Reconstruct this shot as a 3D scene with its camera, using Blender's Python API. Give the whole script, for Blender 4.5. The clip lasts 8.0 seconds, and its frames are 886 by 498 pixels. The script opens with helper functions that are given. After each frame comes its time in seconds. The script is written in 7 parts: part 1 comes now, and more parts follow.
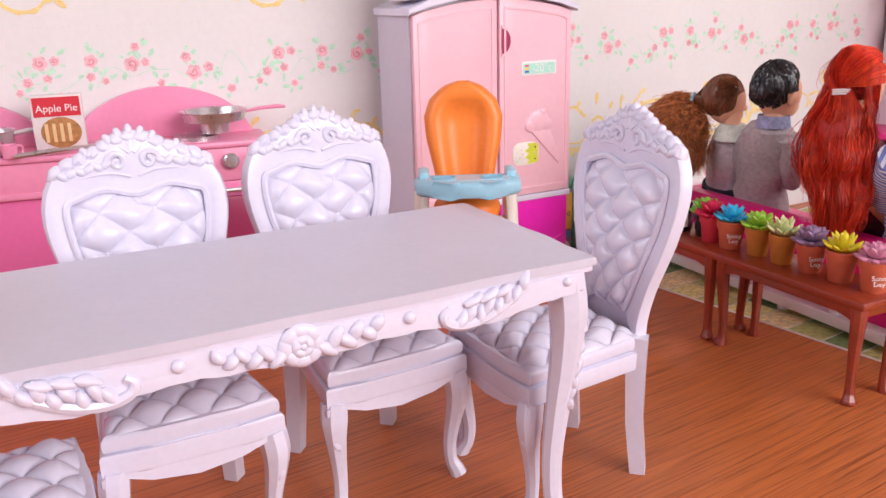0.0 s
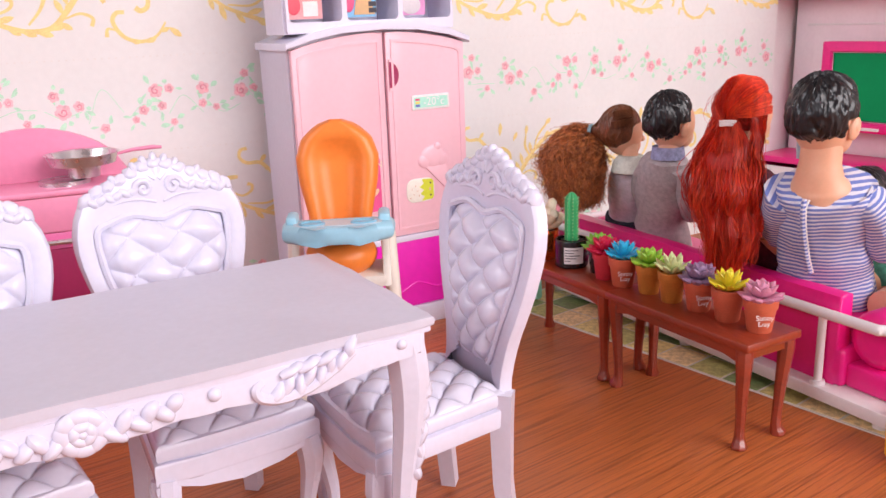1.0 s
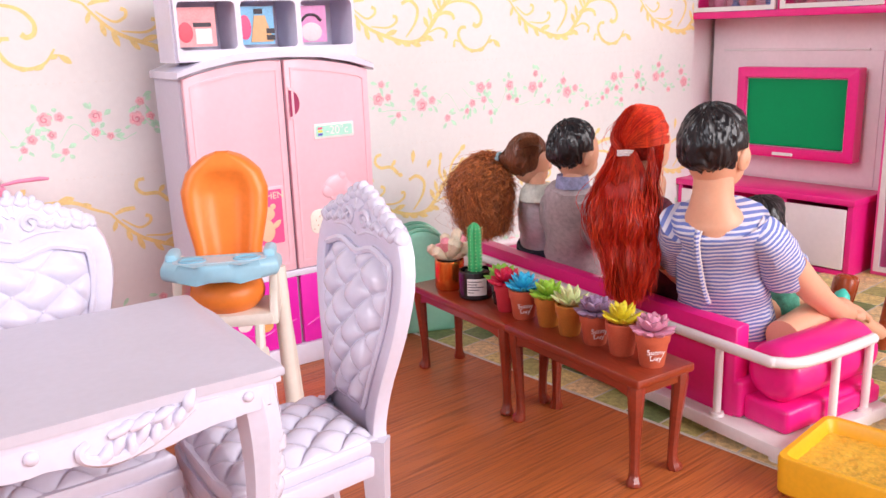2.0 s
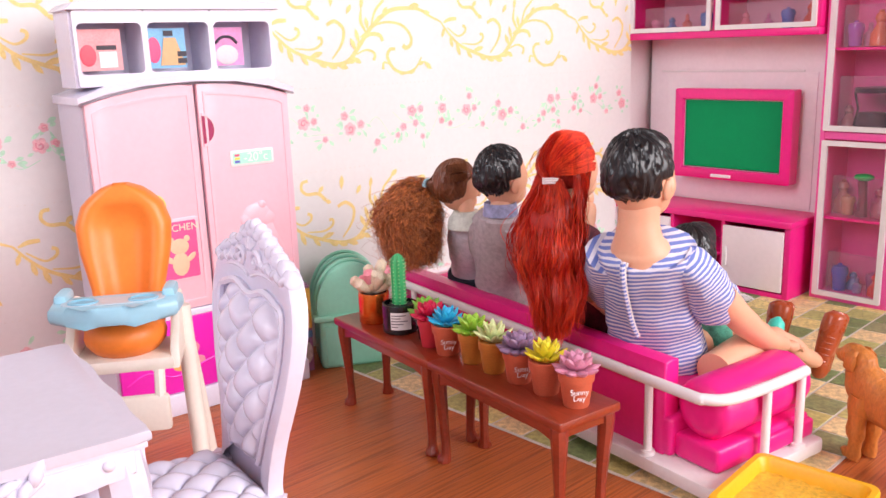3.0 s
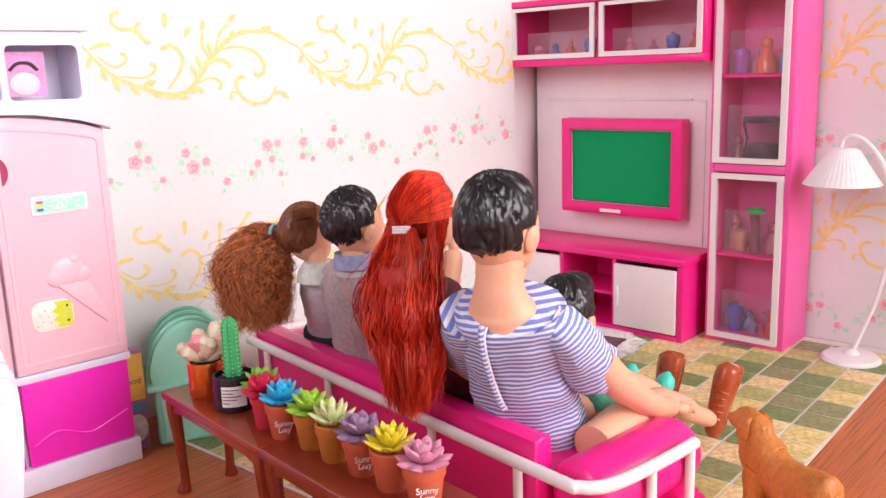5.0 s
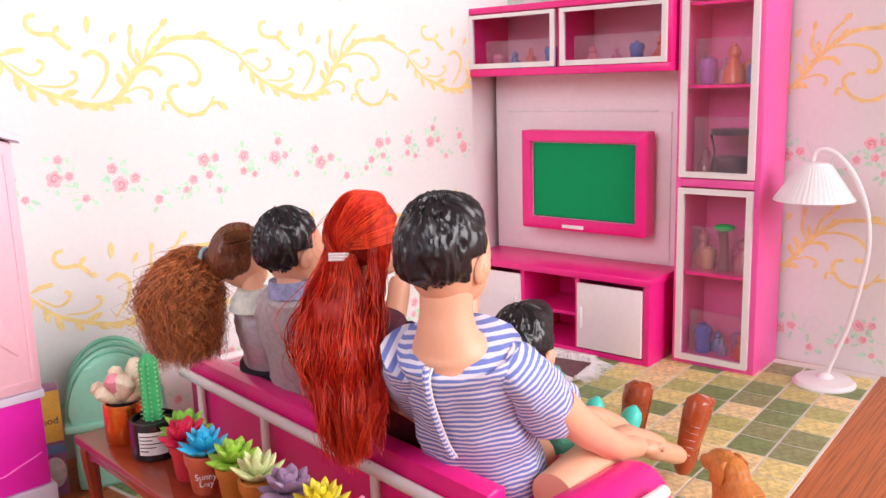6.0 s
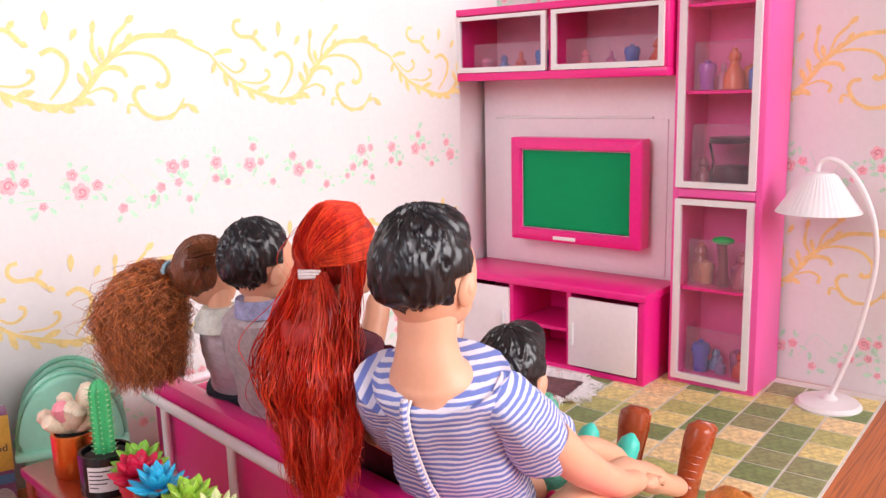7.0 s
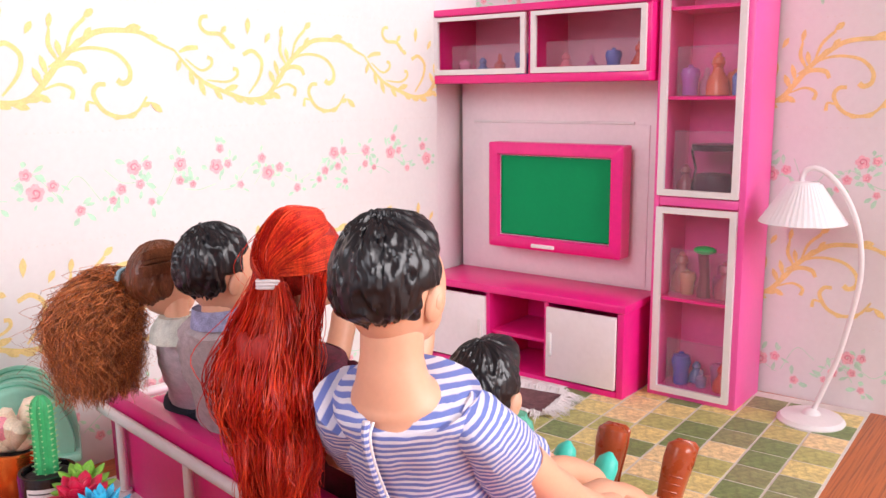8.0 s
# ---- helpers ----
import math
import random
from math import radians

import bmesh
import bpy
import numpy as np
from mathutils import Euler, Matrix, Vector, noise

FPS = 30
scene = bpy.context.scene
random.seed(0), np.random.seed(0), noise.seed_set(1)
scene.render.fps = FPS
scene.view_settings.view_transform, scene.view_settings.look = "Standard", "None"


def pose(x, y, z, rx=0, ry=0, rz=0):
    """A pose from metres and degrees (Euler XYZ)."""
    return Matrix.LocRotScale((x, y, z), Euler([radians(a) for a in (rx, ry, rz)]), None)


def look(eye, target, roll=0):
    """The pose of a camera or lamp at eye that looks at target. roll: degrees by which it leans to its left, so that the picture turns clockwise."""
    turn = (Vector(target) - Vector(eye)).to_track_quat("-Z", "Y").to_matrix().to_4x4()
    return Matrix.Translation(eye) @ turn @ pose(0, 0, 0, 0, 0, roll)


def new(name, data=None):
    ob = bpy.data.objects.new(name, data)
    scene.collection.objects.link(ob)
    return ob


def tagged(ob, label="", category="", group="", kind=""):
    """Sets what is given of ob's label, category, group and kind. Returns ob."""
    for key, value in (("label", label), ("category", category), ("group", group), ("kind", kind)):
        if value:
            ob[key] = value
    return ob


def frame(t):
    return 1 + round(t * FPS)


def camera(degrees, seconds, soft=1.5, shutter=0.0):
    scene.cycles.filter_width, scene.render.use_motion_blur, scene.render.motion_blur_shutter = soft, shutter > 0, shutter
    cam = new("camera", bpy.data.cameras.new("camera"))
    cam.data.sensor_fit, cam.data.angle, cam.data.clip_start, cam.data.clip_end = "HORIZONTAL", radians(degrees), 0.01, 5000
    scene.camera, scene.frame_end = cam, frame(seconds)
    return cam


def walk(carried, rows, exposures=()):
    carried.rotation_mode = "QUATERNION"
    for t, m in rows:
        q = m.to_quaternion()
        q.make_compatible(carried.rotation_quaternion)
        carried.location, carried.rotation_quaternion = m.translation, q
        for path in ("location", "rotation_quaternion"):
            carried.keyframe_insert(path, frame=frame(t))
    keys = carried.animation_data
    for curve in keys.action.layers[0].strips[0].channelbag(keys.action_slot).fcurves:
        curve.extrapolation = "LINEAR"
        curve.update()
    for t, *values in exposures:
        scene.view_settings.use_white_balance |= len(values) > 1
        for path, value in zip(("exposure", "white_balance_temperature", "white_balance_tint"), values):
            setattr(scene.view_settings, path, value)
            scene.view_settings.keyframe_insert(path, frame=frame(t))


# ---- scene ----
cam = camera(55.0, 8.0)
PATH = [
    (0, (0.008, -0.032, 0.211), (1.056, 1.57, -0.37), -1.5),
    (0.5, (0.034, -0.03, 0.213), (1.119, 1.553, -0.35), -1.9),
    (1, (0.06, -0.036, 0.215), (1.195, 1.521, -0.319), -2.2),
    (1.5, (0.078, -0.043, 0.216), (1.255, 1.491, -0.298), -2.9),
    (1.8, (0.088, -0.043, 0.216), (1.294, 1.47, -0.29), -2.1),
    (2, (0.095, -0.046, 0.219), (1.319, 1.455, -0.278), -2.0),
    (2.2, (0.099, -0.047, 0.221), (1.341, 1.443, -0.266), -1.8),
    (3.3, (0.14, -0.039, 0.222), (1.467, 1.385, -0.234), -2.2),
    (3.5, (0.148, -0.037, 0.225), (1.493, 1.373, -0.226), -2.3),
    (4, (0.167, -0.029, 0.225), (1.548, 1.352, -0.207), -2.2),
    (4.5, (0.187, -0.024, 0.223), (1.612, 1.314, -0.201), -2.4),
    (4.7, (0.192, -0.022, 0.221), (1.627, 1.308, -0.197), -2.2),
    (6, (0.238, 0.001, 0.22), (1.743, 1.258, -0.171), -1.8),
    (6.5, (0.251, 0.012, 0.22), (1.763, 1.264, -0.162), -1.7),
    (7, (0.265, 0.02, 0.217), (1.79, 1.258, -0.157), -1.4),
    (7.5, (0.275, 0.024, 0.219), (1.815, 1.246, -0.147), -1.1),
    (8, (0.283, 0.029, 0.215), (1.839, 1.233, -0.149), -0.6),
]
walk(cam, [(t, look(eye, target, roll)) for t, eye, target, roll in PATH], exposures=((0.0, 0.02), (2.0, 0.24), (3.5, 0.36), (8.0, 0.36)))

# ---- world and light: a daylit room with one wide window behind the camera, plus an added side fill ----
world = bpy.data.worlds.new("daylight")
scene.world = world
world.use_nodes = True
wn = world.node_tree
sky = wn.nodes.new("ShaderNodeTexSky")
sky.sky_type, sky.sun_disc = "NISHITA", False
sky.sun_elevation, sky.sun_rotation = radians(35), radians(170)
wn.links.new(sky.outputs[0], wn.nodes["Background"].inputs[0])
wn.nodes["Background"].inputs[1].default_value = 0.12


def area_lamp(name, x, y, z, tx, ty, tz, w, h, watts, colour):
    la = bpy.data.lights.new(name, "AREA")
    la.shape, la.size, la.size_y, la.energy, la.color = "RECTANGLE", w, h, watts, colour
    new(name, la).matrix_world = look((x, y, z), (tx, ty, tz))


area_lamp("window_light", 0.85, -1.45, 0.86, 0.6, 0.4, 0.12, 1.7, 1.1, 38, (1.0, 0.928, 0.955))
# unseen fill from the left, added to brighten the television side
area_lamp("side_fill_light", -1.25, 0.1, 1.0, 0.4, 0.3, 0.1, 1.0, 0.9, 12.5, (0.97, 0.93, 0.99))

# ---- helpers: sizes below are in centimetres ----
CM = 0.01


def thing(name, x, y, z=0.0, rz=0.0, label="", category="", group="", kind=""):
    ob = new(name)
    ob.empty_display_size = 0.01
    ob.matrix_world = pose(x * CM, y * CM, z * CM, 0, 0, rz)
    return tagged(ob, label, category, group, kind)


def mesh_of(name, bm, mats, smooth=True, recalc=True):
    if recalc:
        bmesh.ops.recalc_face_normals(bm, faces=bm.faces[:])
    for v in bm.verts:
        v.co *= CM
    me = bpy.data.meshes.new(name)
    bm.to_mesh(me)
    bm.free()
    for m in mats if isinstance(mats, (list, tuple)) else [mats]:
        me.materials.append(m)
    if smooth:
        me.shade_smooth()
        me.set_sharp_from_angle(angle=radians(38))
    return me


def part(name, bm, material, parent, label="", smooth=True, at=None, recalc=True):
    """One mesh object under a thing or a part."""
    ob = new(name, mesh_of(name, bm, material, smooth, recalc))
    ob.parent = parent
    if at is not None:
        ob.matrix_basis = at
    return tagged(ob, label) if label else ob


def solo(name, bm, material, x, y, z=0.0, rz=0.0, label="", category="", group="", kind="", smooth=True):
    """A thing that is one mesh."""
    ob = new(name, mesh_of(name, bm, material, smooth))
    ob.matrix_world = pose(x * CM, y * CM, z * CM, 0, 0, rz)
    return tagged(ob, label, category, group, kind)


def nb():
    return bmesh.new()


def box(bm, x0, x1, y0, y1, z0, z1, bevel=0.0, seg=2, mi=0):
    vs = bmesh.ops.create_cube(bm, size=1)["verts"]
    for v in vs:
        v.co = Vector((x0 if v.co.x < 0 else x1, y0 if v.co.y < 0 else y1, z0 if v.co.z < 0 else z1))
    faces = {f for v in vs for f in v.link_faces}
    if bevel:
        edges = {e for v in vs for e in v.link_edges}
        r = bmesh.ops.bevel(bm, geom=list(edges), offset=bevel, segments=seg, affect="EDGES", profile=0.5)
        faces = {f for f in faces if f.is_valid} | set(r["faces"])
    for f in faces:
        if f.is_valid:
            f.material_index = mi
    return bm


def tube(bm, pts, rad, seg=8, mi=0, flat=1.0, close=True, side=None):
    """A round rod along points; rad is one radius or a list; flat squeezes its second axis."""
    pts = [Vector(p) for p in pts]
    rads = rad if isinstance(rad, (list, tuple)) else [rad] * len(pts)
    rings, side = [], None if side is None else Vector(side)
    for i, p in enumerate(pts):
        d = (pts[min(i + 1, len(pts) - 1)] - pts[max(i - 1, 0)]).normalized()
        if side is None:
            side = d.cross(Vector((0, 0, 1)))
            if side.length < 0.1:
                side = d.cross(Vector((0, 1, 0)))
        side = (side - d * side.dot(d)).normalized()
        up = d.cross(side)
        rings.append([bm.verts.new(p + rads[i] * (math.cos(a) * side + flat * math.sin(a) * up)) for a in (2 * math.pi * k / seg for k in range(seg))])
    fs = []
    for a, b in zip(rings, rings[1:]):
        for k in range(seg):
            fs.append(bm.faces.new((a[k], a[(k + 1) % seg], b[(k + 1) % seg], b[k])))
    if close:
        fs += [bm.faces.new(rings[0]), bm.faces.new(rings[-1])]
    for f in fs:
        f.material_index = mi
    return bm


def smooth_path(pts, n=6):
    """Catmull-Rom points through pts."""
    P = [Vector(p) for p in pts]
    P = [2 * P[0] - P[1]] + P + [2 * P[-1] - P[-2]]
    out = []
    for i in range(1, len(P) - 2):
        for k in range(n):
            t = k / n
            a, b, c, d = P[i - 1], P[i], P[i + 1], P[i + 2]
            out.append(0.5 * (2 * b + (c - a) * t + (2 * a - 5 * b + 4 * c - d) * t * t + (3 * b - a - 3 * c + d) * t ** 3))
    out.append(P[-2])
    return out


def lathe(bm, profile, x=0.0, y=0.0, z=0.0, seg=20, mi=0, sx=1.0, sy=1.0):
    rings = [[bm.verts.new((x + sx * r * math.cos(2 * math.pi * k / seg), y + sy * r * math.sin(2 * math.pi * k / seg), z + h)) for k in range(seg)] for r, h in profile]
    fs = []
    for a, b in zip(rings, rings[1:]):
        for k in range(seg):
            fs.append(bm.faces.new((a[k], a[(k + 1) % seg], b[(k + 1) % seg], b[k])))
    fs += [bm.faces.new(rings[0]), bm.faces.new(rings[-1])]
    for f in fs:
        f.material_index = mi
    return bm


def blob(bm, c, r, rot=(0, 0, 0), u=16, v=10, mi=0, rough=0.0, freq=1.0, ridge=None):
    """An ellipsoid, with an uneven surface if rough is given."""
    vs = bmesh.ops.create_uvsphere(bm, u_segments=u, v_segments=v, radius=1)["verts"]
    m = Euler([radians(a) for a in rot]).to_matrix()
    for p in vs:
        co = p.co.copy()
        k = 1.0
        if rough:
            q = Vector((co.x * r[0], co.y * r[1], co.z * r[2])) * freq
            if ridge:
                q = Vector((q.x * ridge[0], q.y * ridge[1], q.z * ridge[2]))
            k += rough * noise.noise(q + Vector(c) * 0.37)
        p.co = Vector(c) + m @ Vector((co.x * r[0] * k, co.y * r[1] * k, co.z * r[2] * k))
    for f in {f for p in vs for f in p.link_faces}:
        f.material_index = mi
    return bm


def prism(bm, outline, d0, d1, plane="xz", bevel=0.0, seg=2, mi=0):
    """A flat outline given thickness from d0 to d1 along the third axis."""
    def put(a, b, d):
        return {"xz": (a, d, b), "xy": (a, b, d), "yz": (d, a, b)}[plane]
    lo = [bm.verts.new(put(a, b, d0)) for a, b in outline]
    hi = [bm.verts.new(put(a, b, d1)) for a, b in outline]
    n = len(lo)
    fs = [bm.faces.new(lo[::-1]), bm.faces.new(hi)]
    rim = list(fs[0].edges) + list(fs[1].edges)
    fs += [bm.faces.new((lo[i], lo[(i + 1) % n], hi[(i + 1) % n], hi[i])) for i in range(n)]
    if bevel:
        r = bmesh.ops.bevel(bm, geom=rim, offset=bevel, segments=seg, affect="EDGES", profile=0.5)
        fs = [f for f in fs if f.is_valid] + r["faces"]
    for f in fs:
        if f.is_valid:
            f.material_index = mi
    return bm


def rrect(x0, x1, z0, z1, r, n=4):
    out = []
    for cx, cz, a0 in ((x1 - r, z0 + r, -90), (x1 - r, z1 - r, 0), (x0 + r, z1 - r, 90), (x0 + r, z0 + r, 180)):
        for k in range(n + 1):
            a = radians(a0 + 90 * k / n)
            out.append((cx + r * math.cos(a), cz + r * math.sin(a)))
    return out


def ring_frame(bm, outer, inner, d0, d1, plane="xz", mi=0):
    """A flat frame: the band between two outlines of as many points."""
    def put(p, d):
        a, b = p
        return bm.verts.new({"xz": (a, d, b), "xy": (a, b, d), "yz": (d, a, b)}[plane])
    O0, O1, I0, I1 = ([put(p, d) for p in ps] for ps, d in ((outer, d0), (outer, d1), (inner, d0), (inner, d1)))
    n = len(outer)
    for i in range(n):
        j = (i + 1) % n
        for q in ((O0[i], O0[j], O1[j], O1[i]), (I0[i], I0[j], I1[j], I1[i]), (O0[i], O0[j], I0[j], I0[i]), (O1[i], O1[j], I1[j], I1[i])):
            bm.faces.new(q).material_index = mi
    return bm


# ---- materials ----
def mat(name, col, rough=0.4, metal=0.0, var=0.06, scale=60.0, bump=0.0, bscale=500.0, coat=0.0, trans=0.0, alpha=1.0, spec=0.5, stretch=(1, 1, 1), sss=0.0, piece=0.0):
    """A surface with a base colour varied at two scales, a fine relief and uneven gloss."""
    m = bpy.data.materials.new(name)
    m.use_nodes = True
    nt = m.node_tree
    b = nt.nodes["Principled BSDF"]
    tc = nt.nodes.new("ShaderNodeTexCoord")
    mp = nt.nodes.new("ShaderNodeMapping")
    mp.inputs["Scale"].default_value = stretch
    nt.links.new(tc.outputs["Object"], mp.inputs[0])
    n1, n2 = nt.nodes.new("ShaderNodeTexNoise"), nt.nodes.new("ShaderNodeTexNoise")
    for n, s in ((n1, scale), (n2, scale * 9)):
        n.inputs["Scale"].default_value = s
        n.inputs["Detail"].default_value = 3
        nt.links.new(mp.outputs[0], n.inputs["Vector"])
    add = nt.nodes.new("ShaderNodeMath")
    add.operation = "ADD"
    nt.links.new(n1.outputs[0], add.inputs[0])
    nt.links.new(n2.outputs[0], add.inputs[1])
    mr = nt.nodes.new("ShaderNodeMapRange")
    mr.inputs[1].default_value, mr.inputs[2].default_value = 0.7, 1.3
    mr.inputs[3].default_value, mr.inputs[4].default_value = 1 - var, 1 + var
    nt.links.new(add.outputs[0], mr.inputs[0])
    hs = nt.nodes.new("ShaderNodeHueSaturation")
    hs.inputs["Color"].default_value = (*col, 1)
    nt.links.new(mr.outputs[0], hs.inputs["Value"])
    if piece:
        oi, pr = nt.nodes.new("ShaderNodeObjectInfo"), nt.nodes.new("ShaderNodeMapRange")
        pr.inputs[3].default_value, pr.inputs[4].default_value = 0.5 - piece, 0.5 + piece
        nt.links.new(oi.outputs["Random"], pr.inputs[0])
        nt.links.new(pr.outputs[0], hs.inputs["Hue"])
    nt.links.new(hs.outputs[0], b.inputs["Base Color"])
    rr = nt.nodes.new("ShaderNodeMapRange")
    rr.inputs[3].default_value, rr.inputs[4].default_value = max(0.02, rough * 0.85), min(1, rough * 1.15)
    nt.links.new(n1.outputs[0], rr.inputs[0])
    nt.links.new(rr.outputs[0], b.inputs["Roughness"])
    b.inputs["Metallic"].default_value = metal
    b.inputs["Coat Weight"].default_value = coat
    b.inputs["Coat Roughness"].default_value = 0.12
    b.inputs["Transmission Weight"].default_value = trans
    b.inputs["Alpha"].default_value = alpha
    b.inputs["Specular IOR Level"].default_value = spec
    if sss:
        b.inputs["Subsurface Weight"].default_value = sss
        b.inputs["Subsurface Radius"].default_value = (0.004, 0.002, 0.0015)
    if bump:
        n3, bp = nt.nodes.new("ShaderNodeTexNoise"), nt.nodes.new("ShaderNodeBump")
        n3.inputs["Scale"].default_value = bscale
        n3.inputs["Detail"].default_value = 4
        nt.links.new(mp.outputs[0], n3.inputs["Vector"])
        bp.inputs["Strength"].default_value, bp.inputs["Distance"].default_value = bump, 0.0006
        nt.links.new(n3.outputs[0], bp.inputs["Height"])
        nt.links.new(bp.outputs[0], b.inputs["Normal"])
    return m


def wood_floor_mat():
    m = mat("oiled_wood", (0.53, 0.148, 0.037), 0.42, var=0.14, scale=9, stretch=(0.25, 1, 1), coat=0.12)
    nt = m.node_tree
    b = nt.nodes["Principled BSDF"]
    tc = nt.nodes.new("ShaderNodeTexCoord")
    mp = nt.nodes.new("ShaderNodeMapping")
    mp.inputs["Rotation"].default_value = (0, 0, radians(7))
    mp.inputs["Scale"].default_value = (17, 760, 30)
    nt.links.new(tc.outputs["Object"], mp.inputs[0])
    n = nt.nodes.new("ShaderNodeTexNoise")
    n.inputs["Scale"].default_value, n.inputs["Detail"].default_value, n.inputs["Distortion"].default_value = 1.0, 4, 0.35
    nt.links.new(mp.outputs[0], n.inputs["Vector"])
    ra = nt.nodes.new("ShaderNodeValToRGB")
    ra.color_ramp.elements[0].position, ra.color_ramp.elements[1].position = 0.34, 0.54
    ra.color_ramp.elements[0].color = (0.22, 0.15, 0.12, 1)
    nt.links.new(n.outputs[0], ra.inputs[0])
    mx = nt.nodes.new("ShaderNodeMix")
    mx.data_type, mx.blend_type = "RGBA", "MULTIPLY"
    mx.inputs[0].default_value = 0.58
    src = b.inputs["Base Color"].links[0].from_socket
    nt.links.new(src, mx.inputs[6])
    nt.links.new(ra.outputs[0], mx.inputs[7])
    nt.links.new(mx.outputs[2], b.inputs["Base Color"])
    bp = nt.nodes.new("ShaderNodeBump")
    bp.inputs["Strength"].default_value, bp.inputs["Distance"].default_value = 0.35, 0.0004
    nt.links.new(ra.outputs[0], bp.inputs["Height"])
    nt.links.new(bp.outputs[0], b.inputs["Normal"])
    return m


def tile_mat():
    """Mottled glazed tiles that differ from piece to piece: greens, olive, sand."""
    m = mat("mottled_tile", (0.3, 0.3, 0.12), 0.5, var=0.42, scale=260, coat=0.05, bump=0.3, bscale=1500)
    nt = m.node_tree
    hs = next(n for n in nt.nodes if n.type == "HUE_SAT")
    oi = nt.nodes.new("ShaderNodeObjectInfo")
    ra = nt.nodes.new("ShaderNodeValToRGB")
    ra.color_ramp.interpolation = "CONSTANT"
    cols = ((0.0, (0.20, 0.27, 0.10)), (0.2, (0.46, 0.45, 0.16)), (0.42, (0.72, 0.60, 0.24)), (0.62, (0.80, 0.62, 0.32)), (0.8, (0.52, 0.46, 0.17)), (0.92, (0.27, 0.29, 0.13)))
    e = ra.color_ramp.elements
    e[0].position, e[0].color = 0.0, (*cols[0][1], 1)
    e[1].position, e[1].color = cols[1][0], (*cols[1][1], 1)
    for p, c in cols[2:]:
        e.new(p).color = (*c, 1)
    nt.links.new(oi.outputs["Random"], ra.inputs[0])
    nt.links.new(ra.outputs[0], hs.inputs["Color"])
    return m


def stripes_mat():
    """White jersey with blue stripes that run round the body."""
    m = mat("striped_jersey", (0.8, 0.8, 0.85), 0.85, var=0.05, scale=300, bump=0.5, bscale=2500)
    nt = m.node_tree
    hs = next(n for n in nt.nodes if n.type == "HUE_SAT")
    uv = nt.nodes.new("ShaderNodeUVMap")
    sp = nt.nodes.new("ShaderNodeSeparateXYZ")
    nt.links.new(uv.outputs[0], sp.inputs[0])
    wv = nt.nodes.new("ShaderNodeMath")
    wv.operation = "FRACT"
    nt.links.new(sp.outputs["Y"], wv.inputs[0])
    ra = nt.nodes.new("ShaderNodeValToRGB")
    ra.color_ramp.elements[0].position, ra.color_ramp.elements[1].position = 0.48, 0.58
    ra.color_ramp.elements[0].color, ra.color_ramp.elements[1].color = (0.17, 0.23, 0.58, 1), (0.74, 0.73, 0.82, 1)
    nt.links.new(wv.outputs[0], ra.inputs[0])
    nt.links.new(ra.outputs[0], hs.inputs["Color"])
    return m


def lock_variation(m, lo, hi):
    """Each lock of hair gets its own brightness and a little of its own hue."""
    nt = m.node_tree
    b = nt.nodes["Principled BSDF"]
    g, mr, hs = (nt.nodes.new(k) for k in ("ShaderNodeNewGeometry", "ShaderNodeMapRange", "ShaderNodeHueSaturation"))
    hm = nt.nodes.new("ShaderNodeMapRange")
    mr.inputs[3].default_value, mr.inputs[4].default_value = lo, hi
    hm.inputs[3].default_value, hm.inputs[4].default_value = 0.494, 0.508
    nt.links.new(g.outputs["Random Per Island"], mr.inputs[0])
    nt.links.new(g.outputs["Random Per Island"], hm.inputs[0])
    src = b.inputs["Base Color"].links[0].from_socket
    nt.links.new(src, hs.inputs["Color"])
    nt.links.new(mr.outputs[0], hs.inputs["Value"])
    nt.links.new(hm.outputs[0], hs.inputs["Hue"])
    nt.links.new(hs.outputs[0], b.inputs["Base Color"])
    return m


def stone_sticker_text(parent, body, size, x, y, z, material, rx=90, ry=0, rz=0, name="lettering"):
    cu = bpy.data.curves.new(name, "FONT")
    cu.body, cu.size, cu.align_x, cu.align_y = body, size * CM, "CENTER", "CENTER"
    cu.extrude = 0.00005
    cu.materials.append(material)
    ob = new(name, cu)
    ob.parent = parent
    ob.matrix_basis = pose(x * CM, y * CM, z * CM, rx, ry, rz)
    return ob


WALLPAPER = mat("white_wallpaper", (0.76, 0.74, 0.73), 0.75, var=0.025, scale=25, bump=0.08, bscale=900)
GOLD = mat("yellow_print", (0.86, 0.67, 0.28), 0.7, var=0.12, scale=120)
ROSE = mat("pink_print", (0.85, 0.49, 0.53), 0.75, var=0.22, scale=260)
ROSE_DARK = mat("rose_print", (0.74, 0.27, 0.34), 0.75, var=0.2, scale=260)
LEAF = mat("pale_green_print", (0.50, 0.78, 0.58), 0.75, var=0.18, scale=200)
DOTS = mat("grey_dot_print", (0.76, 0.72, 0.69), 0.8)
WOOD = wood_floor_mat()
TILE = tile_mat()
GROUT = mat("white_grout", (0.70, 0.66, 0.60), 0.8, var=0.1, scale=90, bump=0.2, bscale=600)
WHITE = mat("white_plastic", (0.74, 0.725, 0.86), 0.24, var=0.03, scale=40, bump=0.03, bscale=300, coat=0.25)
# WHITE again, darkened in colour for the dimmer light on tabletop and fridge body
WHITE_MATT_SHADED = mat("shaded_matt_white_plastic", (0.62, 0.60, 0.70), 0.40, var=0.03, scale=40, bump=0.05, bscale=500)
WHITE_WARM = mat("warm_white_plastic", (0.82, 0.78, 0.78), 0.35, var=0.03, scale=40, coat=0.15)
IVORY = mat("ivory_plastic", (0.80, 0.74, 0.66), 0.4, var=0.03)
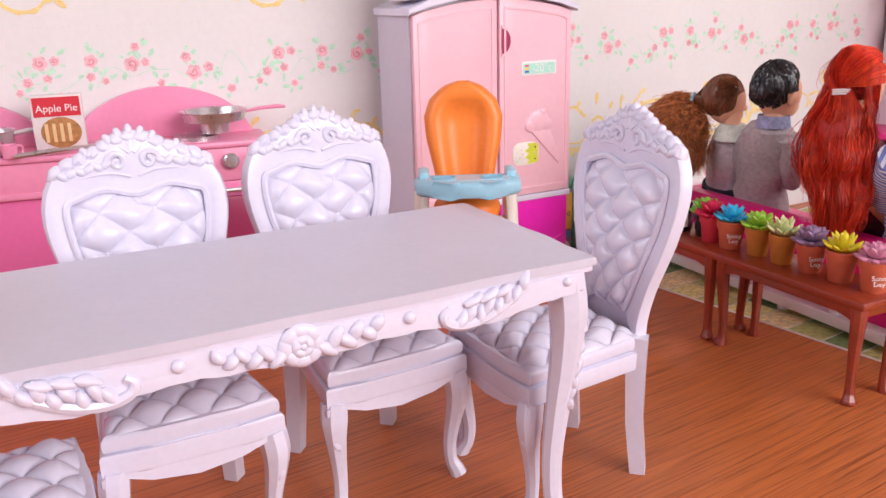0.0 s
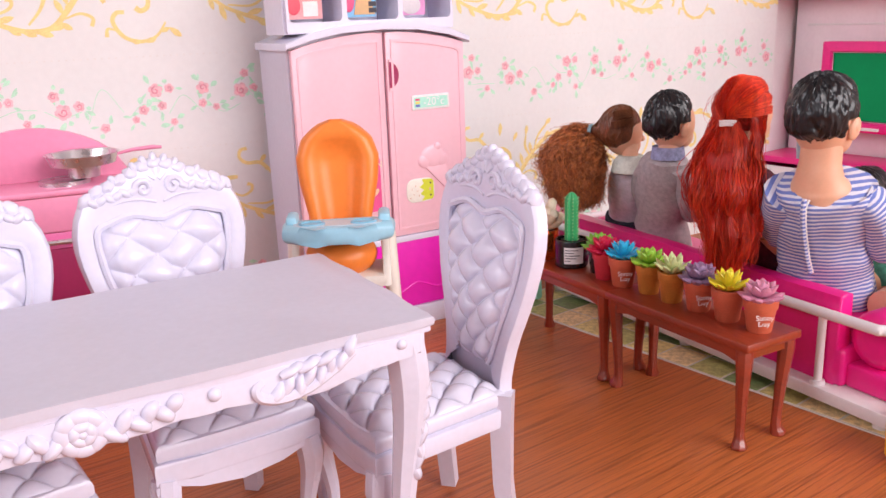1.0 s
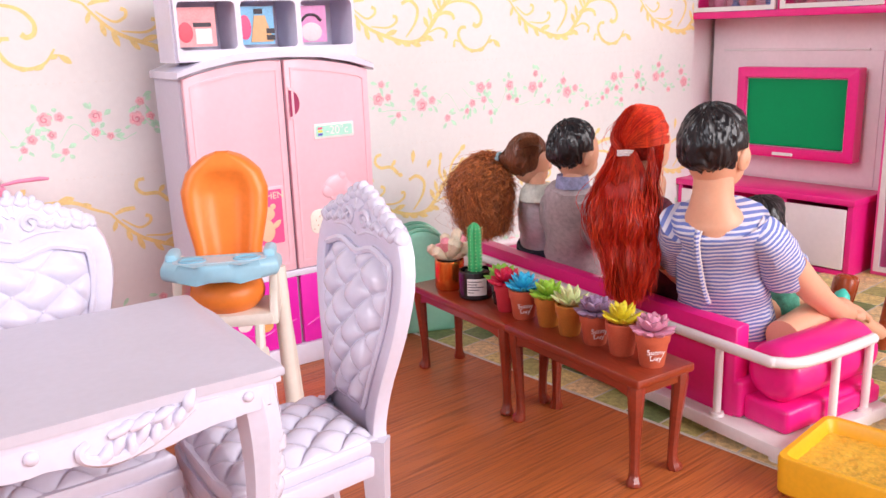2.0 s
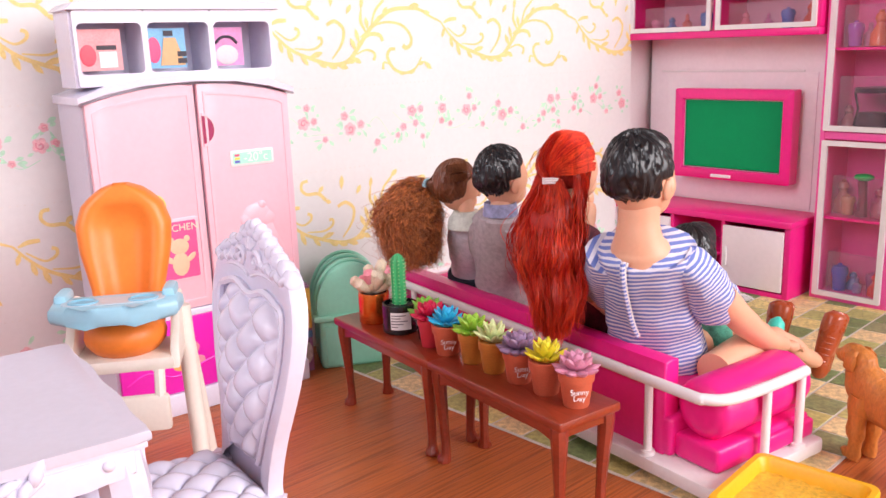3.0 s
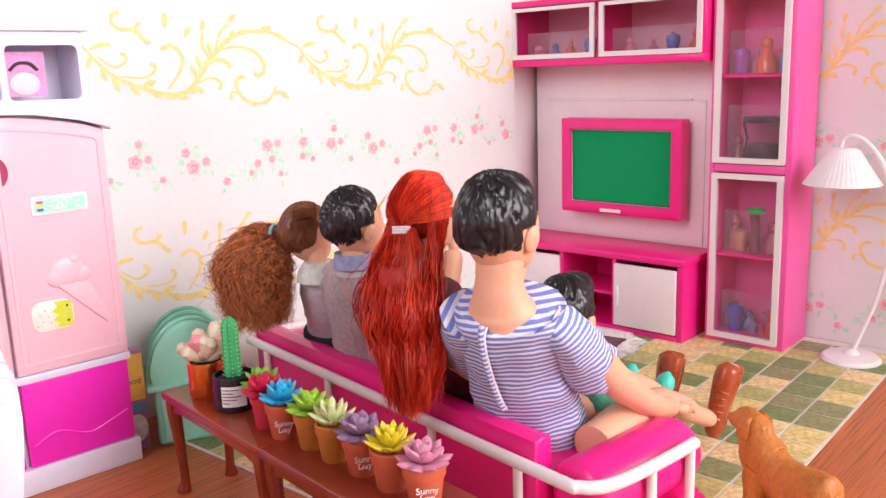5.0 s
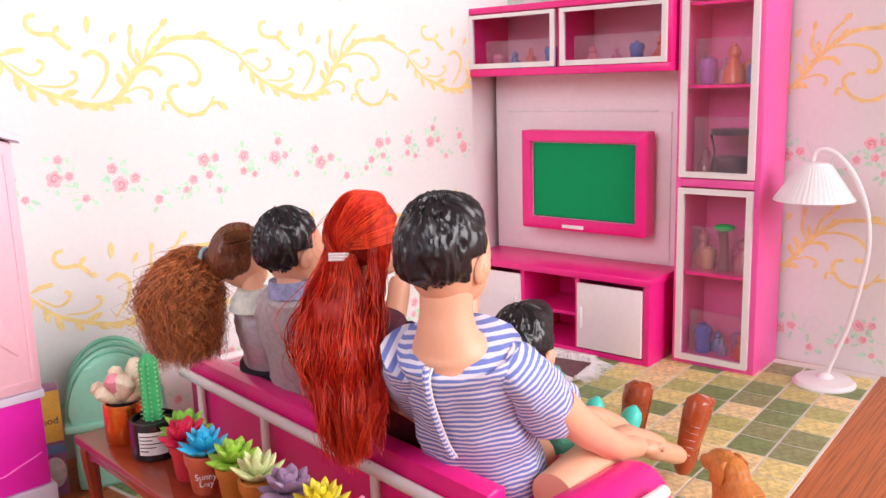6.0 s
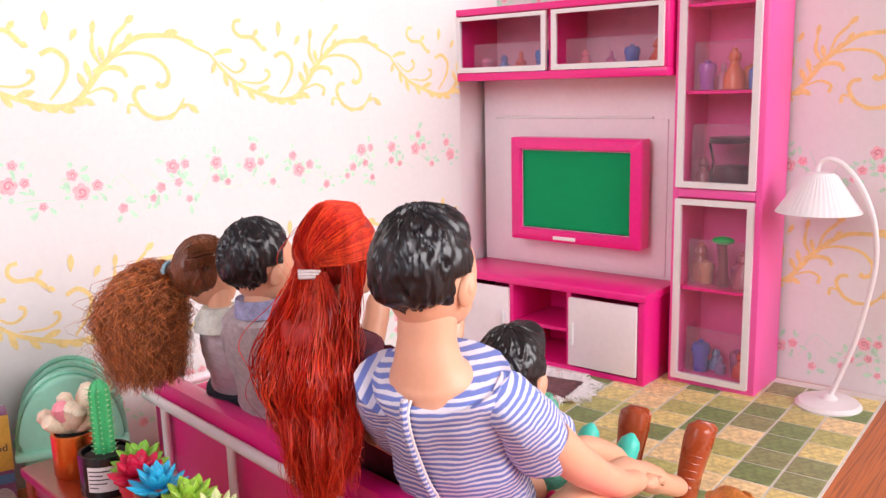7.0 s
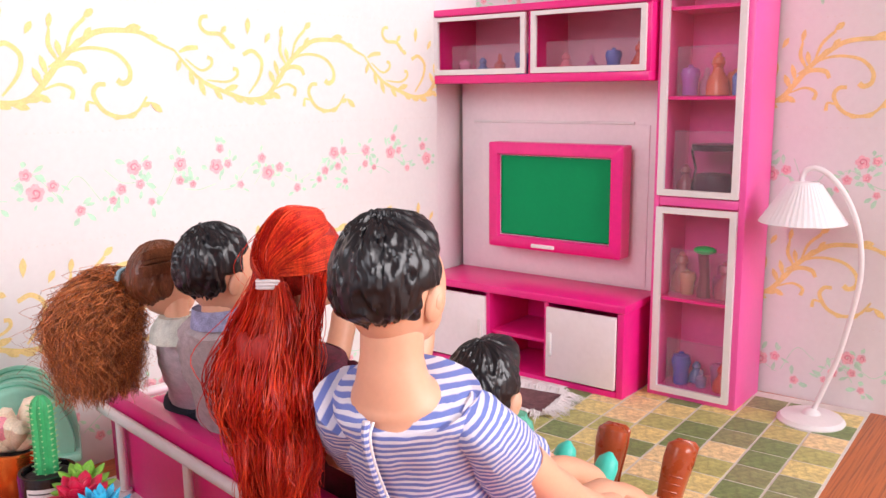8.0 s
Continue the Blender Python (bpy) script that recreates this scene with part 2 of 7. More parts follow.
PALE_PINK = mat("pale_pink_plastic", (0.89, 0.55, 0.63), 0.38, var=0.03, scale=30, bump=0.04, bscale=250, coat=0.1)
PINK = mat("candy_pink_plastic", (0.86, 0.30, 0.48), 0.38, var=0.04, scale=30, coat=0.1)
ROSE_PINK = mat("rose_pink_plastic", (0.84, 0.17, 0.42), 0.36, var=0.04, scale=30, coat=0.1)
DEEP_ROSE = mat("deep_rose_plastic", (0.92, 0.15, 0.41), 0.36, var=0.06, scale=30, coat=0.1)
HOT = mat("hot_pink_plastic", (0.84, 0.012, 0.24), 0.34, var=0.05, scale=30, bump=0.04, bscale=300, coat=0.12)
MAGENTA = mat("magenta_sticker", (0.85, 0.02, 0.50), 0.35, var=0.05, scale=20, coat=0.1)
CRIMSON = mat("deep_pink_plastic", (0.35, 0.02, 0.10), 0.35, var=0.05)
LILAC = mat("lilac_white_board", (0.87, 0.77, 0.80), 0.45, var=0.03, scale=30)
GREEN_SCREEN = mat("green_screen", (0.004, 0.31, 0.105), 0.6, var=0.03, scale=40, spec=0.12)
ORANGE = mat("orange_plastic", (0.88, 0.24, 0.035), 0.4, var=0.06, scale=40, bump=0.05, bscale=300)
SKY_BLUE = mat("sky_blue_plastic", (0.36, 0.66, 0.80), 0.36, var=0.04, scale=40)
MINT = mat("mint_plastic", (0.30, 0.74, 0.55), 0.34, var=0.04, scale=40, coat=0.15)
TEAL = mat("turquoise_plastic", (0.06, 0.62, 0.50), 0.4, var=0.04)
BENCH_WOOD = mat("red_brown_wood", (0.265, 0.036, 0.014), 0.30, var=0.2, scale=60, stretch=(1, 0.2, 1), bump=0.12, bscale=350, coat=0.3)
YELLOW = mat("yellow_plastic", (0.88, 0.46, 0.015), 0.42, var=0.06, scale=50)
LITTER = mat("yellow_grit", (0.78, 0.46, 0.05), 0.6, var=0.3, scale=400, bump=1.0, bscale=700)
SILVER = mat("brushed_silver", (0.66, 0.64, 0.65), 0.28, metal=0.9, var=0.06, scale=150)
TERRA = mat("terracotta_plastic", (0.55, 0.115, 0.055), 0.5, var=0.1, scale=120, bump=0.08, bscale=500)
OCHRE = mat("ochre_pot", (0.52, 0.19, 0.03), 0.42, var=0.12, scale=120)
COPPER = mat("copper_pot", (0.80, 0.21, 0.04), 0.24, metal=0.85, var=0.1, scale=120)
BLACK = mat("black_glazed_pot", (0.012, 0.012, 0.014), 0.22, var=0.1, coat=0.3)
SOIL = mat("black_grit", (0.015, 0.013, 0.013), 0.6, var=0.3, scale=500, bump=1.0, bscale=900)
PRINT_WHITE = mat("white_print", (0.85, 0.83, 0.82), 0.6)
PRINT_DARK = mat("dark_print", (0.05, 0.045, 0.06), 0.6)
SKIN = mat("doll_skin_vinyl", (0.78, 0.42, 0.27), 0.45, var=0.03, scale=60, sss=0.15)
# barely visible pale veil on the tower panes
HAZE = mat("hazy_clear_plastic", (0.85, 0.66, 0.74), 0.18, var=0.2, scale=90, alpha=0.02, coat=0.08, spec=0.25)
BIN = mat("clear_bin_plastic", (0.80, 0.66, 0.72), 0.15, var=0.25, scale=120, alpha=0.06, bump=0.5, bscale=150, coat=0.2)
HAIR_BLACK = mat("moulded_black_hair", (0.008, 0.008, 0.010), 0.30, var=0.1, scale=150, coat=0.05)
HAIR_RED = lock_variation(mat("copper_red_hair", (0.64, 0.034, 0.016), 0.34, var=0.4, scale=220, stretch=(1, 1, 0.08), bump=0.5, bscale=900), 0.62, 1.35)
# darker copy of the red hair: shade between the locks put into colour
HAIR_RED_CORE = mat("shaded_inner_red_hair", (0.42, 0.018, 0.010), 0.55, var=0.5, scale=260, stretch=(1, 1, 0.1), bump=0.9, bscale=900)
HAIR_BROWN = lock_variation(mat("auburn_hair", (0.42, 0.13, 0.044), 0.36, var=0.5, scale=240, bump=0.5, bscale=900), 0.35, 1.9)
HAIR_BROWN_DARK = mat("combed_brown_hair", (0.15, 0.050, 0.020), 0.32, var=0.5, scale=200, stretch=(1, 1, 0.3), bump=0.7, bscale=700)
GREY_KNIT = mat("grey_knit", (0.47, 0.41, 0.42), 0.95, var=0.25, scale=320, bump=0.9, bscale=1600)
STRIPES = stripes_mat()
BROWN_SHOE = mat("brown_shoe_vinyl", (0.36, 0.060, 0.014), 0.28, var=0.12, scale=100, coat=0.2)
DARK_DRESS = mat("dark_print_dress", (0.10, 0.012, 0.03), 0.8, var=0.6, scale=260)
NAVY = mat("dark_cloth", (0.03, 0.03, 0.05), 0.9, var=0.3, scale=200)
DOG_FUR = mat("tan_moulded_fur", (0.52, 0.175, 0.032), 0.5, var=0.22, scale=110, bump=0.9, bscale=420, stretch=(1, 1, 0.4))
FROST = mat("frosted_clear_plastic", (0.90, 0.80, 0.84), 0.22, var=0.15, scale=90, alpha=0.15, coat=0.4)
SHADE = mat("white_lampshade", (0.82, 0.79, 0.80), 0.6, var=0.02, sss=0.1)
def clear_mat():
    """Thin clear plastic: see-through, with a faint gloss that grows at grazing angles."""
    m = bpy.data.materials.new("clear_plastic")
    m.use_nodes = True
    nt = m.node_tree
    out = nt.nodes["Material Output"]
    tr, gl, mx, fr = (nt.nodes.new(k) for k in ("ShaderNodeBsdfTransparent", "ShaderNodeBsdfGlossy", "ShaderNodeMixShader", "ShaderNodeFresnel"))
    tr.inputs[0].default_value = (0.95, 0.90, 0.93, 1)
    gl.inputs["Roughness"].default_value = 0.12
    fr.inputs[0].default_value = 1.13
    nt.links.new(fr.outputs[0], mx.inputs[0])
    nt.links.new(tr.outputs[0], mx.inputs[1])
    nt.links.new(gl.outputs[0], mx.inputs[2])
    nt.links.new(mx.outputs[0], out.inputs[0])
    return m


CLEAR = clear_mat()

# ---- the setting ----
def ribbon(bm, pts, w0, w1, wm=None, mi=0, d=0.0):
    """A flat printed stroke in the x-z plane that swells in the middle."""
    P = smooth_path([(a, 0, b) for a, b in pts], 5)
    n, last = len(P), None
    for i, p in enumerate(P):
        t = i / (n - 1)
        w = w0 + (w1 - w0) * t + (0 if wm is None else (wm - (w0 + w1) / 2) * 4 * t * (1 - t))
        g = (P[min(i + 1, n - 1)] - P[max(i - 1, 0)]).normalized()
        s = Vector((-g.z, 0, g.x)) * w / 2
        pair = (bm.verts.new(p + s + Vector((0, d, 0))), bm.verts.new(p - s + Vector((0, d, 0))))
        if last:
            bm.faces.new((last[0], last[1], pair[1], pair[0])).material_index = mi
        last = pair


def drop(bm, x, z, ang, ln, wd, mi=0, d=0.0):
    """A printed leaf: pointed at both ends, fattest past the middle."""
    a = radians(ang)
    out = []
    for u, v in ((0, 0), (0.3, 0.35), (0.6, 0.5), (0.85, 0.3), (1, 0), (0.85, -0.3), (0.6, -0.5), (0.3, -0.35)):
        p, q = u * ln, v * wd
        out.append(bm.verts.new((x + p * math.cos(a) - q * math.sin(a), d, z + p * math.sin(a) + q * math.cos(a))))
    bm.faces.new(out).material_index = mi


def scroll(bm, x, z, d):
    """One repeat of the yellow scroll: stem, big curl, side curls and leaves."""
    lay = [d]

    def rb(pts, w0, w1, wm=None, leaves=0, both=True):
        lay[0] -= 0.0009
        ribbon(bm, [(x + a, z + b) for a, b in pts], w0, w1, wm, 0, lay[0])
        P = smooth_path([(a, 0, b) for a, b in pts], 12)
        for k in range(leaves):
            i = int((k + 1) / (leaves + 1) * (len(P) - 2))
            g = P[i + 1] - P[i]
            an = math.degrees(math.atan2(g.z, g.x))
            for sg in (1, -1) if both else (1,):
                dr(P[i].x, P[i].z, an + sg * (38 + 5 * (k % 3)), 0.75 + 0.3 * ((k + sg) % 3) / 2, 0.34)

    def dr(a, b, ang, ln, wd):
        lay[0] -= 0.0009
        drop(bm, x + a, z + b, ang, ln, wd, 0, lay[0])
    rb([(-0.2, 1.0), (0.55, 0.1), (1.65, -0.85), (3.2, -1.5), (4.8, -1.97), (6.2, -1.8), (7.25, -0.75), (8.05, 0.27), (9.1, 1.2), (10.3, 1.9), (11.95, 2.02), (12.95, 1.9), (13.9, 1.4), (14.9, 1.0)], 0.14, 0.14, 0.34)
    rb([(7.4, -0.1), (8.7, 0.75), (9.9, 1.0), (11.2, 0.75), (11.95, 0.0), (11.95, -0.7), (11.5, -0.95), (11.2, -0.75)], 0.12, 0.36, 0.24)
    rb([(7.1, -0.6), (8.2, 0.1), (9.1, 0.05), (9.4, -0.4)], 0.1, 0.24, 0.3)
    rb([(10.5, -1.0), (10.0, -1.05), (9.75, -1.6), (10.3, -2.5), (11.3, -2.85), (12.3, -2.55), (12.95, -1.7)], 0.24, 0.12, 0.26)
    rb([(9.9, -2.1), (9.4, -2.0), (9.3, -2.5)], 0.1, 0.26)
    rb([(4.6, 0.85), (5.3, 1.1), (5.95, 0.6), (5.95, -0.1), (5.6, -0.8), (4.9, -1.6)], 0.26, 0.12, 0.26)
    rb([(0.5, 0.5), (1.5, -0.15), (2.2, 0.1), (2.3, 0.5), (2.0, 0.65)], 0.1, 0.24, 0.2)
    rb([(1.9, -0.75), (3.3, -0.85), (4.05, -0.5), (4.1, -0.1), (3.8, -0.05)], 0.1, 0.24, 0.2)
    rb([(7.0, -1.3), (7.9, -1.0), (8.6, -1.3), (8.5, -1.8)], 0.1, 0.26, 0.2)
    rb([(2.2, 3.1), (1.75, 3.0), (1.65, 2.5), (2.1, 2.1), (3.0, 2.05), (3.6, 1.5)], 0.24, 0.3, 0.24)
    rb([(7.9, 0.3), (7.5, 1.1), (7.6, 2.0)], 0.14, 0.1, 0.26)
    rb([(8.4, 0.7), (8.8, 1.8), (9.6, 2.6)], 0.12, 0.2, 0.2)
    rb([(0.1, 0.9), (0.7, 1.15), (1.4, 1.2)], 0.12, 0.24, 0.3)
    for a, b, ang, ln, wd in ((0.7, -0.1, -75, 1.0, 0.36), (1.3, -0.6, -70, 1.2, 0.4), (2.3, -1.2, -50, 1.0, 0.36), (3.0, -1.4, 15, 1.2, 0.42), (3.6, -1.6, -35, 1.0, 0.42), (4.3, -1.8, -25, 1.1, 0.46), (5.2, -1.95, -18, 1.1, 0.44),
                              (5.8, -1.9, 10, 1.3, 0.42), (6.6, -1.5, -30, 0.9, 0.4), (7.0, -1.1, 115, 1.1, 0.4), (7.3, -0.6, 105, 1.2, 0.36), (8.1, 0.4, 100, 1.0, 0.36), (8.7, 1.0, 35, 0.9, 0.36), (9.4, 1.5, 50, 0.8, 0.34),
                              (11.8, 2.1, 8, 1.1, 0.5), (13.0, 1.8, -10, 0.9, 0.34), (9.5, 2.6, 40, 0.8, 0.42), (7.55, 1.9, 80, 0.9, 0.34), (5.0, 2.1, 85, 1.1, 0.4), (6.3, 1.6, 60, 0.8, 0.36), (10.6, -2.7, -20, 0.7, 0.34),
                              (11.5, -2.9, 15, 0.8, 0.36), (12.5, -2.3, 20, 0.7, 0.32), (13.1, -2.0, -40, 1.0, 0.42), (3.0, 2.05, 50, 0.7, 0.34), (3.5, 1.5, -25, 0.6, 0.36), (0.2, 0.6, -110, 0.9, 0.32)):
        dr(a, b, ang, ln, wd)


def rose(bm, x, z, r, d, rng):
    a0 = rng.random() * 6
    d -= 0.02 * rng.random()
    for k in range(5):
        a = a0 + k * 1.257
        q = [(x + r * 0.55 * math.cos(a) + r * 0.5 * math.cos(b), z + r * 0.55 * math.sin(a) + r * 0.5 * math.sin(b)) for b in (j * 0.9 for j in range(7))]
        bm.faces.new([bm.verts.new((u, d + 0.002 * k, v)) for u, v in q]).material_index = 0
    pts = [(x + r * (0.62 - 0.09 * j) * math.cos(a0 + j * 1.15), z + r * (0.62 - 0.09 * j) * math.sin(a0 + j * 1.15)) for j in range(7)]
    ribbon(bm, pts, r * 0.16, r * 0.22, None, 1, d - 0.014)


ROSES = ((0.6, 0.9, 0.42), (1.0, -0.1, 0.62), (1.9, 0.2, 0.42), (3.2, -1.3, 0.38), (5.0, -0.9, 0.3), (5.5, -0.3, 0.4), (6.3, 0.9, 0.56), (7.1, 1.0, 0.38), (6.6, -0.1, 0.36), (7.2, -1.2, 0.3),
         (9.1, 0.9, 0.52), (9.0, -0.1, 0.36), (9.8, -0.4, 0.3), (11.7, 1.7, 0.36), (11.4, 0.6, 0.6), (12.2, 0.7, 0.36), (13.0, -0.7, 0.32))


REPEAT = 15.1


def print_wall(wall, s0, s1, zs_scroll, zs_rose, phase, d=-0.012):
    """The printed ornament of a wallpaper, flat on the face of the wall."""
    rng = random.Random(7)
    bs, br, bl, bd = nb(), nb(), nb(), nb()
    for z in zs_scroll:
        s = s0 - 2 * REPEAT + (phase - s0) % REPEAT
        while s < s1:
            scroll(bs, s, z, d)
            s += REPEAT
    for z in zs_rose:
        s = s0 - REPEAT + (phase + 5 - s0) % REPEAT
        while s < s1:
            for a, b, r in ROSES:
                a *= REPEAT / 14
                if s0 + 0.7 < s + a < s1 - 0.7 and z + b > 0.6:
                    rose(br, s + a, z + b, 0.82 * r, d, rng)
                    for k in range(4):
                        an = rng.random() * 360
                        drop(bl, s + a + r * math.cos(radians(an)), z + b + r * math.sin(radians(an)), an + rng.uniform(-40, 40), rng.uniform(0.3, 0.75), rng.uniform(0.16, 0.36), 0, d + 0.010 - 0.009 * rng.random())
            for k in range(6):
                if s0 + 1 < s + k * 2.5 < s1 - 3:
                    ribbon(bl, [(s + k * 2.5, z + rng.uniform(-1, 1)), (s + k * 2.5 + 1, z + rng.uniform(-1, 1.2)), (s + k * 2.5 + 2.2, z + rng.uniform(-1, 1))], 0.045, 0.045, None, 0, d + 0.010 - 0.008 * rng.random())
            s += REPEAT
    # the print ends where the panel ends
    for edge, way in ((s0 + 0.02, -1), (s1 - 0.02, 1)):
        bmesh.ops.bisect_plane(bs, geom=bs.verts[:] + bs.edges[:] + bs.faces[:], plane_co=(edge, 0, 0), plane_no=(way, 0, 0), clear_outer=True)
    for z in zs_rose:
        for dz in (-3.0, 3.1):
            s = s0 + 0.3
            while s < s1 - 0.3 and z + dz > 0.5:
                bd.faces.new([bd.verts.new((s + a, d, z + dz + b)) for a, b in ((-0.06, -0.05), (0.06, -0.05), (0.06, 0.05), (-0.06, 0.05))])
                s += 0.42
    for n, b, m in (("scroll_print", bs, GOLD), ("rose_print", br, [ROSE, ROSE_DARK]), ("leaf_print", bl, LEAF), ("dotted_print", bd, DOTS)):
        tagged(part(n, b, m, wall, smooth=False, recalc=False), kind="stuff")


def wall_panel(name, p, q, h, label, scrolls, roses, phase):
    """A papered wall from p to q on the floor; its printed face looks to the right of that way."""
    dx, dy = q[0] - p[0], q[1] - p[1]
    ln = math.hypot(dx, dy)
    w = thing(name, p[0], p[1], 0, math.degrees(math.atan2(dy, dx)), label, "wall", kind="structure")
    part("panel", box(nb(), 0, ln, 0, 0.5, 0, h), WALLPAPER, w, smooth=False)
    print_wall(w, 0, ln, scrolls, roses, phase)
    return w


BACK_A, FOLD, CORNER = (-20, 65.2), (36, 49.95), (82.4, 45.25)
wall_panel("wall_north", FOLD, CORNER, 34, "white wallpapered toy-house wall with yellow scrolls and pink roses", (23.1, 9.7), (3.0, 16.4, 29.8), 9.1)
wall_panel("wall_north_left", BACK_A, FOLD, 34, "white wallpapered toy-house wall behind the kitchen units", (23.3, 9.9), (3.0, 16.4, 29.8), 4.13)
wall_panel("wall_east", (88.6, 46.3), (88.6, -30), 34, "white wallpapered side wall with yellow scrolls and roses", (22.5, 9.2), (2.6, 15.8, 29), 4.3)
cs = thing("trim", 82.5, 45.75, 0, 0, "white corner post where the toy walls meet", "trim", kind="structure")
part("post", box(nb(), 0, 6.1, 0, 0.6, 0, 34, 0.06), WHITE_WARM, cs)

fl = thing("floor", 40, 20, 0, 0, "orange-brown oak veneer floor with dark grain lines", "floor", kind="structure")
part("boards", box(nb(), -260, 220, -200, 200, -3, 0), WOOD, fl, smooth=False)

# the real room round the toy house: plain walls with a window opening, and a side gap added for the fill lamp
def room():
    r = thing("room_wall", 0, 0, 0, 0, "plain pale room walls with a wide window", "wall", kind="structure")
    pl = mat("pale_room_paint", (0.72, 0.68, 0.69), 0.8, var=0.03, scale=3)
    bm = nb()
    box(bm, -150, 250, 205, 210, -3, 240)
    box(bm, 245, 250, -150, 205, -3, 240)
    box(bm, -155, -150, -150, 210, -3, 45)
    box(bm, -155, -150, -150, 210, 150, 240)
    box(bm, -155, -150, 65, 210, 45, 150)
    box(bm, -155, -150, -150, -45, 45, 150)
    box(bm, -150, 245, -155, -150, -3, 32)
    box(bm, -150, 245, -155, -150, 148, 240)
    box(bm, -150, -35, -155, -150, 32, 148)
    box(bm, 145, 245, -155, -150, 32, 148)
    part("plaster", bm, pl, r, smooth=False)
    c = solo("ceiling", box(nb(), -155, 250, -155, 210, 240, 244), pl, 0, 0, 0, 0, "plain white room ceiling", "ceiling", kind="structure", smooth=False)


room()

# ---- kitchen side ----
def fridge():
    t = thing("toy_fridge", 30.1, 44.7, 0, -5.0, "pale pink two-door toy fridge with white hutch and magenta drawers", "fridge")
    arch = [(0.0, 19.6), (1.6, 20.15), (3.6, 20.5), (6.4, 20.62), (9.0, 20.5), (11.2, 20.1), (12.8, 19.5)]
    part("body", prism(nb(), [(0.1, 0.0), (12.75, 0.0)] + [(a, b + 0.1) for a, b in arch[::-1]], 0.45, 5.2, bevel=0.12), WHITE_MATT_SHADED, t, "white plastic cabinet body")
    part("crown", prism(nb(), [(a * 1.04 - 0.25, b + 0.45) for a, b in arch] + [(a * 1.04 - 0.25, b + 0.02) for a, b in arch[::-1]], -0.35, 5.2, bevel=0.1), WHITE, t)

    def door(name, x0, x1, lab):
        top = [(x, 19.45 + 1.05 * (1 - ((x - 6.4) / 6.9) ** 2)) for x in [x0 + (x1 - x0) * k / 8 for k in range(9)]]
        d = part(name, prism(nb(), [(x0, 6.75), (x1, 6.75)] + [(a, b - 0.03) for a, b in top[::-1]], 0.0, 0.45, bevel=0.14), PALE_PINK, t, lab)
        o = [(x0 + 0.35, 7.2), (x1 - 0.35, 7.2)] + [(min(max(a, x0 + 0.35), x1 - 0.35), b - 0.5) for a, b in top[::-1]]
        i = [(x0 + 0.5, 7.35), (x1 - 0.5, 7.35)] + [(min(max(a, x0 + 0.5), x1 - 0.5), b - 0.68) for a, b in top[::-1]]
        part("moulding", ring_frame(nb(), o, i, -0.06, 0.05), PALE_PINK, d)
        return d
    dl = door("door", 0.15, 6.55, "pale pink left door with stickers")
    dr = door("door", 6.7, 12.75, "pale pink right door with round handle recess")
    ang = [radians(a) for a in range(-90, 91, 15)]
    part("handle_recess", prism(nb(), [(6.85 + 0.72 * math.cos(a), 17.7 + 0.85 * math.sin(a)) for a in ang], -0.03, 0.1), CRIMSON, dr, "dark crimson half-round handle recess")
    half = [(6.85 + 0.9 * math.cos(a), 17.7 + 1.03 * math.sin(a)) for a in ang]
    part("handle_rim", ring_frame(nb(), half, [(6.85 + 0.72 * math.cos(a), 17.7 + 0.85 * math.sin(a)) for a in ang], -0.09, 0.05), PALE_PINK, dr)
    # temperature label with its reading
    lb = part("label", prism(nb(), rrect(8.45, 11.4, 15.25, 16.25, 0.12), -0.07, 0.02, bevel=0.03), PRINT_WHITE, dr, "white and mint temperature label")
    part("display", prism(nb(), rrect(8.6, 11.25, 15.4, 16.1, 0.08), -0.085, 0.0), mat("mint_print", (0.42, 0.80, 0.66), 0.4), lb)
    stone_sticker_text(lb, "-20°c", 0.78, 10.15, -0.092, 15.75, PRINT_WHITE)
    for k, c in enumerate(((0.7, 0.1, 0.2), (0.85, 0.7, 0.1), (0.1, 0.1, 0.5))):
        part("colour_bar", box(nb(), 8.72, 9.05, -0.098, -0.08, 15.88 - 0.2 * k, 16.02 - 0.2 * k), mat("bar_print", c, 0.5), lb)
    # raised ice-cream motif
    bm = nb()
    blob(bm, (9.9, -0.02, 12.0), (0.95, 0.16, 0.8), u=18, v=10)
    blob(bm, (9.3, -0.02, 11.75), (0.55, 0.14, 0.5))
    blob(bm, (10.6, -0.02, 11.75), (0.55, 0.14, 0.5))
    blob(bm, (10.3, -0.05, 12.65), (0.3, 0.12, 0.28))
    part("ice_cream_relief", bm, PALE_PINK, dr)
    bm = nb()
    prism(bm, [(9.2, 11.4), (10.9, 11.4), (12.0, 8.9), (11.7, 8.8)], -0.1, 0.03, bevel=0.05)
    part("cone_relief", bm, PALE_PINK, dr)
    # yellow-green jelly sticker
    st = part("sticker", prism(nb(), rrect(7.75, 9.95, 8.95, 10.6, 0.55), -0.06, 0.02, bevel=0.04), mat("cream_sticker", (0.85, 0.83, 0.74), 0.4), dr, "cream and lime ice-lolly sticker")
    part("lime_print", prism(nb(), [(8.95, 10.52), (9.75, 10.48), (9.87, 10.3), (9.87, 9.25), (9.75, 9.07), (8.9, 9.03), (9.15, 9.3), (8.8, 9.5), (9.1, 9.75), (8.75, 10.0), (9.1, 10.2)], -0.075, -0.05), mat("lime_sticker", (0.66, 0.72, 0.05), 0.4), st)
    for z in (10.2, 9.35):
        part("eye", blob(nb(), (9.62, -0.078, z), (0.07, 0.01, 0.07), u=10, v=6), PRINT_DARK, st)
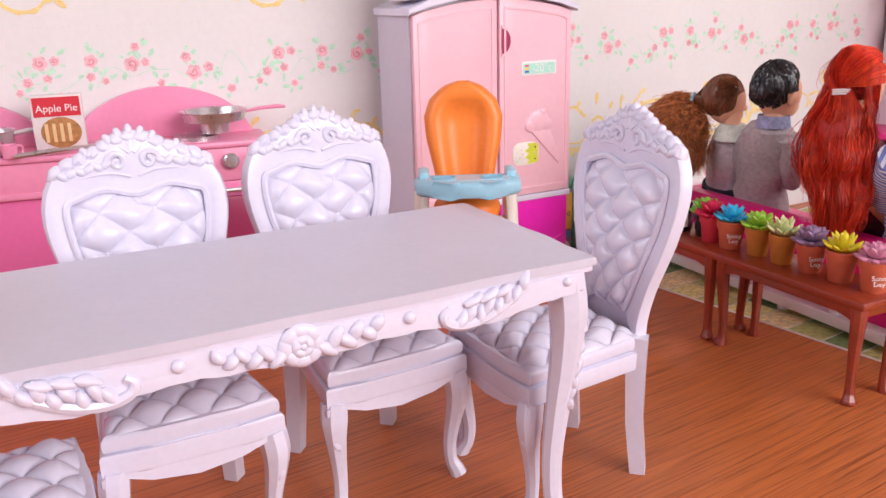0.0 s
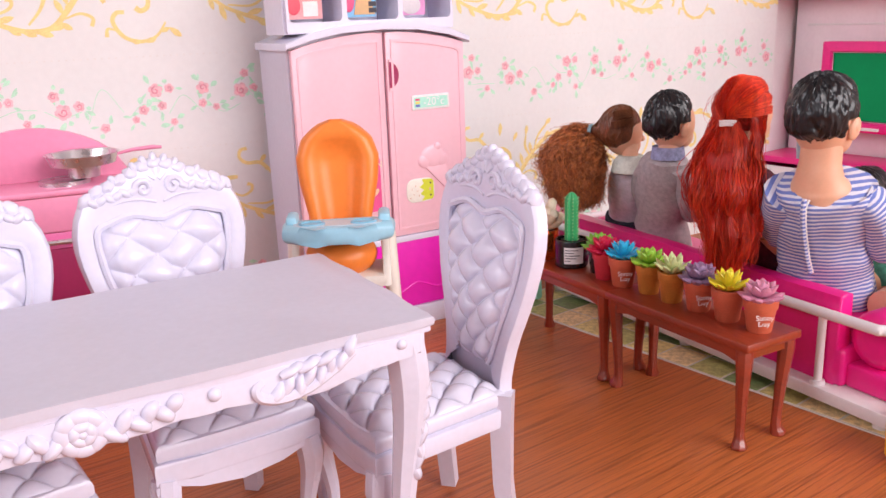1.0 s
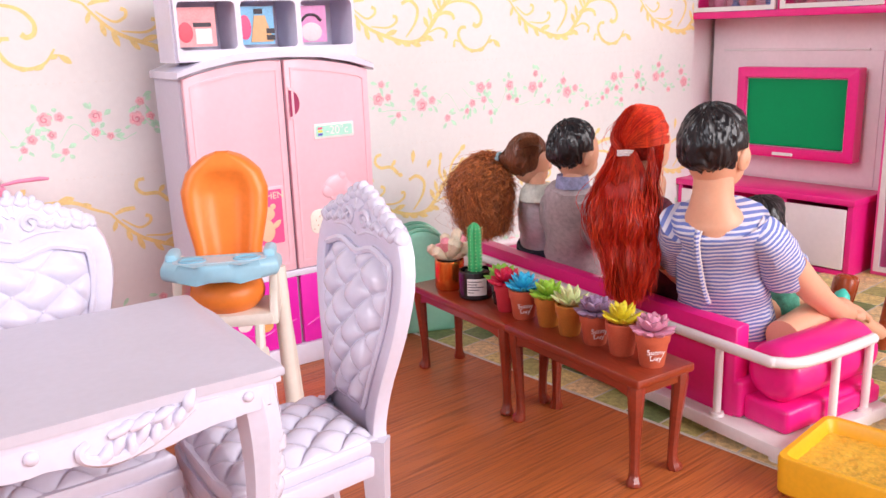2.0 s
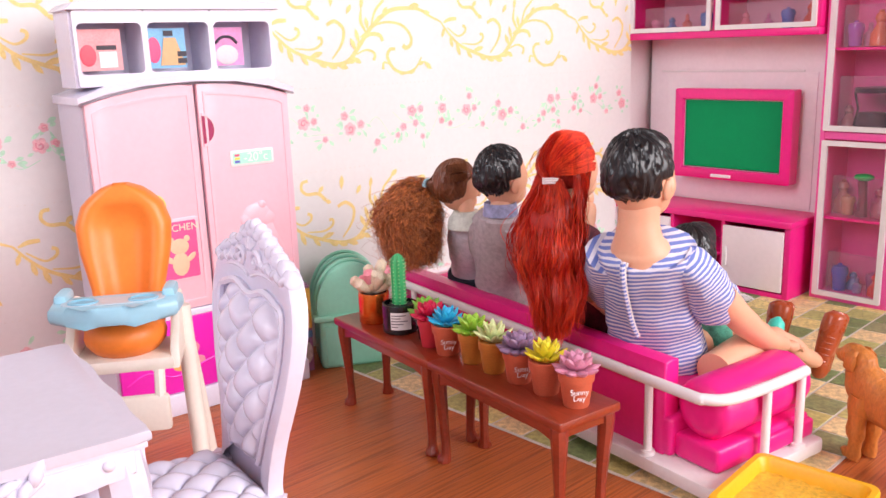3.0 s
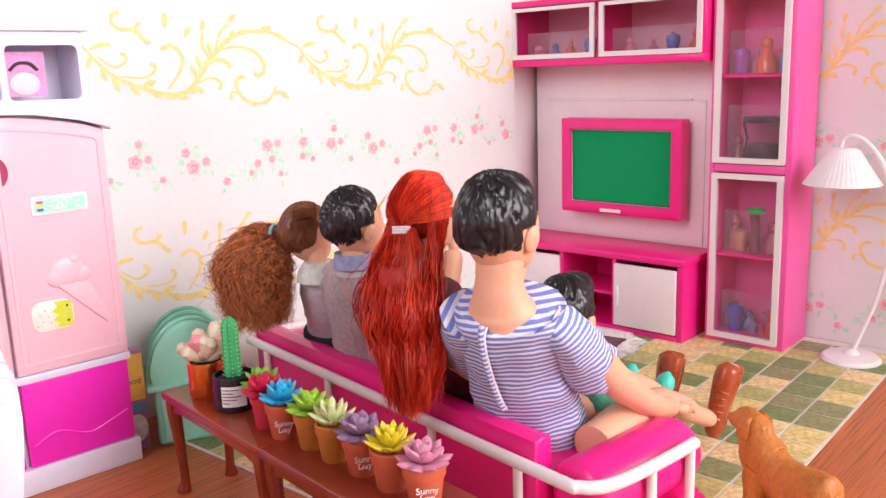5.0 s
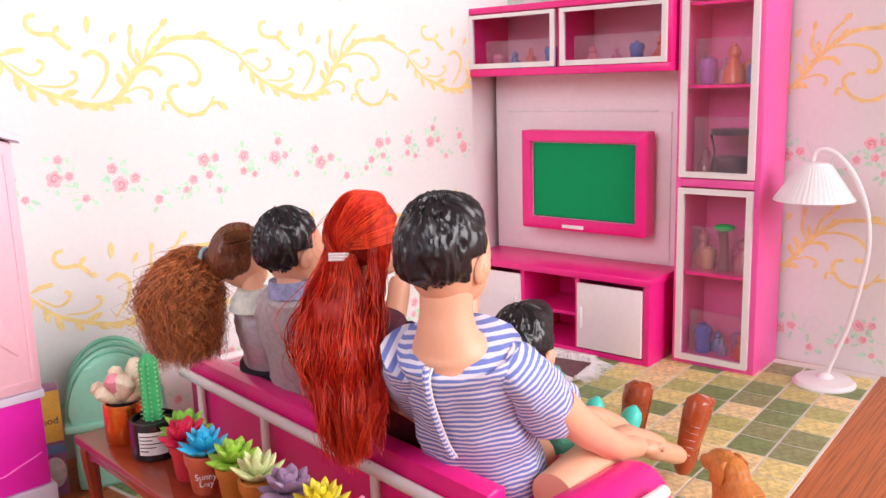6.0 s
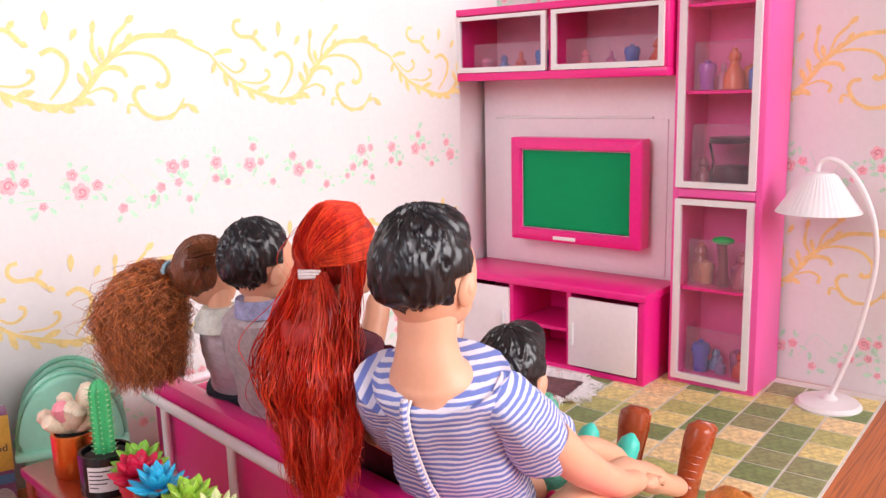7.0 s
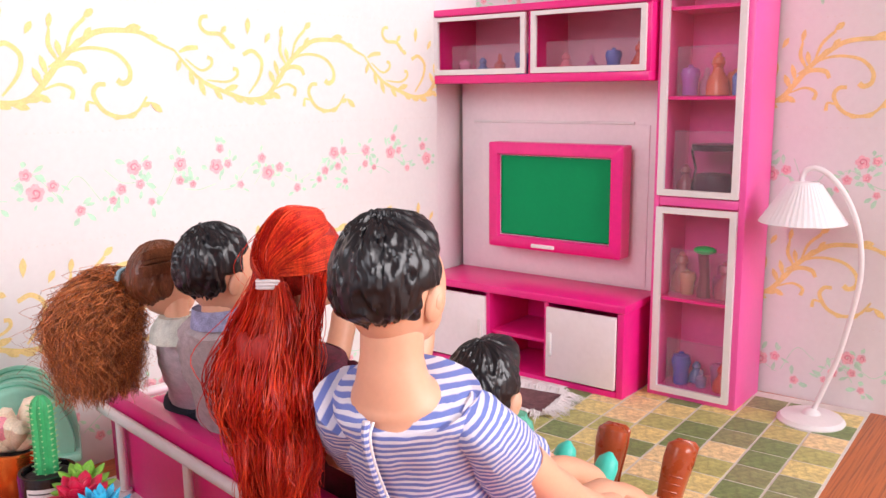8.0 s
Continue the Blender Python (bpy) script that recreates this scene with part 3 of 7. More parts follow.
    part("mouth", blob(nb(), (9.58, -0.078, 9.78), (0.06, 0.01, 0.12), u=10, v=6), ROSE, st)
    for k in range(7):
        part("sprinkle", blob(nb(), (8.02 + 0.14 * k, -0.062, 9.3 + 0.95 * ((k * 0.618) % 1)), (0.05, 0.012, 0.025), rot=(0, 47 * k, 0), u=8, v=5), OCHRE, st)
    # left door stickers
    sun = part("round_sticker", lathe(nb(), [(0.75, 0), (0.78, 0.03), (0.7, 0.06)], seg=24), mat("sun_sticker", (0.92, 0.70, 0.16), 0.4), dl, "round yellow smiling sticker", at=pose(3.35 * CM, 0.0, 13.4 * CM, 90, 0, 0))
    for x in (-0.42, 0.42):
        part("cheek", blob(nb(), (x, -0.12, 0.06), (0.14, 0.12, 0.02)), ROSE, sun)
    for x in (-0.2, 0.2):
        part("eye", tube(nb(), [(x - 0.1, 0.05, 0.07), (x, 0.12, 0.07), (x + 0.1, 0.05, 0.07)], 0.02, 5), PRINT_DARK, sun)
    pk = part("poster", prism(nb(), rrect(3.3, 6.0, 8.6, 12.55, 0.2), -0.06, 0.02, bevel=0.03), PALE_PINK, dl, "pink kitchen poster sticker with pale toy figure")
    part("poster_field", prism(nb(), rrect(3.5, 5.8, 8.8, 12.35, 0.1), -0.075, -0.05), mat("poster_pink", (0.82, 0.10, 0.30), 0.4), pk)
    stone_sticker_text(pk, "KITCHEN", 0.62, 4.65, -0.085, 11.95, mat("cream_print", (0.88, 0.75, 0.55), 0.5))
    bm = nb()
    blob(bm, (4.65, -0.07, 10.8), (0.62, 0.03, 0.5))
    blob(bm, (4.65, -0.07, 9.7), (0.55, 0.03, 0.75))
    for x in (-0.5, 0.5):
        blob(bm, (4.65 + x, -0.07, 11.25), (0.2, 0.03, 0.2))
        blob(bm, (4.65 + x * 1.35, -0.07, 10.05), (0.4, 0.03, 0.18), rot=(0, -40 if x > 0 else 40, 0))
    part("figure_print", bm, mat("peach_print", (0.88, 0.55, 0.36), 0.5), pk)
    # lower drawers
    for x0, x1 in ((0.3, 6.5), (6.75, 12.6)):
        d = part("drawer", prism(nb(), rrect(x0, x1, 1.5, 6.3, 0.12), 0.05, 0.45, bevel=0.05), MAGENTA, t, "glossy magenta drawer front")
        part("wave_relief", tube(nb(), smooth_path([(x0 + 0.3, 0.05, 2.7), (x0 + 1.6, 0.03, 3.2), (x0 + 3.2, 0.03, 2.6), (x0 + 4.4, 0.03, 2.9), (x1 - 0.3, 0.05, 3.3)], 5), 0.07, 6), MAGENTA, d)
    part("rail", box(nb(), 0.1, 12.8, -0.05, 0.45, 6.3, 6.72, 0.06), WHITE, t)
    part("plinth", box(nb(), 0.0, 12.85, -0.1, 5.2, 0, 1.45, 0.1), WHITE, t)
    bm = nb()
    for k, (a, b, r) in enumerate(((3.4, 4.7, 0.7), (4.7, 4.2, 0.6), (2.6, 3.6, 0.5), (4.0, 3.3, 0.55), (5.2, 3.3, 0.4))):
        blob(bm, (a, 0.04, b), (r, 0.03, r * 0.8), mi=k % 3)
    part("fruit_sticker", bm, [mat("sticker_orange", (0.85, 0.45, 0.15), 0.4), mat("sticker_rose", (0.8, 0.3, 0.4), 0.4), mat("sticker_white", (0.85, 0.8, 0.78), 0.4)], t, "colourful printed fruit sticker")
    # hutch on top: three open cells
    h = hutch(t)
    for k, (c, x0, x1) in enumerate((((0.85, 0.38, 0.40), 0.45, 2.9), ((0.22, 0.52, 0.80), 4.35, 6.7), ((0.72, 0.30, 0.58), 8.35, 10.4))):
        cd = part("picture_card", box(nb(), x0, x1, 1.0, 1.06, 21.45, 23.75), mat("card_print", c, 0.5, var=0.15, scale=90), h, ("pink picture card", "blue picture card with baking things", "mauve picture card with a kettle")[k])
        if k == 0:
            part("card_bar", box(nb(), 1.5, 2.6, 0.96, 1.0, 22.6, 22.85), PRINT_DARK, cd)
            part("card_mug", blob(nb(), (1.0, 0.98, 22.3), (0.45, 0.04, 0.6)), mat("card_red", (0.8, 0.1, 0.15), 0.5), cd)
            part("card_jar", box(nb(), 1.6, 2.6, 0.96, 1.0, 21.6, 22.5), PRINT_WHITE, cd)
        if k == 1:
            part("card_mitt", blob(nb(), (4.75, 0.98, 22.5), (0.42, 0.04, 0.75)), mat("card_raspberry", (0.8, 0.1, 0.25), 0.5), cd)
            part("card_board", prism(nb(), [(5.1, 21.6), (6.6, 21.6), (6.1, 23.2), (5.4, 23.2)], 0.95, 1.0), mat("card_tan", (0.72, 0.45, 0.22), 0.5), cd)
            for a, b in ((5.4, 23.3), (6.15, 22.1), (6.15, 21.7)):
                part("card_block", box(nb(), a, a + 0.55, 0.92, 0.96, b, b + 0.3), PRINT_DARK, cd)
        if k == 2:
            part("card_kettle", blob(nb(), (9.3, 0.98, 22.1), (0.75, 0.05, 0.6)), mat("card_grey", (0.7, 0.66, 0.7), 0.4), cd)
            part("card_handle", tube(nb(), smooth_path([(8.6, 0.97, 22.8), (9.0, 0.96, 23.15), (9.6, 0.96, 23.15), (10.0, 0.97, 22.8)], 4), 0.09, 6), PRINT_DARK, cd)


def hutch(t):
    """White hutch with three open cells: back, top, floor, uprights and rounded cell mouths."""
    x0, x1, z0, z1, y0, y1 = 0.0, 12.2, 20.55, 24.75, 0.1, 3.4
    h = part("hutch", box(nb(), x0, x1, y1 - 0.3, y1, z0, z1), WHITE, t, "white hutch with three open cells")
    part("cell_floor", box(nb(), x0, x1, y0 + 0.3, y1 - 0.3, z0, z0 + 0.5), WHITE, h)
    part("cell_top", box(nb(), x0, x1, y0 + 0.3, y1 - 0.3, 24.2, z1), WHITE, h)
    for a, b in ((x0, 0.3), (3.85, 4.2), (7.85, 8.2), (11.85, x1)):
        part("upright", box(nb(), a, b, y0 + 0.3, y1 - 0.3, z0 + 0.5, 24.2), WHITE, h)
    for a, b in ((0.3, 3.85), (4.2, 7.85), (8.2, 11.85)):
        o, i = rrect(a - 0.175, b + 0.175, 20.6, z1, 0.15), rrect(a, b, 21.25, 24.05, 0.3)
        part("cell_mouth", ring_frame(nb(), o, i, y0, y0 + 0.3), WHITE, h)
    part("cornice", prism(nb(), [(-0.3, 24.75), (12.5, 24.75), (12.0, 25.15), (7, 25.4), (5, 25.4), (0.2, 25.15)], y0 - 0.25, y1, bevel=0.08), WHITE, h)
    return h


fridge()


def stove():
    """Pink toy kitchen unit along the wall, with a hob, an oven and arched splashbacks."""
    t = thing("toy_kitchen_unit", 13.2, 51.5, 0, -14.5, "pink toy kitchen counter with arched splashback and oven", "kitchen unit")
    part("cabinet", box(nb(), -19, 8.6, 0, 4.4, 0, 9.6, 0.15), ROSE_PINK, t, "deep pink base cabinet")
    part("counter", box(nb(), -19.2, 8.9, -0.35, 4.5, 11.8, 12.2, 0.15), PINK, t)
    part("front_panel", box(nb(), -19, 8.7, -0.15, 4.4, 9.6, 11.8, 0.15), PINK, t)
    for x0, x1 in ((-3.2, 8.3), (-17, -4.5)):
        n = 14
        arch = [(x0, 12.1), (x1, 12.1)] + [(x1 + (x0 - x1) * k / n, 12.3 + 3.2 * math.sin(math.pi * k / n) ** 0.55) for k in range(n + 1)]
        part("splashback", prism(nb(), arch, 3.7, 4.4, bevel=0.15), PINK, t)
    part("oven_door", box(nb(), -1.0, 7.8, -0.25, 0.1, 1.5, 8.6, 0.2), CRIMSON, t, "dark crimson oven window")
    part("oven_handle", tube(nb(), [(-0.6, -0.2, 9.1), (-0.6, -0.6, 9.1), (7.4, -0.6, 9.1), (7.4, -0.2, 9.1)], 0.16, 8), SILVER, t, "silver bar handle")
    k = part("knob", lathe(nb(), [(0.0, 0), (0.5, 0.0), (0.52, 0.3), (0.4, 0.42), (0.0, 0.45)], seg=18), SILVER, t, "round silver knob", at=pose(6.3 * CM, -0.15 * CM, 10.95 * CM, 90, 0, 0))
    part("drawer_line", box(nb(), -19, -1.6, -0.3, -0.1, 9.6, 10.0, 0.08), PINK, t)
    part("tap_handle", tube(nb(), smooth_path([(-7.6, -0.2, 4.6), (-7.6, -0.7, 5.0), (-7.0, -0.8, 5.3), (-6.4, -0.7, 5.0), (-6.4, -0.2, 4.6)], 4), 0.14, 6), SILVER, t)
    for x in (-0.8, 4.4):
        part("hob_ring", lathe(nb(), [(0.9, 0.0), (1.5, 0.05), (1.5, 0.3), (0.9, 0.35)], x, 2.0, 12.15, 20), SILVER, t, "silver hob ring")
    p = thing("frying_pan", 19.0, 51.5, 12.45, -10, "silver toy frying pan with pink handle on the hob", "pan")
    part("bowl", lathe(nb(), [(0.2, 0.15), (0.9, 0.15), (1.0, 0.85), (1.9, 0.95), (2.1, 1.55), (2.2, 1.6), (2.05, 1.55), (1.8, 1.05), (0.2, 1.0)], seg=28), SILVER, p)
    part("handle", tube(nb(), [(2.0, 0, 1.35), (3.0, 0, 1.5), (4.2, -0.1, 1.55), (4.7, -0.1, 1.5)], [0.14, 0.2, 0.24, 0.15], 8, flat=0.6), PINK, p, "pink handle")
    p = thing("cooking_pot", 6.0, 54.6, 12.2, 0, "small silver toy pot beside the box", "pot")
    part("bowl", lathe(nb(), [(0.2, 0.0), (1.3, 0.0), (1.5, 0.3), (1.5, 1.4), (1.65, 1.5), (1.4, 1.45), (1.3, 0.4), (0.2, 0.3)], seg=24), SILVER, p)
    part("handle", tube(nb(), [(1.5, 0, 1.2), (2.4, 0, 1.3), (3.4, 0, 1.2)], 0.16, 7), SILVER, p)
    # pie box
    b = thing("pie_box", 9.9, 53.3, 12.2, -14, "small red and white pie mix carton standing on the counter", "box")
    b.scale = (0.86, 0.86, 0.86)
    part("carton", box(nb(), -1.7, 1.7, 0, 0.9, 0, 4.0, 0.05), mat("carton_card", (0.72, 0.66, 0.66), 0.5), b)
    part("red_band", box(nb(), -1.55, 1.55, -0.03, 0.05, 2.5, 3.85), mat("carton_red", (0.62, 0.03, 0.05), 0.45), b)
    part("pie_picture", blob(nb(), (0.1, -0.02, 1.35), (1.35, 0.05, 1.1)), mat("pie_crust", (0.42, 0.19, 0.06), 0.5, var=0.4, scale=260), b)
    for k in range(4):
        part("lattice_strip", box(nb(), -0.95 + 0.5 * k, -0.72 + 0.5 * k, -0.11, -0.05, 0.7, 2.0), mat("crust_light", (0.75, 0.52, 0.28), 0.5), b)
    stone_sticker_text(b, "Apple Pie", 0.72, 0, -0.04, 3.05, PRINT_WHITE)
    u = thing("serving_tongs", 9.2, 52.3, 12.2, -4, "silver toy tongs lying on the counter", "utensil")
    part("arm", tube(nb(), [(-2.2, -0.3, 0.15), (0, -0.15, 0.25), (2.2, 0, 0.3)], 0.12, 6), SILVER, u)
    part("arm", tube(nb(), [(-2.2, 0.3, 0.15), (0, 0.15, 0.25), (2.2, 0, 0.3)], 0.12, 6), SILVER, u)
    c = thing("pink_cup", 6.9, 52.9, 12.2, 30, "tiny pink plastic cup with handle", "cup")
    part("bowl", lathe(nb(), [(0.1, 0), (0.4, 0), (0.5, 0.8), (0.42, 0.8), (0.35, 0.1)], seg=16), PINK, c)
    part("handle", tube(nb(), smooth_path([(0.42, 0, 0.65), (0.85, 0, 0.6), (0.85, 0, 0.2), (0.4, 0, 0.15)], 4), 0.09, 6), PINK, c)


stove()

# ---- television side ----
def panels(parent, material, *rows):
    for name, *b in rows:
        part(name, box(nb(), *b, 0.05), material, parent)


def tv_wall():
    t = thing("media_cabinet", 80.8, 27.8, 0, 0, "hot pink low cabinet with white doors", "cabinet")
    w, d, h = 17.5, 6.0, 6.9
    panels(t, HOT, ("side_panel", 0.0, d, 0.0, 0.5, 0, h - 0.6), ("side_panel", 0.0, d, w - 0.5, w, 0, h - 0.6), ("bottom_panel", 0.0, d, 0.5, w - 0.5, 0, 0.5), ("back_panel", d - 0.3, d, 0.5, w - 0.5, 0.5, h - 0.6),
           ("divider", 0.1, d - 0.3, 6.05, 6.45, 0.5, h - 0.6), ("divider", 0.1, d - 0.3, 11.3, 11.7, 0.5, h - 0.6), ("shelf", 0.35, d - 0.3, 6.45, 11.3, 3.0, 3.3))
    part("top", box(nb(), -0.25, d, -0.2, w + 0.2, h - 0.6, h, 0.12), HOT, t)
    for y0, y1, hy in ((0.55, 6.15, 5.75), (11.6, 17.0, 12.0)):
        dr = part("door", box(nb(), -0.18, 0.12, y0, y1, 0.65, 5.95, 0.08), LILAC, t, "white door with white grip")
        part("handle", box(nb(), -0.42, -0.15, hy - 0.16, hy + 0.16, 2.3, 4.1, 0.12), WHITE_WARM, dr)
    # back panel with its ledge
    b = thing("tv_back_panel", 85.6, 28.0, 6.9, 0, "lilac-white panel behind the television", "panel")
    part("board", box(nb(), 0.3, 1.2, -0.6, 17.3, 0.0, 15.2, 0.05), LILAC, b)
    part("ledge", box(nb(), 0.1, 0.4, 1.8, 16.0, 12.1, 12.3, 0.05), WHITE_WARM, b)
    part("raised_field", box(nb(), 0.15, 0.35, 0.6, 15.2, 0.2, 12.1, 0.05), LILAC, b)
    # television
    s = thing("television", 83.5, 29.6, 9.4, 0, "toy television with green screen and hot pink frame", "television")
    part("frame", ring_frame_bev(0, 11.45, 0, 8.2, 1.0, 1.5), HOT, s, "hot pink bevelled frame")
    part("inner_rim", ring_frame(nb(), rrect(0.9, 10.55, 0.9, 7.3, 0.1), rrect(1.0, 10.45, 1.0, 7.2, 0.05), 0.3, 0.6, "yz"), LILAC, s)
    part("screen", box(nb(), 0.45, 0.9, 1.1, 10.6, 1.05, 7.15), GREEN_SCREEN, s, "flat green screen")
    part("badge", box(nb(), -0.12, 0.1, 5.4, 7.4, 0.22, 0.5, 0.05), PRINT_WHITE, s, "small white badge")
    part("back_box", box(nb(), 0.9, 2.35, 1.5, 10.2, 1.5, 6.8), HOT, s)
    # wall shelf with two glazed cells
    u = thing("wall_cabinet", 82.4, 27.2, 22.1, 0, "hot pink wall cabinet with two glazed doors", "cabinet")
    W, D, H = 18.4, 5.6, 5.6
    panels(u, HOT, ("bottom_panel", -0.2, D, 0, W, 0, 0.6), ("top_panel", -0.2, D, 0, W, H - 0.5, H), ("side_panel", 0, D, 0, 0.45, 0.6, H - 0.5), ("side_panel", 0, D, W - 0.45, W, 0.6, H - 0.5), ("divider", 0.2, D, 9.25, 9.65, 0.6, H - 0.5))
    part("back", box(nb(), D - 0.3, D, 0.45, W - 0.45, 0.6, H - 0.5), mat("pale_pink_board", (0.88, 0.46, 0.58), 0.6, var=0.12, scale=60), u)
    for y0, y1 in ((0.3, 9.2), (9.7, W - 0.3)):
        dr = part("glazed_door", ring_frame(nb(), rrect(y0, y1, 0.65, 5.0, 0.06), rrect(y0 + 0.38, y1 - 0.38, 1.05, 4.7, 0.05), -0.25, 0.05, "yz"), WHITE_WARM, u, "white-framed clear door")
        pn = part("pane", box(nb(), -0.12, -0.08, y0 + 0.3, y1 - 0.3, 1.0, 4.75), CLEAR, dr, "clear plastic pane")
        pn.visible_shadow = False
    for k, (y, c, hh) in enumerate(((1.6, (0.8, 0.12, 0.06), 1.9), (3.6, (0.08, 0.18, 0.6), 1.6), (5.3, (0.7, 0.2, 0.4), 1.2), (7.4, (0.75, 0.2, 0.25), 1.4), (11.2, (0.1, 0.25, 0.6), 1.7), (13.2, (0.8, 0.2, 0.15), 1.5), (14.8, (0.15, 0.25, 0.55), 1.3), (16.5, (0.75, 0.25, 0.4), 1.2))):
        bottle("toy_figure", 84.2, 27.2 + y, 22.7, hh, c, "small coloured plastic bottle in the wall cabinet", k)
    for y0, y1 in ((0.8, 8.6), (10.4, 17.2)):
        bx = solo("clear_tray", box(nb(), 0, 2.2, y0, y1, 0, 2.3, 0.1), FROST, 83.3, 27.2, 22.71, 0, "clear plastic tray holding small bottles", "tray")
        bx.visible_shadow = False


def ring_frame_bev(y0, y1, z0, z1, w, depth):
    bm = nb()
    o, i = rrect(y0, y1, z0, z1, 0.15), rrect(y0 + w, y1 - w, z0 + w, z1 - w, 0.05)
    m = rrect(y0 + 0.18, y1 - 0.18, z0 + 0.18, z1 - 0.18, 0.12)
    n = rrect(y0 + w - 0.15, y1 - w + 0.15, z0 + w - 0.15, z1 - w + 0.15, 0.08)
    rings = []
    for ps, d in ((o, depth), (o, 0.15), (m, 0.0), (n, 0.0), (i, 0.35), (i, depth)):
        rings.append([bm.verts.new((d, a, b)) for a, b in ps])
    k = len(o)
    for a, b in zip(rings, rings[1:] + rings[:1]):
        for j in range(k):
            bm.faces.new((a[j], a[(j + 1) % k], b[(j + 1) % k], b[j]))
    return bm


def bottle(name, x, y, z, h, c, label, k):
    t = thing(name, x, y, z, 17 * k, label, "toy bottle", "toy bottles")
    m = mat("figure_plastic", c, 0.25, coat=0.3)
    r = 0.32 * h ** 0.5
    if k % 3 == 0:
        prof = [(0.2 * r, 0), (1.5 * r, 0), (1.4 * r, 0.35 * h), (0.7 * r, 0.6 * h), (0.6 * r, 0.7 * h), (0.9 * r, 0.8 * h), (0.7 * r, 0.95 * h), (0.1, h)]
    elif k % 3 == 1:
        prof = [(0.2 * r, 0), (1.1 * r, 0), (1.2 * r, 0.5 * h), (1.5 * r, 0.75 * h), (1.2 * r, 0.95 * h), (0.1, h)]
    else:
        prof = [(0.2 * r, 0), (r, 0), (1.1 * r, 0.55 * h), (0.4 * r, 0.72 * h), (0.45 * r, 0.95 * h), (0.1, h)]
    part("body", lathe(nb(), prof, seg=16), m, t)
    part("cap", lathe(nb(), [(0.05, 0.92 * h), (0.42 * r, 0.93 * h), (0.4 * r, 1.06 * h), (0.05, 1.08 * h)], seg=12), m, t)


def clear_bin(x, y, z, w, h, label):
    """A thin-walled clear plastic bin, open at the top."""
    t = thing("clear_bin", x, y, z, 0, label, "bin", "clear bins")
    for n, a, b, c, d in (("front_wall", 0, 0.06, 0, w), ("end_wall", 0.06, 1.9, 0, 0.06), ("end_wall", 0.06, 1.9, w - 0.06, w)):
        p = part(n, box(nb(), a, b, c, d, 0, h), BIN, t)
        p.visible_shadow = False
    part("rim", tube(nb(), [(0.03, 0, h), (0.03, w, h)], 0.06, 6), BIN, t)


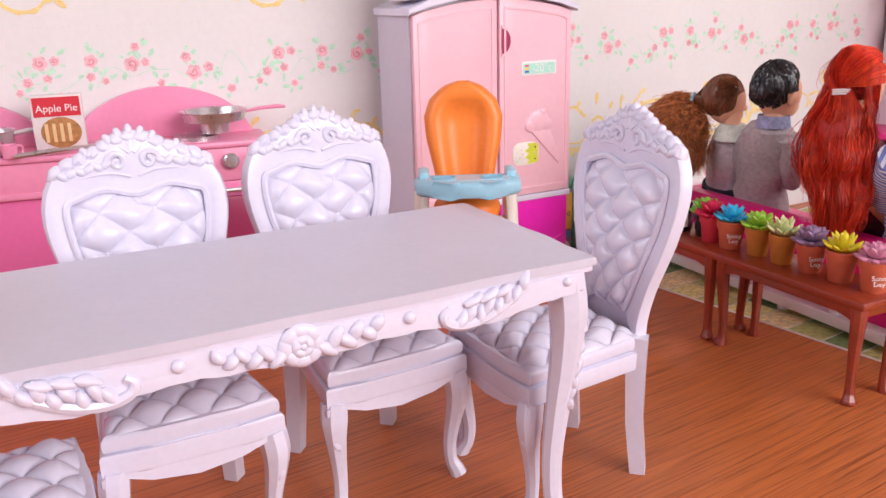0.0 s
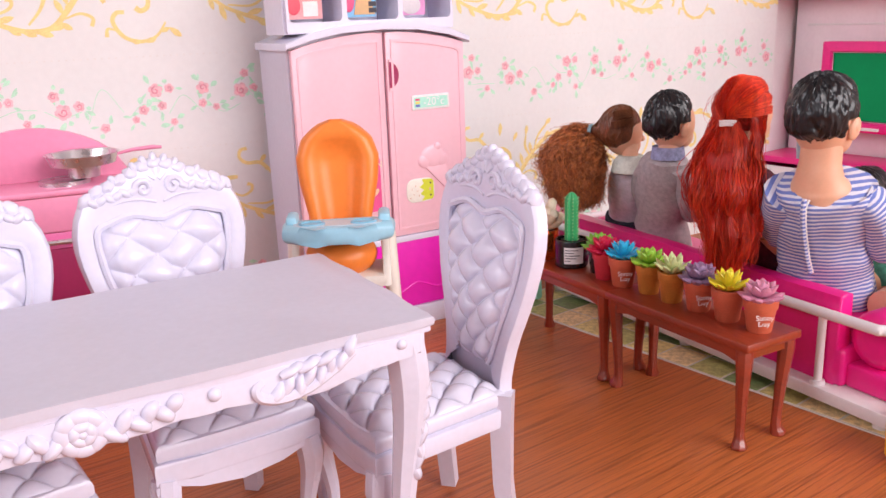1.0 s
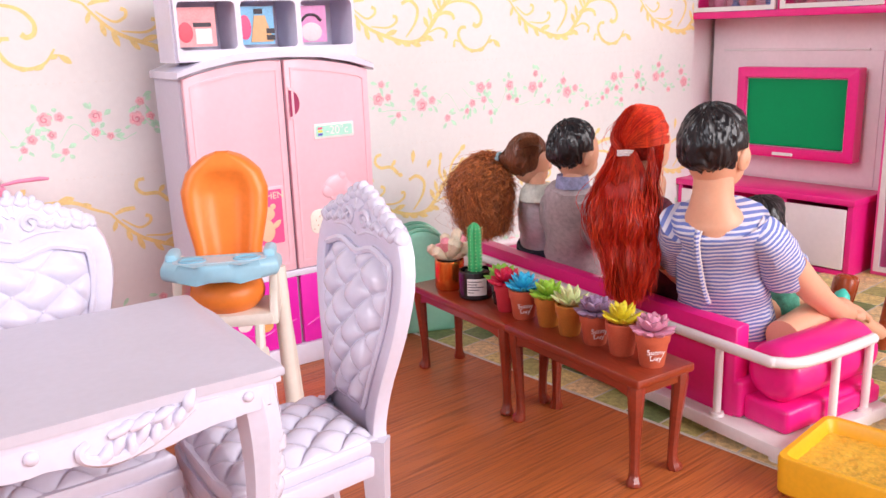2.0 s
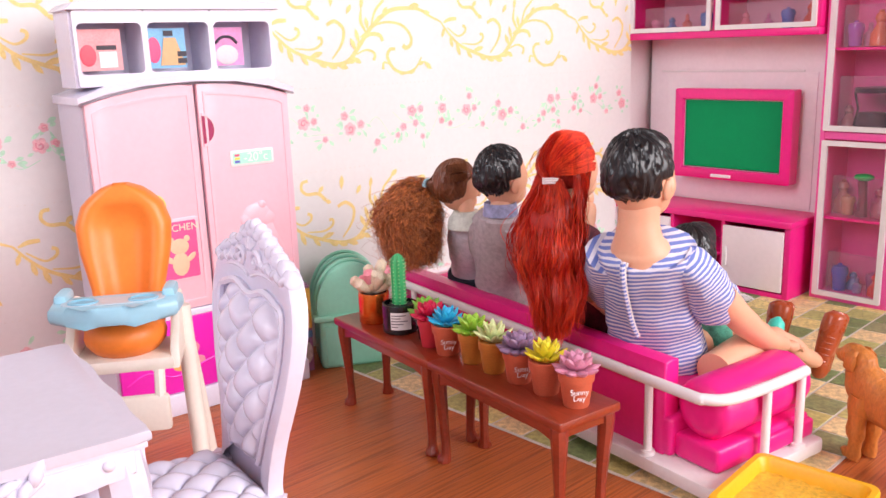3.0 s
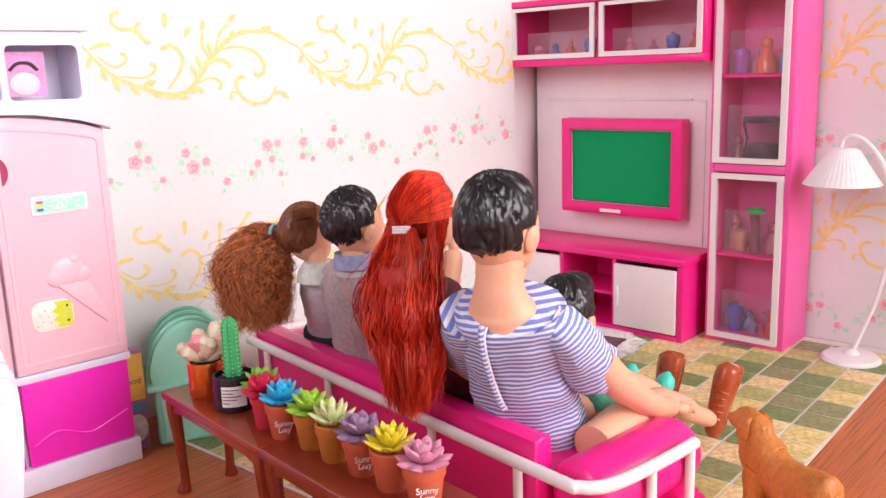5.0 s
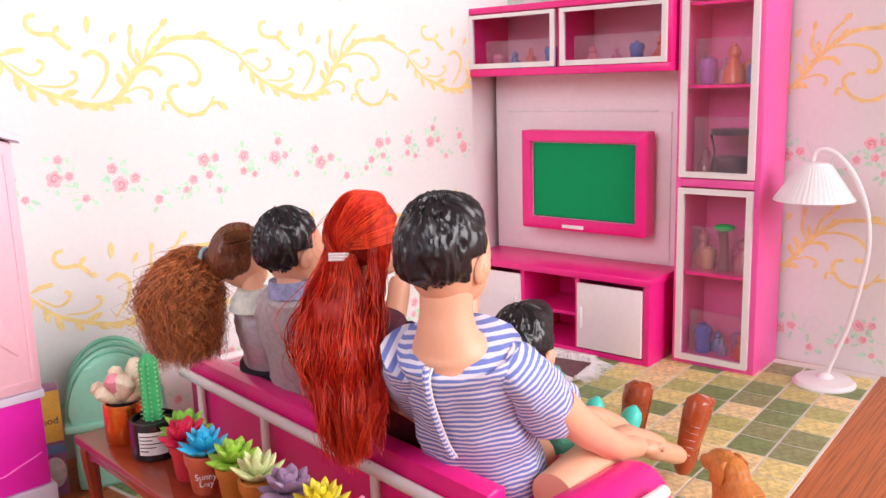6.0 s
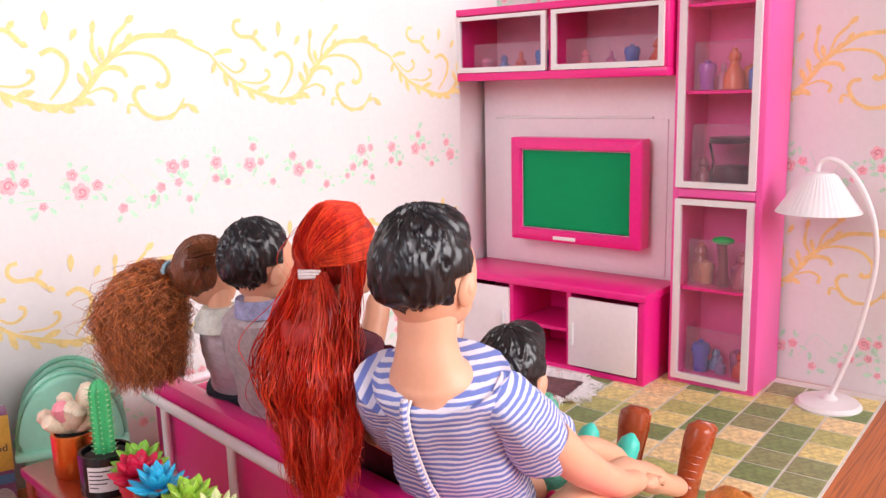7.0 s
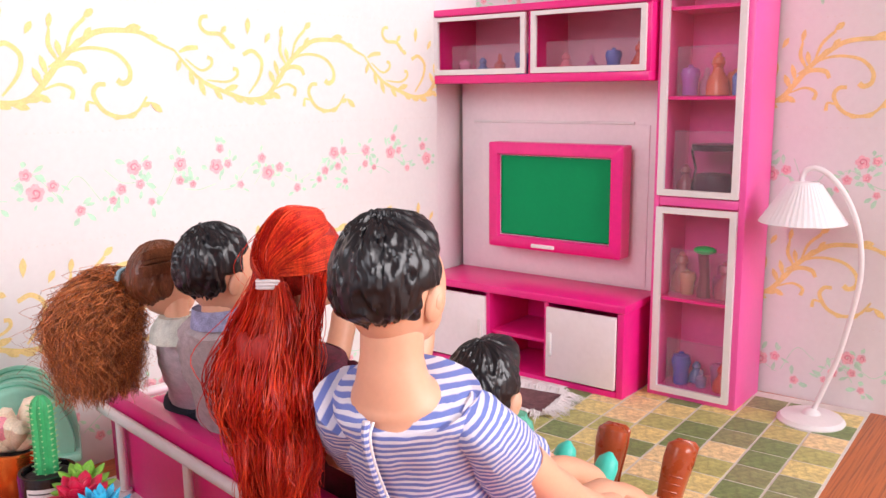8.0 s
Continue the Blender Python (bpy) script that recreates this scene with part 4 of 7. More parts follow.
def tower():
    t = thing("display_tower", 83.3, 20.75, 0, 0, "tall pink display cabinet with two glazed doors", "cabinet")
    W, D, H = 6.3, 4.9, 30.0
    panels(t, mat("bright_pink_plastic", (0.88, 0.10, 0.39), 0.36, var=0.04, scale=30, coat=0.1), ("side_panel", 0, D, 0, 0.45, 0, H), ("side_panel", 0, D, W - 0.4, W, 0, H), ("bottom_panel", 0, D, 0.45, W - 0.4, 0, 0.6), ("cross_rail", 0, D, 0.45, W - 0.4, 13.7, 14.3), ("top_panel", 0, D, 0.45, W - 0.4, H - 0.5, H))
    part("back", box(nb(), D - 0.3, D, 0.45, W - 0.4, 0.6, H - 0.5), DEEP_ROSE, t)
    part("inner_side", box(nb(), 0.3, D - 0.3, W - 0.52, W - 0.41, 0.6, H - 0.5), DEEP_ROSE, t)
    for z in (7.0, 20.8, 26.6):
        part("shelf", box(nb(), 0.35, D - 0.3, 0.45, W - 0.5, z, z + 0.22), HOT, t)
    for z0, z1 in ((0.45, 13.6), (14.4, 29.7)):
        dr = part("glazed_door", ring_frame(nb(), rrect(0.45, W - 0.3, z0, z1, 0.06), rrect(0.9, W - 0.75, z0 + 0.42, z1 - 0.42, 0.05), -0.25, 0.05, "yz"), WHITE_WARM, t, "white-framed clear door")
        pn = part("pane", box(nb(), -0.13, -0.08, 0.85, W - 0.7, z0 + 0.38, z1 - 0.38), HAZE, dr, "clear plastic pane")
        pn.visible_shadow = False
    items = ((1.6, 0.6, 1.8, (0.75, 0.06, 0.05)), (4.6, 0.6, 2.2, (0.05, 0.08, 0.55)), (3.1, 0.6, 1.2, (0.3, 0.25, 0.5)), (1.7, 7.25, 2.4, (0.45, 0.05, 0.12)), (4.4, 7.25, 1.6, (0.6, 0.25, 0.15)),
             (1.4, 21.05, 2.2, (0.12, 0.2, 0.6)), (2.9, 21.05, 2.6, (0.85, 0.16, 0.06)), (4.8, 21.05, 1.9, (0.45, 0.08, 0.5)), (1.3, 10.4, 1.5, (0.1, 0.12, 0.5)))
    more = ((2.4, 7.25, 2.0, (0.5, 0.05, 0.2)), (5.2, 7.25, 2.6, (0.55, 0.12, 0.1)), (2.2, 0.62, 1.6, (0.45, 0.1, 0.3)), (5.2, 0.62, 1.5, (0.7, 0.1, 0.12)), (3.8, 0.62, 1.4, (0.15, 0.2, 0.5)), (2.0, 21.05, 1.6, (0.8, 0.2, 0.1)), (4.0, 21.05, 1.7, (0.7, 0.25, 0.4)), (5.2, 14.33, 1.8, (0.4, 0.08, 0.1)), (1.3, 14.33, 2.4, (0.5, 0.12, 0.08)))
    for k, (y, z, h, c) in enumerate(items[:8] + more):
        bottle("toy_bottle", 85.2 + (0.9 if k > 7 else 0), 20.75 + y, z + 0.02, h, c, "small coloured plastic bottle in the glazed tower", k)
    b = thing("potted_toy_plant", 85.0, 23.9, 7.23, 0, "tiny dark plant toy with bright green top", "toy plant")
    part("stem", tube(nb(), [(0, 0, 0), (0.1, 0, 1.5), (0, 0.1, 3.0)], [0.5, 0.35, 0.4], 8), mat("dark_red_plastic", (0.22, 0.02, 0.05), 0.4), b)
    part("leaf", blob(nb(), (0, 0, 3.3), (0.6, 0.8, 0.3)), mat("vivid_green_plastic", (0.02, 0.55, 0.12), 0.35), b)
    g = thing("glass_jar", 85.1, 23.6, 14.32, 0, "clear jar with dark sweets inside the tower", "jar")
    jr = part("glass", lathe(nb(), [(0.1, 0), (1.2, 0), (1.5, 0.5), (1.25, 1.8), (1.55, 3.0), (1.5, 3.3), (0.1, 3.3)], seg=20), CLEAR, g)
    jr.visible_shadow = False
    part("contents", lathe(nb(), [(0.1, 0.1), (1.1, 0.1), (1.3, 0.6), (1.1, 1.5), (0.1, 1.6)], seg=16), mat("dark_sweets", (0.12, 0.03, 0.05), 0.4, var=0.5, scale=300), g)
    part("lid", lathe(nb(), [(0.1, 3.1), (1.5, 3.1), (1.5, 3.5), (0.1, 3.6)], seg=20), mat("dark_lid", (0.06, 0.03, 0.05), 0.3), g)

    for z, h, lb in ((0.6, 3.6, "clear plastic bin of toys low in the tower"), (7.24, 3.4, "clear plastic bin of small toys in the tower"), (21.04, 3.2, "clear plastic bin of toys high in the tower"), (14.31, 4.4, "tall clear plastic bin round a jar in the tower")):
        clear_bin(83.75, 21.6, z, 4.3, h, lb)


tv_wall()
tower()


def lamp():
    t = thing("floor_lamp", 84.6, 16.2, 0, 0, "white toy arc floor lamp with pleated shade", "lamp")
    part("base", lathe(nb(), [(0.1, 0.0), (2.05, 0.0), (2.1, 0.2), (1.9, 0.42), (0.6, 0.6), (0.32, 0.9), (0.1, 0.95)], seg=36), WHITE_WARM, t)
    pts = smooth_path([(0.0, 0.0, 0.5), (0.1, -0.6, 2.3), (0.2, -1.3, 4.5), (0.25, -1.8, 6.9), (0.25, -2.2, 9.4), (0.2, -2.2, 11.3), (0.15, -1.85, 13.2), (0.1, -1.1, 14.9), (0, -0.15, 16.1), (-0.05, 0.7, 16.55), (-0.1, 1.35, 16.35), (-0.1, 1.55, 15.7)], 6)
    part("pole", tube(nb(), pts, 0.17, 10), WHITE_WARM, t)
    bm = nb()
    n = 88
    rings = []
    for r, z in ((1.0, 15.6), (2.65, 13.15), (2.6, 13.1), (0.95, 15.5)):
        rings.append([bm.verts.new((-0.2 + (r + 0.014 * (-1) ** k) * math.cos(2 * math.pi * k / n), 1.3 + (r + 0.014 * (-1) ** k) * math.sin(2 * math.pi * k / n), z)) for k in range(n)])
    for a, b in zip(rings, rings[1:] + rings[:1]):
        for k in range(n):
            bm.faces.new((a[k], a[(k + 1) % n], b[(k + 1) % n], b[k]))
    part("shade", bm, SHADE, t, "pleated white shade", smooth=False)
    part("shade_cap", lathe(nb(), [(0.1, 15.5), (0.95, 15.5), (0.85, 15.68), (0.1, 15.75)], -0.2, 1.3, 0, 18), WHITE_WARM, t)


lamp()

# ---- dining group ----
def cabriole(bm, x, y, h, sx, sy, k=1.0, mi=0):
    """A curved leg that bulges outwards at the knee and turns out at the foot."""
    o = Vector((sx, sy, 0)).normalized()
    prof = ((1.0, 0.0, 0.62), (0.86, 0.16, 0.62), (0.7, 0.10, 0.50), (0.5, -0.12, 0.40), (0.3, -0.28, 0.34), (0.14, -0.22, 0.32), (0.06, 0.02, 0.38), (0.0, 0.18, 0.42))
    pts = smooth_path([(x + o.x * b * k, y + o.y * b * k, a * h) for a, b, c in prof], 3)
    rads = [float(np.interp(p.z / h, [a for a, b, c in prof[::-1]], [c for a, b, c in prof[::-1]])) * k for p in pts]
    tube(bm, pts, rads, 8, mi)


def tuft_grid(bm, f, nu, nv, cu, cv, amp, mi=0):
    """A buttoned surface: f(s, t, h) gives the place; pads bulge between diagonal folds."""
    rows = []
    for j in range(nv + 1):
        t = j / nv
        row = []
        for i in range(nu + 1):
            s = i / nu
            a, b = cu * s + cv * t, cu * s - cv * t
            h = (abs(math.sin(math.pi * a)) * abs(math.sin(math.pi * b))) ** 0.42
            edge = min(1, 9 * min(s, 1 - s)) ** 0.5 * min(1, 9 * min(t, 1 - t)) ** 0.5
            row.append(bm.verts.new(f(s, t, amp * (0.35 + 0.65 * h) * edge)))
        rows.append(row)
    for a, b in zip(rows, rows[1:]):
        for i in range(nu):
            bm.faces.new((a[i], a[i + 1], b[i + 1], b[i])).material_index = mi


BACK_Y, LEAN = 3.0, 0.13


def back_half(z):
    """Half the width of the balloon back at a height."""
    return float(np.interp(z, (6.0, 6.8, 7.6, 8.5, 9.5, 10.5, 11.5, 12.3, 13.0, 13.6, 14.0, 14.3), (2.25, 2.2, 2.3, 2.55, 2.95, 3.3, 3.55, 3.65, 3.6, 3.4, 3.15, 2.9)))


def cushion_half(z):
    return float(np.interp(z, (6.9, 7.4, 8.2, 9.2, 10.2, 11.2, 12.0, 12.6, 13.1), (0.9, 1.25, 1.5, 1.85, 2.25, 2.55, 2.68, 2.6, 2.3)))


def heart(u):
    return 12.75 + 0.55 * math.sin(math.pi * (0.16 + 0.78 * min(u, 1)))


def chair(x, y, rz, label):
    t = thing("dining_chair", x, y, 0, rz, label, "chair", "chairs round the table")

    def yb(z):
        return BACK_Y + (z - 6.3) * LEAN
    # outline of the back, up one side, over the crest and down
    zs = [6.2 + (14.0 - 6.2) * k / 13 for k in range(14)]
    crest = [(2.75, 14.35), (2.2, 14.5), (1.5, 14.8), (0.8, 15.15), (0.0, 15.35)]
    side = [(back_half(z), z) for z in zs]
    outer = side + crest + [(-a, b) for a, b in crest[-2::-1]] + [(-a, b) for a, b in side[::-1]]
    # pear-shaped hollow with a heart-shaped top
    inner = []
    for a, b in outer:
        zz = min(max(b, 7.2), 12.6)
        w = cushion_half(zz)
        x = math.copysign(w if b < 12.6 else min(w, w * abs(a) / 3.3), a) if a else 0.0
        inner.append((x, zz if b < 12.6 else heart(abs(x) / w)))
    bm = nb()
    n = len(outer)
    layers = []
    for ps, off in ((outer, 0.5), (outer, 0.12), ([(a * 0.97, b - 0.05) for a, b in outer], -0.05), ([(0.5 * (a + c), 0.5 * (b + d)) for (a, b), (c, d) in zip(outer, inner)], -0.12), (inner, 0.1), (inner, 0.5)):
        layers.append([bm.verts.new((a, yb(b) + off, b)) for a, b in ps])
    for A, B in zip(layers, layers[1:] + layers[:1]):
        for i in range(n - 1):
            bm.faces.new((A[i], A[i + 1], B[i + 1], B[i]))
    frame_ob = part("back_frame", bm, WHITE, t)
    # raised lip round the hollow
    lip = smooth_path([(a * 1.03, yb(b) - 0.02, b + (0.06 if b > 12.6 else 0)) for a, b in inner[::2]], 3)
    part("lip", tube(nb(), lip, 0.15, 6), WHITE, frame_ob)
    bm = nb()

    def fb(s, q, h):
        u = abs(2 * s - 1)
        z = 7.0 + (heart(u) - 7.0) * q
        a = cushion_half(min(z, 12.6)) * 1.02 * (2 * s - 1)
        return (a, yb(z) + 0.25 - 1.25 * h - 0.25 * math.sin(math.pi * s) * math.sin(math.pi * q), z)
    tuft_grid(bm, fb, 70, 110, 2.5, 4.0, 0.55)
    part("backrest", bm, WHITE, t, "buttoned white back cushion")
    part("back_panel", prism(nb(), [(-2.2, 5.8), (2.2, 5.8), (2.0, 7.6), (-2.0, 7.6)], 3.25, 3.6, "xz", bevel=0.06), WHITE, t)
    for k in range(1, 8):
        for i in range(1, 5):
            if (i + k) % 2:
                continue
            s, q = i / 5, k / 8
            x0, y0, z0 = fb(s, q, 0.2)
            part("button", blob(nb(), (x0, y0, z0), (0.1, 0.09, 0.1), u=8, v=6), WHITE, t)
    # carved crest: shells, leaves and curls, each a piece of its own on the frame
    for a, b in ((0, 15.3), (0.5, 15.22), (-0.5, 15.22), (1.0, 15.0), (-1.0, 15.0), (1.5, 14.75), (-1.5, 14.75), (2.0, 14.55), (-2.0, 14.55), (2.5, 14.38), (-2.5, 14.38), (2.95, 14.1), (-2.95, 14.1)):
        part("carved_shell", blob(nb(), (a, yb(b) + 0.16, b - 0.02), (0.36, 0.36, 0.27), rot=(0, a * 17, 0), u=14, v=9, rough=0.35, freq=3.4), WHITE, frame_ob)
    for a in (-0.62, 0.62):
        sp = [(a + math.copysign(1, a) * 0.4 * (1 - k / 15) * math.cos(k * 0.62), yb(14.3) - 0.1, 14.35 + 0.4 * (1 - k / 15) * math.sin(k * 0.62)) for k in range(14)]
        part("carved_scroll", tube(nb(), sp, 0.13, 7), WHITE, frame_ob)
    for a, b, tilt in ((0, 15.5, 0), (0.42, 15.4, 24), (-0.42, 15.4, -24), (0.85, 15.2, 34), (-0.85, 15.2, -34), (1.75, 14.78, 30), (-1.75, 14.78, -30)):
        part("carved_tip", blob(nb(), (a, yb(b) + 0.12, b), (0.17, 0.24, 0.26), rot=(0, tilt, 0), u=10, v=8, rough=0.25, freq=3.0), WHITE, frame_ob)
    bm = nb()
    for k in range(7):
        an = radians(40 + k * 16.7)
        tube(bm, [(0.1 * math.cos(an), yb(14.5) - 0.08, 14.6 + 0.1 * math.sin(an)), (0.5 * math.cos(an), yb(14.9) + 0.02, 14.6 + 0.5 * math.sin(an))], [0.08, 0.13], 6)
    part("carved_fan", bm, WHITE, frame_ob)
    for sgn in (1, -1):
        for k in range(6):
            a = 1.05 + k * 0.33
            zc = 14.3 - 0.055 * k
            part("carved_leaf", blob(nb(), (sgn * a, yb(zc) - 0.04, zc), (0.32, 0.2, 0.17), rot=(0, -sgn * (35 if k % 2 else -30), 0), u=10, v=7), WHITE, frame_ob)
        part("carved_swag", tube(nb(), smooth_path([(sgn * 0.15, yb(13.8) - 0.04, 13.75), (sgn * 0.9, yb(13.9) - 0.06, 13.95), (sgn * 1.8, yb(13.9) - 0.06, 13.9), (sgn * 2.6, yb(13.6) - 0.03, 13.6)], 4), 0.07, 6), WHITE, frame_ob)

    # seat
    def hw(yy):
        return float(np.interp(yy, (-3.3, 3.2), (3.3, 2.55)))
    out = [(-hw(-3.3), -3.3), (-1.6, -3.42), (1.6, -3.42), (hw(-3.3), -3.3), (hw(3.2), 3.2), (-hw(3.2), 3.2)]
    part("seat_frame", prism(nb(), out, 4.95, 5.75, "xy", bevel=0.1), WHITE, t)
    part("apron", prism(nb(), [(-3.1, 5.0), (-1.6, 4.5), (0, 4.3), (1.6, 4.5), (3.1, 5.0)], -3.35, -3.0, "xz"), WHITE, t)
    bm = nb()
    prism(bm, [(a * 0.96, b * 0.97) for a, b in out], 5.75, 6.4, "xy", bevel=0.22, seg=3)
    tuft_grid(bm, lambda s, q, h: ((hw(-3.2 + 6.2 * q) - 0.2) * (2 * s - 1), -3.2 + 6.2 * q, 6.25 + 1.3 * h + 0.2 * math.sin(math.pi * s) * math.sin(math.pi * q)), 84, 84, 3.5, 3.5, 0.46)
    part("seat", bm, WHITE, t, "buttoned white seat cushion")
    for sx in (-1, 1):
        bm = nb()
        cabriole(bm, sx * 2.85, -2.9, 5.0, sx, -1.4, 0.92)
        for k in range(4):
            blob(bm, (sx * (3.12 - 0.05 * k), -3.22, 4.6 - 0.4 * k), (0.22, 0.2, 0.34), rot=(0, sx * 20, 0), u=8, v=6, rough=0.3, freq=2.5)
        part("leg", bm, WHITE, t)
        bm = nb()
        tube(bm, [(sx * 2.25, 3.05, 6.3), (sx * 2.3, 2.95, 4.9), (sx * 2.4, 2.9, 2.5), (sx * 2.5, 3.15, 0.0)], [0.62, 0.6, 0.52, 0.48], 4)
        part("leg", bm, WHITE, t)
    t.scale.z = 1.035
    return t


def table():
    t = thing("dining_table", 10.88, 24.39, 0, -6, "white carved toy dining table with cabriole legs", "table")
    L, D = 11.2, 4.95
    edge = []
    for x0, y0, x1, y1, n in ((-L, -D, L, -D, 40), (L, -D, L, D, 22), (L, D, -L, D, 40), (-L, D, -L, -D, 22)):
        for k in range(n):
            u = k / n
            e = 0.045 * (math.cos(2 * math.pi * u * 3) - 1) * (1 if 0.04 < u < 0.96 else 0) + 0.06 * math.sin(math.pi * u)
            nx, ny = (y1 - y0), -(x1 - x0)
            ln = math.hypot(nx, ny)
            edge.append((x0 + (x1 - x0) * u + nx / ln * e, y0 + (y1 - y0) * u + ny / ln * e))
    part("tabletop", prism(nb(), edge, 11.42, 11.75, "xy", bevel=0.1, seg=3), WHITE_MATT_SHADED, t, "smooth white top with gently waved edge")
    part("moulding", prism(nb(), [(a * 0.99, b * 0.98) for a, b in edge], 11.2, 11.43, "xy", bevel=0.06), WHITE, t)

    def apron(ln, name):
        n = 48
        low = []
        for k in range(n + 1):
            u = 2 * k / n - 1
            low.append((ln * u, 10.5 - 0.3 * math.exp(-(u * 3.2) ** 2) - 0.45 * math.exp(-((abs(u) - 0.62) * 6) ** 2) + 0.05 * math.sin(u * 34)))
        bm = nb()
        prism(bm, [(ln, 11.25), (-ln, 11.25)] + low, -0.18, 0.18, "xz", bevel=0.06)
        return bm

    def leaf(x, z, ang, ln, wd, ap):
        part("carved_leaf", blob(nb(), (x, -0.2, z), (ln * 1.2, 0.24, wd * 1.45), rot=(0, -ang, 0), u=12, v=8, rough=0.3, freq=3), WHITE, ap)

    def carve(ln, ap):
        """Carved rose in the middle with leaves beside it, knobs and leafy scrolls towards the legs."""
        part("carved_rose", blob(nb(), (0, -0.36, 10.77), (0.13, 0.13, 0.13), u=10, v=7), WHITE, ap)
        for k in range(8):
            a = k * 0.785
            part("carved_petal", blob(nb(), (0.5 * math.cos(a), -0.2, 10.77 + 0.47 * math.sin(a)), (0.4, 0.2, 0.26), rot=(0, -math.degrees(a) + 90, 0), u=12, v=8), WHITE, ap)
        for k in range(5):
            a = k * 1.257 + 0.4
            part("carved_petal", blob(nb(), (0.22 * math.cos(a), -0.3, 10.77 + 0.21 * math.sin(a)), (0.27, 0.17, 0.17), rot=(0, -math.degrees(a) + 90, 0), u=10, v=7), WHITE, ap)
        for s in (-1, 1):
            for k in range(6):
                a = 0.75 + 0.36 * k
                leaf(s * a, 10.57 + 0.05 * k + (0.14 if k % 2 else -0.06), s * (55 if k % 2 else -40), 0.36 - 0.02 * k, 0.15, ap)
            part("carved_knob", blob(nb(), (s * ln * 0.345, -0.2, 10.92), (0.22, 0.2, 0.22), u=12, v=8), WHITE, ap)
            x1 = s * ln * 0.46
            part("carved_scroll", tube(nb(), smooth_path([(x1 + s * 0.25, -0.2, 10.92), (x1, -0.24, 10.74), (x1 + s * 0.15, -0.22, 10.42), (x1 + s * 0.8, -0.22, 10.24), (x1 + s * 1.7, -0.22, 10.37), (x1 + s * 2.6, -0.22, 10.77), (x1 + s * 3.3, -0.2, 11.17)], 4),
                                             [0.12 + 0.07 * math.sin(math.pi * i / 24) for i in range(25)], 7), WHITE, ap)
            for k in range(8):
                u = k / 7
                leaf(x1 + s * (0.7 + 2.5 * u), 10.47 + 0.7 * u * u + (0.2 if k % 2 else -0.02), s * (50 + 12 * (k % 3)), 0.34, 0.14, ap)
            for k in range(3):
                leaf(x1 + s * (1.2 + 0.6 * k), 11.07 + 0.06 * k, s * 18, 0.36, 0.12, ap)
            part("carved_knob", blob(nb(), (s * (ln - 0.75), -0.2, 11.02), (0.18, 0.16, 0.18), u=12, v=8), WHITE, ap)
    for a, rz in ((-D + 0.25, 0), (D - 0.25, 180)):
        carve(L - 0.5, part("apron", apron(L - 0.5, "long"), WHITE, t, "carved apron with rose and scrolls", at=pose(0, a * CM, 0, 0, 0, rz)))
    for a, rz in ((L - 0.25, 90), (-L + 0.25, -90)):
        part("apron", apron(D - 0.6, "short"), WHITE, t, at=pose(a * CM, 0, 0, 0, 0, rz))
    for sx in (-1, 1):
        for sy in (-1, 1):
            bm = nb()
            cabriole(bm, sx * (L - 0.85), sy * (D - 0.85), 11.2, sx, sy, 1.2)
            rng = random.Random(3)
            for k in range(9):
                z = 9.3 - 0.42 * k
                blob(bm, (sx * (L - 0.35 - 0.045 * k + 0.12 * (k % 2)), sy * (D - 0.45 - 0.03 * k), z), (0.3, 0.3, 0.42), rot=(0, sx * (28 if k % 2 else -18), 0), u=10, v=8, rough=0.45, freq=2.6)
            part("leg", bm, WHITE, t, "cabriole leg with carved knee")


table()
chair(23.75, 23.4, -96, "glossy white carved dining chair with buttoned back at the table's end")
chair(17.1, 28.3, -3, "glossy white carved dining chair pushed under the table")
chair(8.6, 28.1, -6, "glossy white carved dining chair pushed under the table")
chair(1.0, 23.4, 84, "glossy white carved dining chair at the table's far end")


